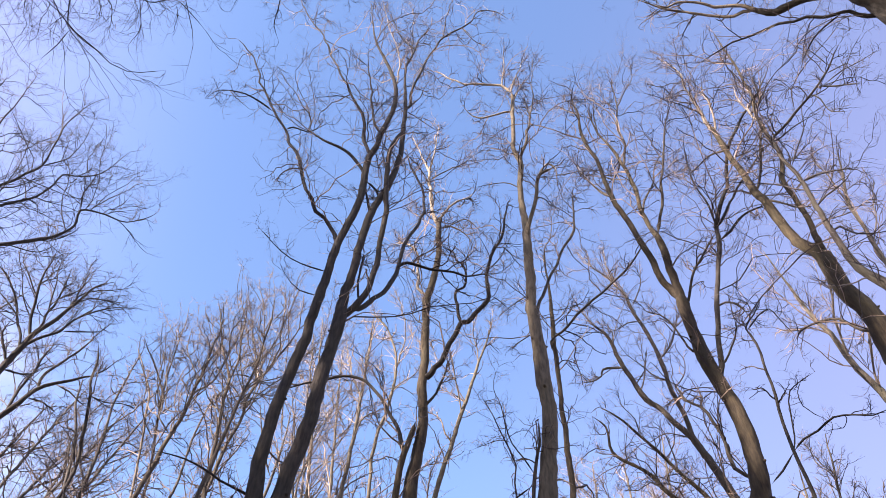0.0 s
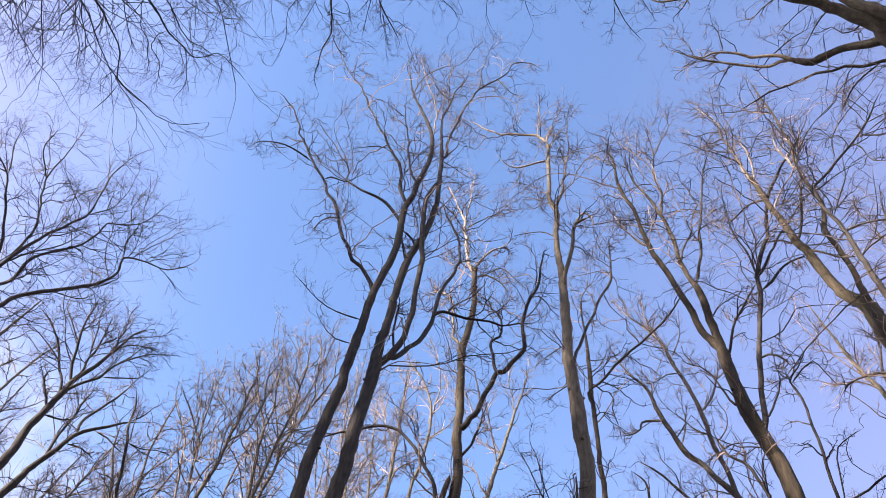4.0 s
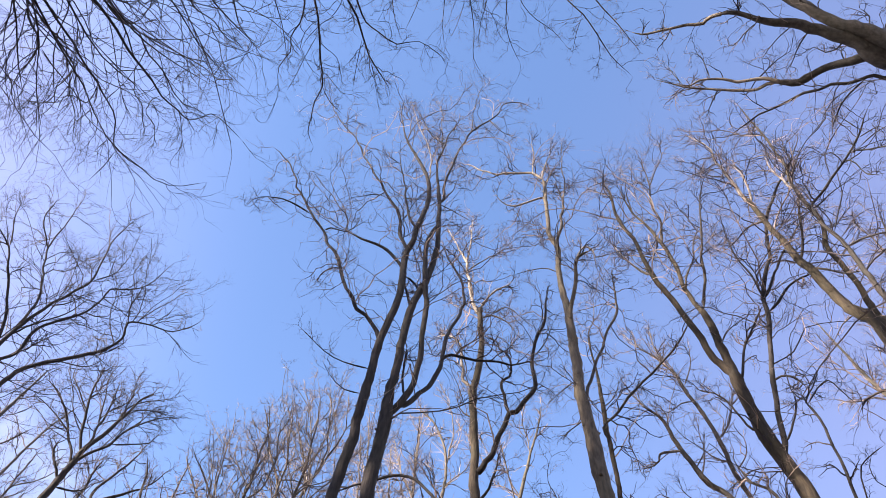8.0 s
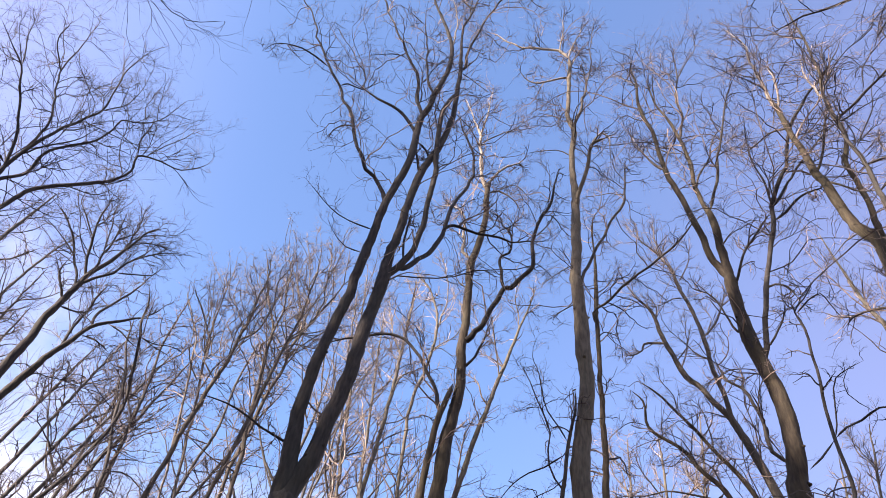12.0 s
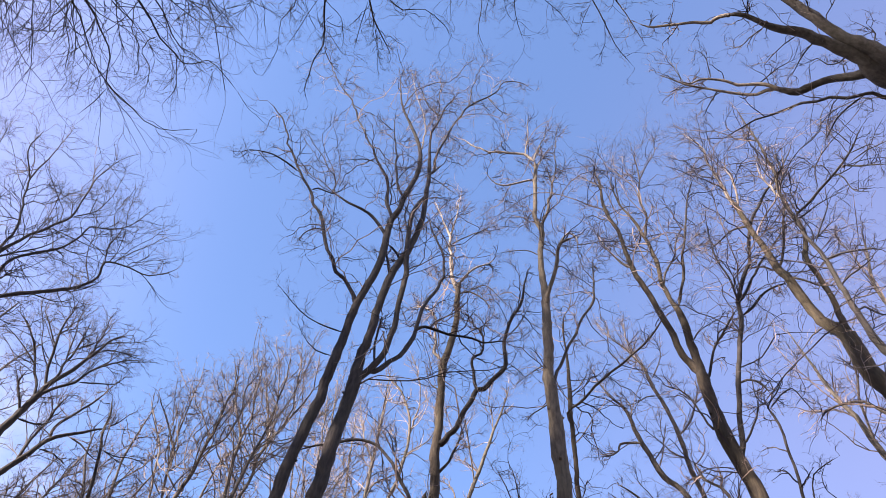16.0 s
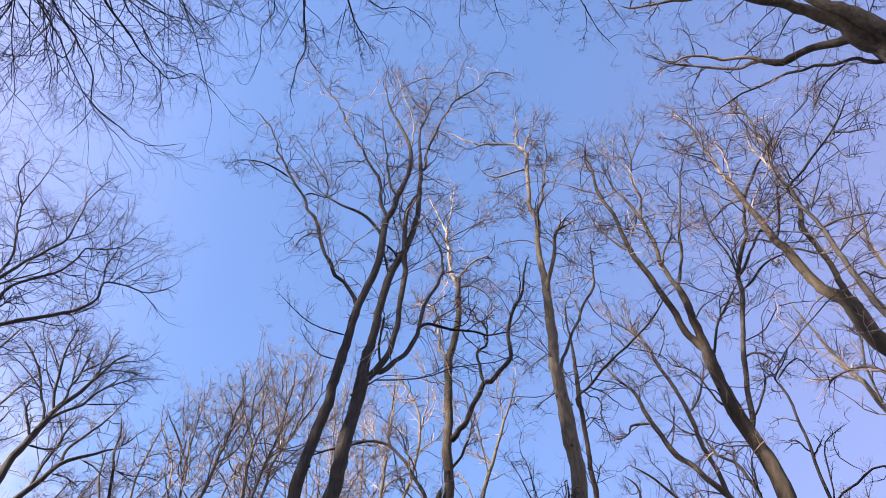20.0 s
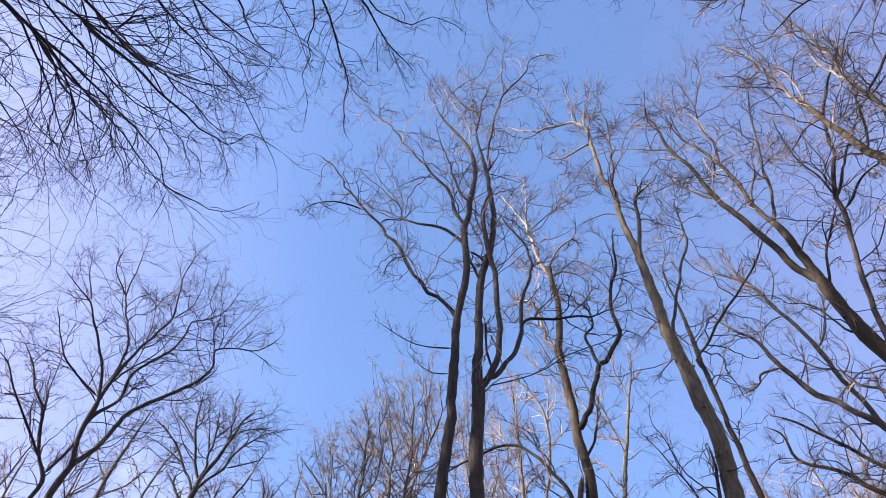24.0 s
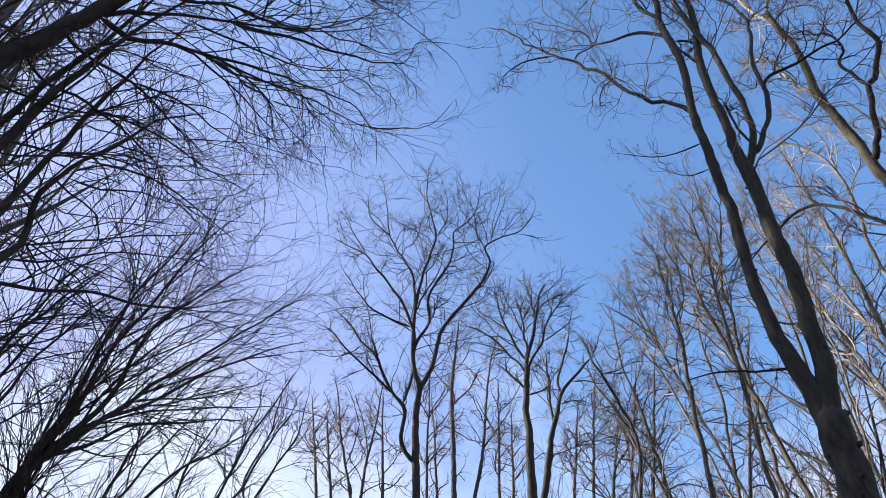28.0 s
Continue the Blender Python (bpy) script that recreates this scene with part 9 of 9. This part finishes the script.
tree.limb("limb", [(-0.47, -0.72, 20.73, 0.016), (-0.66, -1.01, 20.85, 0.020), (-0.83, -1.31, 21.04, 0.024), (-1.27, -1.12, 21.95, 0.019), (-1.54, -0.92, 22.99, 0.012)])
tree.finish()

tree = Tree("birch_tree", (4.87, 20.34), "pale slim bare tree beyond the near trunks", MOSS, PLUME, 1.72)
tree.limb("trunk", [(0.00, 0.00, 0.00, 0.080), (0.00, -0.02, 0.43, 0.067), (-0.03, -0.20, 8.10, 0.061), (0.11, -0.43, 14.39, 0.055), (0.15, -0.47, 15.94, 0.043), (0.17, -0.50, 17.40, 0.030), (0.19, -0.54, 18.52, 0.015)])
tree.limb("limb", [(0.15, -0.47, 16.01, 0.023), (0.15, -0.48, 16.17, 0.023), (-0.34, -0.68, 16.79, 0.017), (-0.61, -0.90, 17.40, 0.012)])
tree.limb("limb", [(0.14, -0.45, 15.27, 0.022), (0.14, -0.46, 15.45, 0.022), (-0.25, -0.68, 15.80, 0.016), (-0.48, -0.93, 16.17, 0.011)])
tree.limb("limb", [(0.16, -0.49, 16.70, 0.023), (0.16, -0.50, 16.87, 0.023), (-0.38, -0.77, 17.49, 0.017), (-0.67, -1.09, 18.12, 0.012)])
tree.finish()

tree = Tree("birch_tree", (5.93, 19.04), "pale slim bare tree beyond the near trunks", MOSS, PLUME, 1.64)
tree.limb("trunk", [(0.00, 0.00, 0.00, 0.076), (0.01, -0.03, 0.43, 0.064), (0.12, -0.24, 7.59, 0.057), (0.63, -0.62, 13.48, 0.052), (0.78, -0.72, 15.27, 0.041), (0.93, -0.81, 16.98, 0.029), (1.03, -0.88, 18.35, 0.015)])
tree.limb("limb", [(0.78, -0.71, 15.12, 0.021), (0.77, -0.72, 15.28, 0.021), (0.58, -0.18, 16.44, 0.017), (0.55, 0.28, 17.63, 0.012)])
tree.limb("limb", [(0.78, -0.71, 15.12, 0.020), (0.77, -0.72, 15.30, 0.021), (0.41, -0.86, 15.76, 0.016), (0.19, -1.04, 16.22, 0.011)])
tree.limb("limb", [(0.80, -0.73, 15.46, 0.022), (0.81, -0.74, 15.65, 0.022), (1.30, -0.54, 16.45, 0.017), (1.64, -0.31, 17.32, 0.012)])
tree.finish()

tree = Tree("birch_tree", (8.54, 16.93), "pale slim bare tree beyond the near trunks", MOSS, PLUME, 1.56)
tree.limb("trunk", [(0.00, 0.00, 0.00, 0.070), (0.02, -0.02, 0.43, 0.059), (0.13, -0.24, 6.67, 0.053), (0.64, -0.77, 12.11, 0.048), (0.77, -0.88, 13.34, 0.038), (0.87, -0.97, 14.47, 0.026), (0.95, -1.04, 15.35, 0.013)])
tree.limb("limb", [(0.80, -0.90, 13.61, 0.020), (0.80, -0.91, 13.78, 0.020), (1.19, -0.89, 14.31, 0.016), (1.48, -0.81, 14.94, 0.010)])
tree.limb("limb", [(0.76, -0.87, 13.27, 0.020), (0.77, -0.88, 13.45, 0.020), (0.91, -1.15, 13.67, 0.015), (0.93, -1.36, 13.91, 0.010)])
tree.limb("limb", [(0.71, -0.82, 12.72, 0.020), (0.72, -0.84, 12.90, 0.020), (0.91, -1.22, 13.16, 0.015), (0.98, -1.53, 13.45, 0.009)])
tree.finish()

tree = Tree("birch_tree", (7.82, 15.10), "pale slim bare tree beyond the near trunks", MOSS, PLUME, 1.39)
tree.limb("trunk", [(0.00, 0.00, 0.00, 0.063), (0.02, -0.03, 0.43, 0.053), (0.21, -0.28, 5.94, 0.047), (0.88, -0.91, 10.81, 0.043), (1.08, -1.08, 12.19, 0.034), (1.25, -1.22, 13.52, 0.024), (1.41, -1.35, 14.57, 0.012)])
tree.limb("limb", [(1.20, -1.19, 13.17, 0.018), (1.22, -1.20, 13.30, 0.018), (1.19, -0.94, 13.89, 0.014), (1.19, -0.74, 14.44, 0.009)])
tree.limb("limb", [(1.09, -1.08, 12.25, 0.018), (1.11, -1.10, 12.40, 0.018), (1.30, -1.37, 12.69, 0.013), (1.38, -1.60, 13.03, 0.009)])
tree.limb("limb", [(1.18, -1.17, 12.95, 0.018), (1.20, -1.19, 13.13, 0.018), (1.20, -0.78, 14.14, 0.014), (1.32, -0.47, 15.15, 0.010)])
tree.finish()

tree = Tree("birch_tree", (8.79, 15.73), "pale slim bare tree beyond the near trunks", MOSS, PLUME, 1.48)
tree.limb("trunk", [(0.00, 0.00, 0.00, 0.066), (0.03, -0.03, 0.43, 0.055), (0.27, -0.35, 6.11, 0.050), (1.07, -1.13, 11.12, 0.045), (1.20, -1.25, 11.88, 0.035), (1.30, -1.33, 12.54, 0.024), (1.38, -1.40, 13.04, 0.012)])
tree.limb("limb", [(1.27, -1.29, 12.25, 0.019), (1.28, -1.31, 12.43, 0.019), (0.94, -1.59, 12.79, 0.014), (0.73, -1.92, 13.12, 0.009)])
tree.limb("limb", [(1.14, -1.18, 11.47, 0.018), (1.17, -1.21, 11.65, 0.018), (0.82, -1.47, 12.02, 0.013), (0.63, -1.79, 12.37, 0.009)])
tree.limb("limb", [(1.27, -1.29, 12.25, 0.017), (1.27, -1.30, 12.37, 0.019), (1.09, -1.38, 12.62, 0.014), (0.99, -1.50, 12.86, 0.009)])
tree.finish()

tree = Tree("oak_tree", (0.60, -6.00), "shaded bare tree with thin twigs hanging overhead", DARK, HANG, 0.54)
tree.limb("trunk", [(0.00, 0.00, 0.00, 0.300), (-0.05, 0.10, 4.00, 0.260), (-0.20, 0.50, 9.00, 0.200), (-0.30, 1.00, 12.50, 0.150), (-0.40, 1.40, 16.50, 0.070)])
tree.limb("limb", [(-0.30, 1.00, 12.00, 0.070), (-2.04, 4.71, 14.87, 0.035), (-3.47, 7.75, 15.40, 0.028), (-3.33, 8.27, 15.15, 0.019), (-3.28, 8.72, 14.93, 0.016), (-3.26, 9.16, 14.71, 0.014), (-3.24, 9.56, 14.51, 0.011), (-3.39, 9.77, 14.38, 0.010), (-3.47, 10.03, 14.24, 0.008), (-3.53, 10.25, 14.12, 0.006), (-3.44, 10.47, 14.00, 0.005)])
tree.limb("limb", [(-3.26, 9.58, 14.50, 0.008), (-3.12, 9.82, 14.34, 0.006), (-2.86, 10.02, 14.15, 0.005)])
tree.limb("limb", [(-3.47, 7.75, 15.40, 0.021), (-3.52, 8.35, 15.13, 0.015), (-3.58, 8.61, 15.00, 0.013), (-3.76, 8.82, 14.87, 0.011), (-3.79, 9.05, 14.76, 0.008), (-3.98, 9.28, 14.62, 0.006), (-4.02, 9.70, 14.42, 0.005), (-4.24, 10.09, 14.20, 0.005)])
tree.limb("limb", [(-0.30, 1.00, 12.00, 0.070), (-1.73, 4.73, 14.87, 0.035), (-2.89, 7.78, 15.40, 0.028), (-2.75, 8.29, 15.10, 0.020), (-2.60, 8.55, 14.93, 0.018), (-2.52, 8.85, 14.74, 0.015), (-2.43, 9.11, 14.58, 0.013), (-2.28, 9.32, 14.42, 0.011), (-2.13, 9.52, 14.27, 0.007), (-2.07, 9.62, 14.20, 0.005)])
tree.limb("limb", [(-2.88, 7.84, 15.36, 0.020), (-2.59, 8.35, 15.12, 0.015), (-2.47, 8.66, 14.96, 0.013), (-2.27, 8.79, 14.84, 0.011), (-1.93, 8.96, 14.65, 0.010), (-1.56, 8.91, 14.48, 0.006), (-1.27, 9.05, 14.32, 0.005), (-1.09, 9.20, 14.20, 0.005)])
tree.limb("limb", [(-2.52, 8.85, 14.74, 0.010), (-2.61, 9.21, 14.59, 0.006), (-2.73, 9.65, 14.39, 0.005)])
tree.limb("limb", [(-2.41, 9.14, 14.56, 0.007), (-2.33, 9.47, 14.39, 0.005), (-2.25, 9.81, 14.21, 0.005)])
tree.limb("limb", [(-0.30, 1.00, 12.00, 0.070), (-0.75, 4.77, 14.87, 0.035), (-1.12, 7.86, 15.40, 0.013), (-1.12, 8.34, 14.99, 0.007), (-1.17, 8.71, 14.66, 0.005), (-1.13, 8.99, 14.40, 0.005)])
tree.limb("limb", [(-0.30, 1.00, 12.00, 0.070), (-0.52, 4.79, 14.87, 0.035), (-0.69, 7.88, 15.40, 0.013), (-0.67, 8.37, 15.04, 0.008), (-0.64, 8.83, 14.69, 0.006), (-0.68, 9.20, 14.40, 0.005), (-0.54, 9.40, 14.20, 0.005)])
tree.limb("limb", [(-0.30, 1.00, 12.00, 0.070), (-0.18, 4.80, 14.87, 0.035), (-0.08, 7.91, 15.40, 0.015), (-0.07, 8.40, 15.01, 0.010), (-0.11, 8.77, 14.70, 0.007), (-0.03, 9.04, 14.44, 0.005), (0.10, 9.28, 14.20, 0.005)])
tree.limb("limb", [(-0.30, 1.00, 12.00, 0.070), (0.29, 4.83, 14.87, 0.035), (0.78, 7.95, 15.40, 0.017), (0.94, 8.46, 15.09, 0.011), (1.17, 8.68, 14.91, 0.011), (1.39, 8.97, 14.69, 0.009), (1.60, 9.26, 14.47, 0.007), (1.91, 9.55, 14.20, 0.005)])
tree.limb("limb", [(0.82, 8.08, 15.32, 0.017), (1.36, 8.46, 14.99, 0.011), (1.62, 8.70, 14.72, 0.010), (1.87, 8.98, 14.42, 0.006), (2.04, 9.19, 14.20, 0.005)])
tree.limb("limb", [(-0.08, 7.97, 15.35, 0.013), (0.20, 8.50, 15.02, 0.006), (0.66, 8.87, 14.59, 0.005), (0.83, 9.03, 14.40, 0.005)])
tree.limb("limb", [(-0.30, 1.00, 12.00, 0.070), (-0.94, 4.77, 14.87, 0.035), (-1.46, 7.85, 15.40, 0.010), (-1.55, 8.31, 14.92, 0.005), (-1.78, 8.72, 14.40, 0.005)])
tree.limb("limb", [(-0.30, 1.00, 12.00, 0.070), (-2.36, 4.70, 14.87, 0.035), (-4.05, 7.72, 15.40, 0.017), (-4.00, 8.23, 15.10, 0.010), (-3.87, 8.57, 14.88, 0.007), (-3.83, 8.98, 14.62, 0.005), (-3.76, 9.31, 14.40, 0.005)])
tree.limb("limb", [(-0.30, 1.00, 12.00, 0.070), (-1.17, 4.75, 14.87, 0.035), (-1.89, 7.83, 15.40, 0.013), (-1.98, 8.30, 14.97, 0.008), (-1.94, 8.61, 14.67, 0.005), (-1.82, 8.88, 14.40, 0.005)])
tree.limb("limb", [(-0.69, 7.88, 15.40, 0.013), (-0.41, 8.38, 14.98, 0.007), (-0.54, 8.68, 14.69, 0.005), (-0.59, 8.98, 14.40, 0.005)])
tree.limb("limb", [(-3.28, 8.77, 14.91, 0.007), (-3.49, 9.04, 14.80, 0.005), (-3.76, 9.47, 14.64, 0.005), (-3.92, 9.69, 14.56, 0.005)])
tree.limb("limb", [(-3.26, 9.21, 14.69, 0.006), (-3.03, 9.27, 14.49, 0.005), (-2.81, 9.22, 14.34, 0.005)])
tree.limb("limb", [(1.17, 8.68, 14.91, 0.007), (1.06, 8.95, 14.75, 0.005), (0.97, 9.28, 14.56, 0.005)])
tree.limb("limb", [(1.39, 8.97, 14.69, 0.006), (1.43, 9.28, 14.51, 0.005), (1.30, 9.56, 14.34, 0.005)])
tree.finish()


# ---- the wood beyond, on all sides ----
rng = np.random.default_rng(7)
makers = []
for n in range(5):
    tree = Tree("woodland_tree", (40 + n, 60), "slim bare tree of the surrounding wood", MOSS if n == 2 else GREY, WOOD, 2.2, 0.9)
    tall, r0 = 17 + 1.2 * n, 0.15 + 0.012 * n
    lean = rng.normal(size=2) * 0.6
    spine = [(lean[0] * f ** 2 + rng.normal() * 0.12 * f, lean[1] * f ** 2 + rng.normal() * 0.12 * f, tall * f, r0 * (1.3 if f == 0 else 1.05 - f)) for f in (0, 0.08, 0.3, 0.5, 0.7, 0.85, 1.0)]
    tree.limb("trunk", spine)
    for k in range(11):
        f = rng.uniform(0.32, 0.92)
        i = min(int(np.searchsorted([s[2] for s in spine], tall * f)), 6) - 1
        w = (tall * f - spine[i][2]) / (spine[i + 1][2] - spine[i][2])
        p0 = np.array(spine[i][:3]) * (1 - w) + np.array(spine[i + 1][:3]) * w
        a, run = rng.uniform(0, 2 * math.pi), tall * rng.uniform(0.16, 0.3) * (1.2 - f * 0.6)
        out = np.array([math.cos(a), math.sin(a), 0])
        pts = [(*(p0 + out * run * 0.55 * s ** 0.8 + np.array([0, 0, run * s ** 1.2])), max(0.008, r0 * 0.42 * (1.1 - f) * 1.6 * (1 - 0.8 * s))) for s in (0, 0.35, 0.7, 1.0)]
        tree.limb("limb", pts)
    tree.finish()
    tagged(tree.root, group="the surrounding wood")
    makers.append(tree.root)
places = []
for attempt in range(6000):
    if len(places) == 296:
        break
    az, dist = rng.uniform(-math.pi, math.pi), rng.uniform(13, 55)
    # added thickly out of view on the sun's side to shade the trunks
    if len(places) > 110:
        az, dist = rng.uniform(-2.9, -1.6), rng.uniform(11, 30)
    if len(places) >= 230:
        az, dist = rng.uniform(-0.6, -0.08), rng.uniform(27, 36)
    if len(places) >= 262:
        az, dist = rng.uniform(-0.34, -0.06), rng.uniform(22, 31)
    x, y = dist * math.sin(az), dist * math.cos(az)
    seen = -1.65 < az < 1.2
    if seen and dist < 27 and az > -1.5 and len(places) < 262 or any(math.hypot(x - u, y - v) < 1.5 for u, v in places):
        continue
    if not seen and dist > 42:
        continue
    places.append((x, y))
for n, (x, y) in enumerate(places):
    grown = 1.0
    if 110 < n < 230:
        # those unseen trees: scaled up to shade trunks, cut low where a bough needs sun
        grown = 0.7 if abs(0.53 * x - 0.848 * y + 0.8) < 1.8 else 1.2 if math.atan2(x, y) > -1.84 else 1.24
    m = Matrix.LocRotScale((x, y, 0), Euler((0, 0, rng.uniform(0, 6.28))), Vector((1, 1, 1)) * rng.uniform(0.9, 1.08) * grown)
    if n < len(makers):
        makers[n].matrix_basis = m
    else:
        copy_thing(makers[n % len(makers)], m)
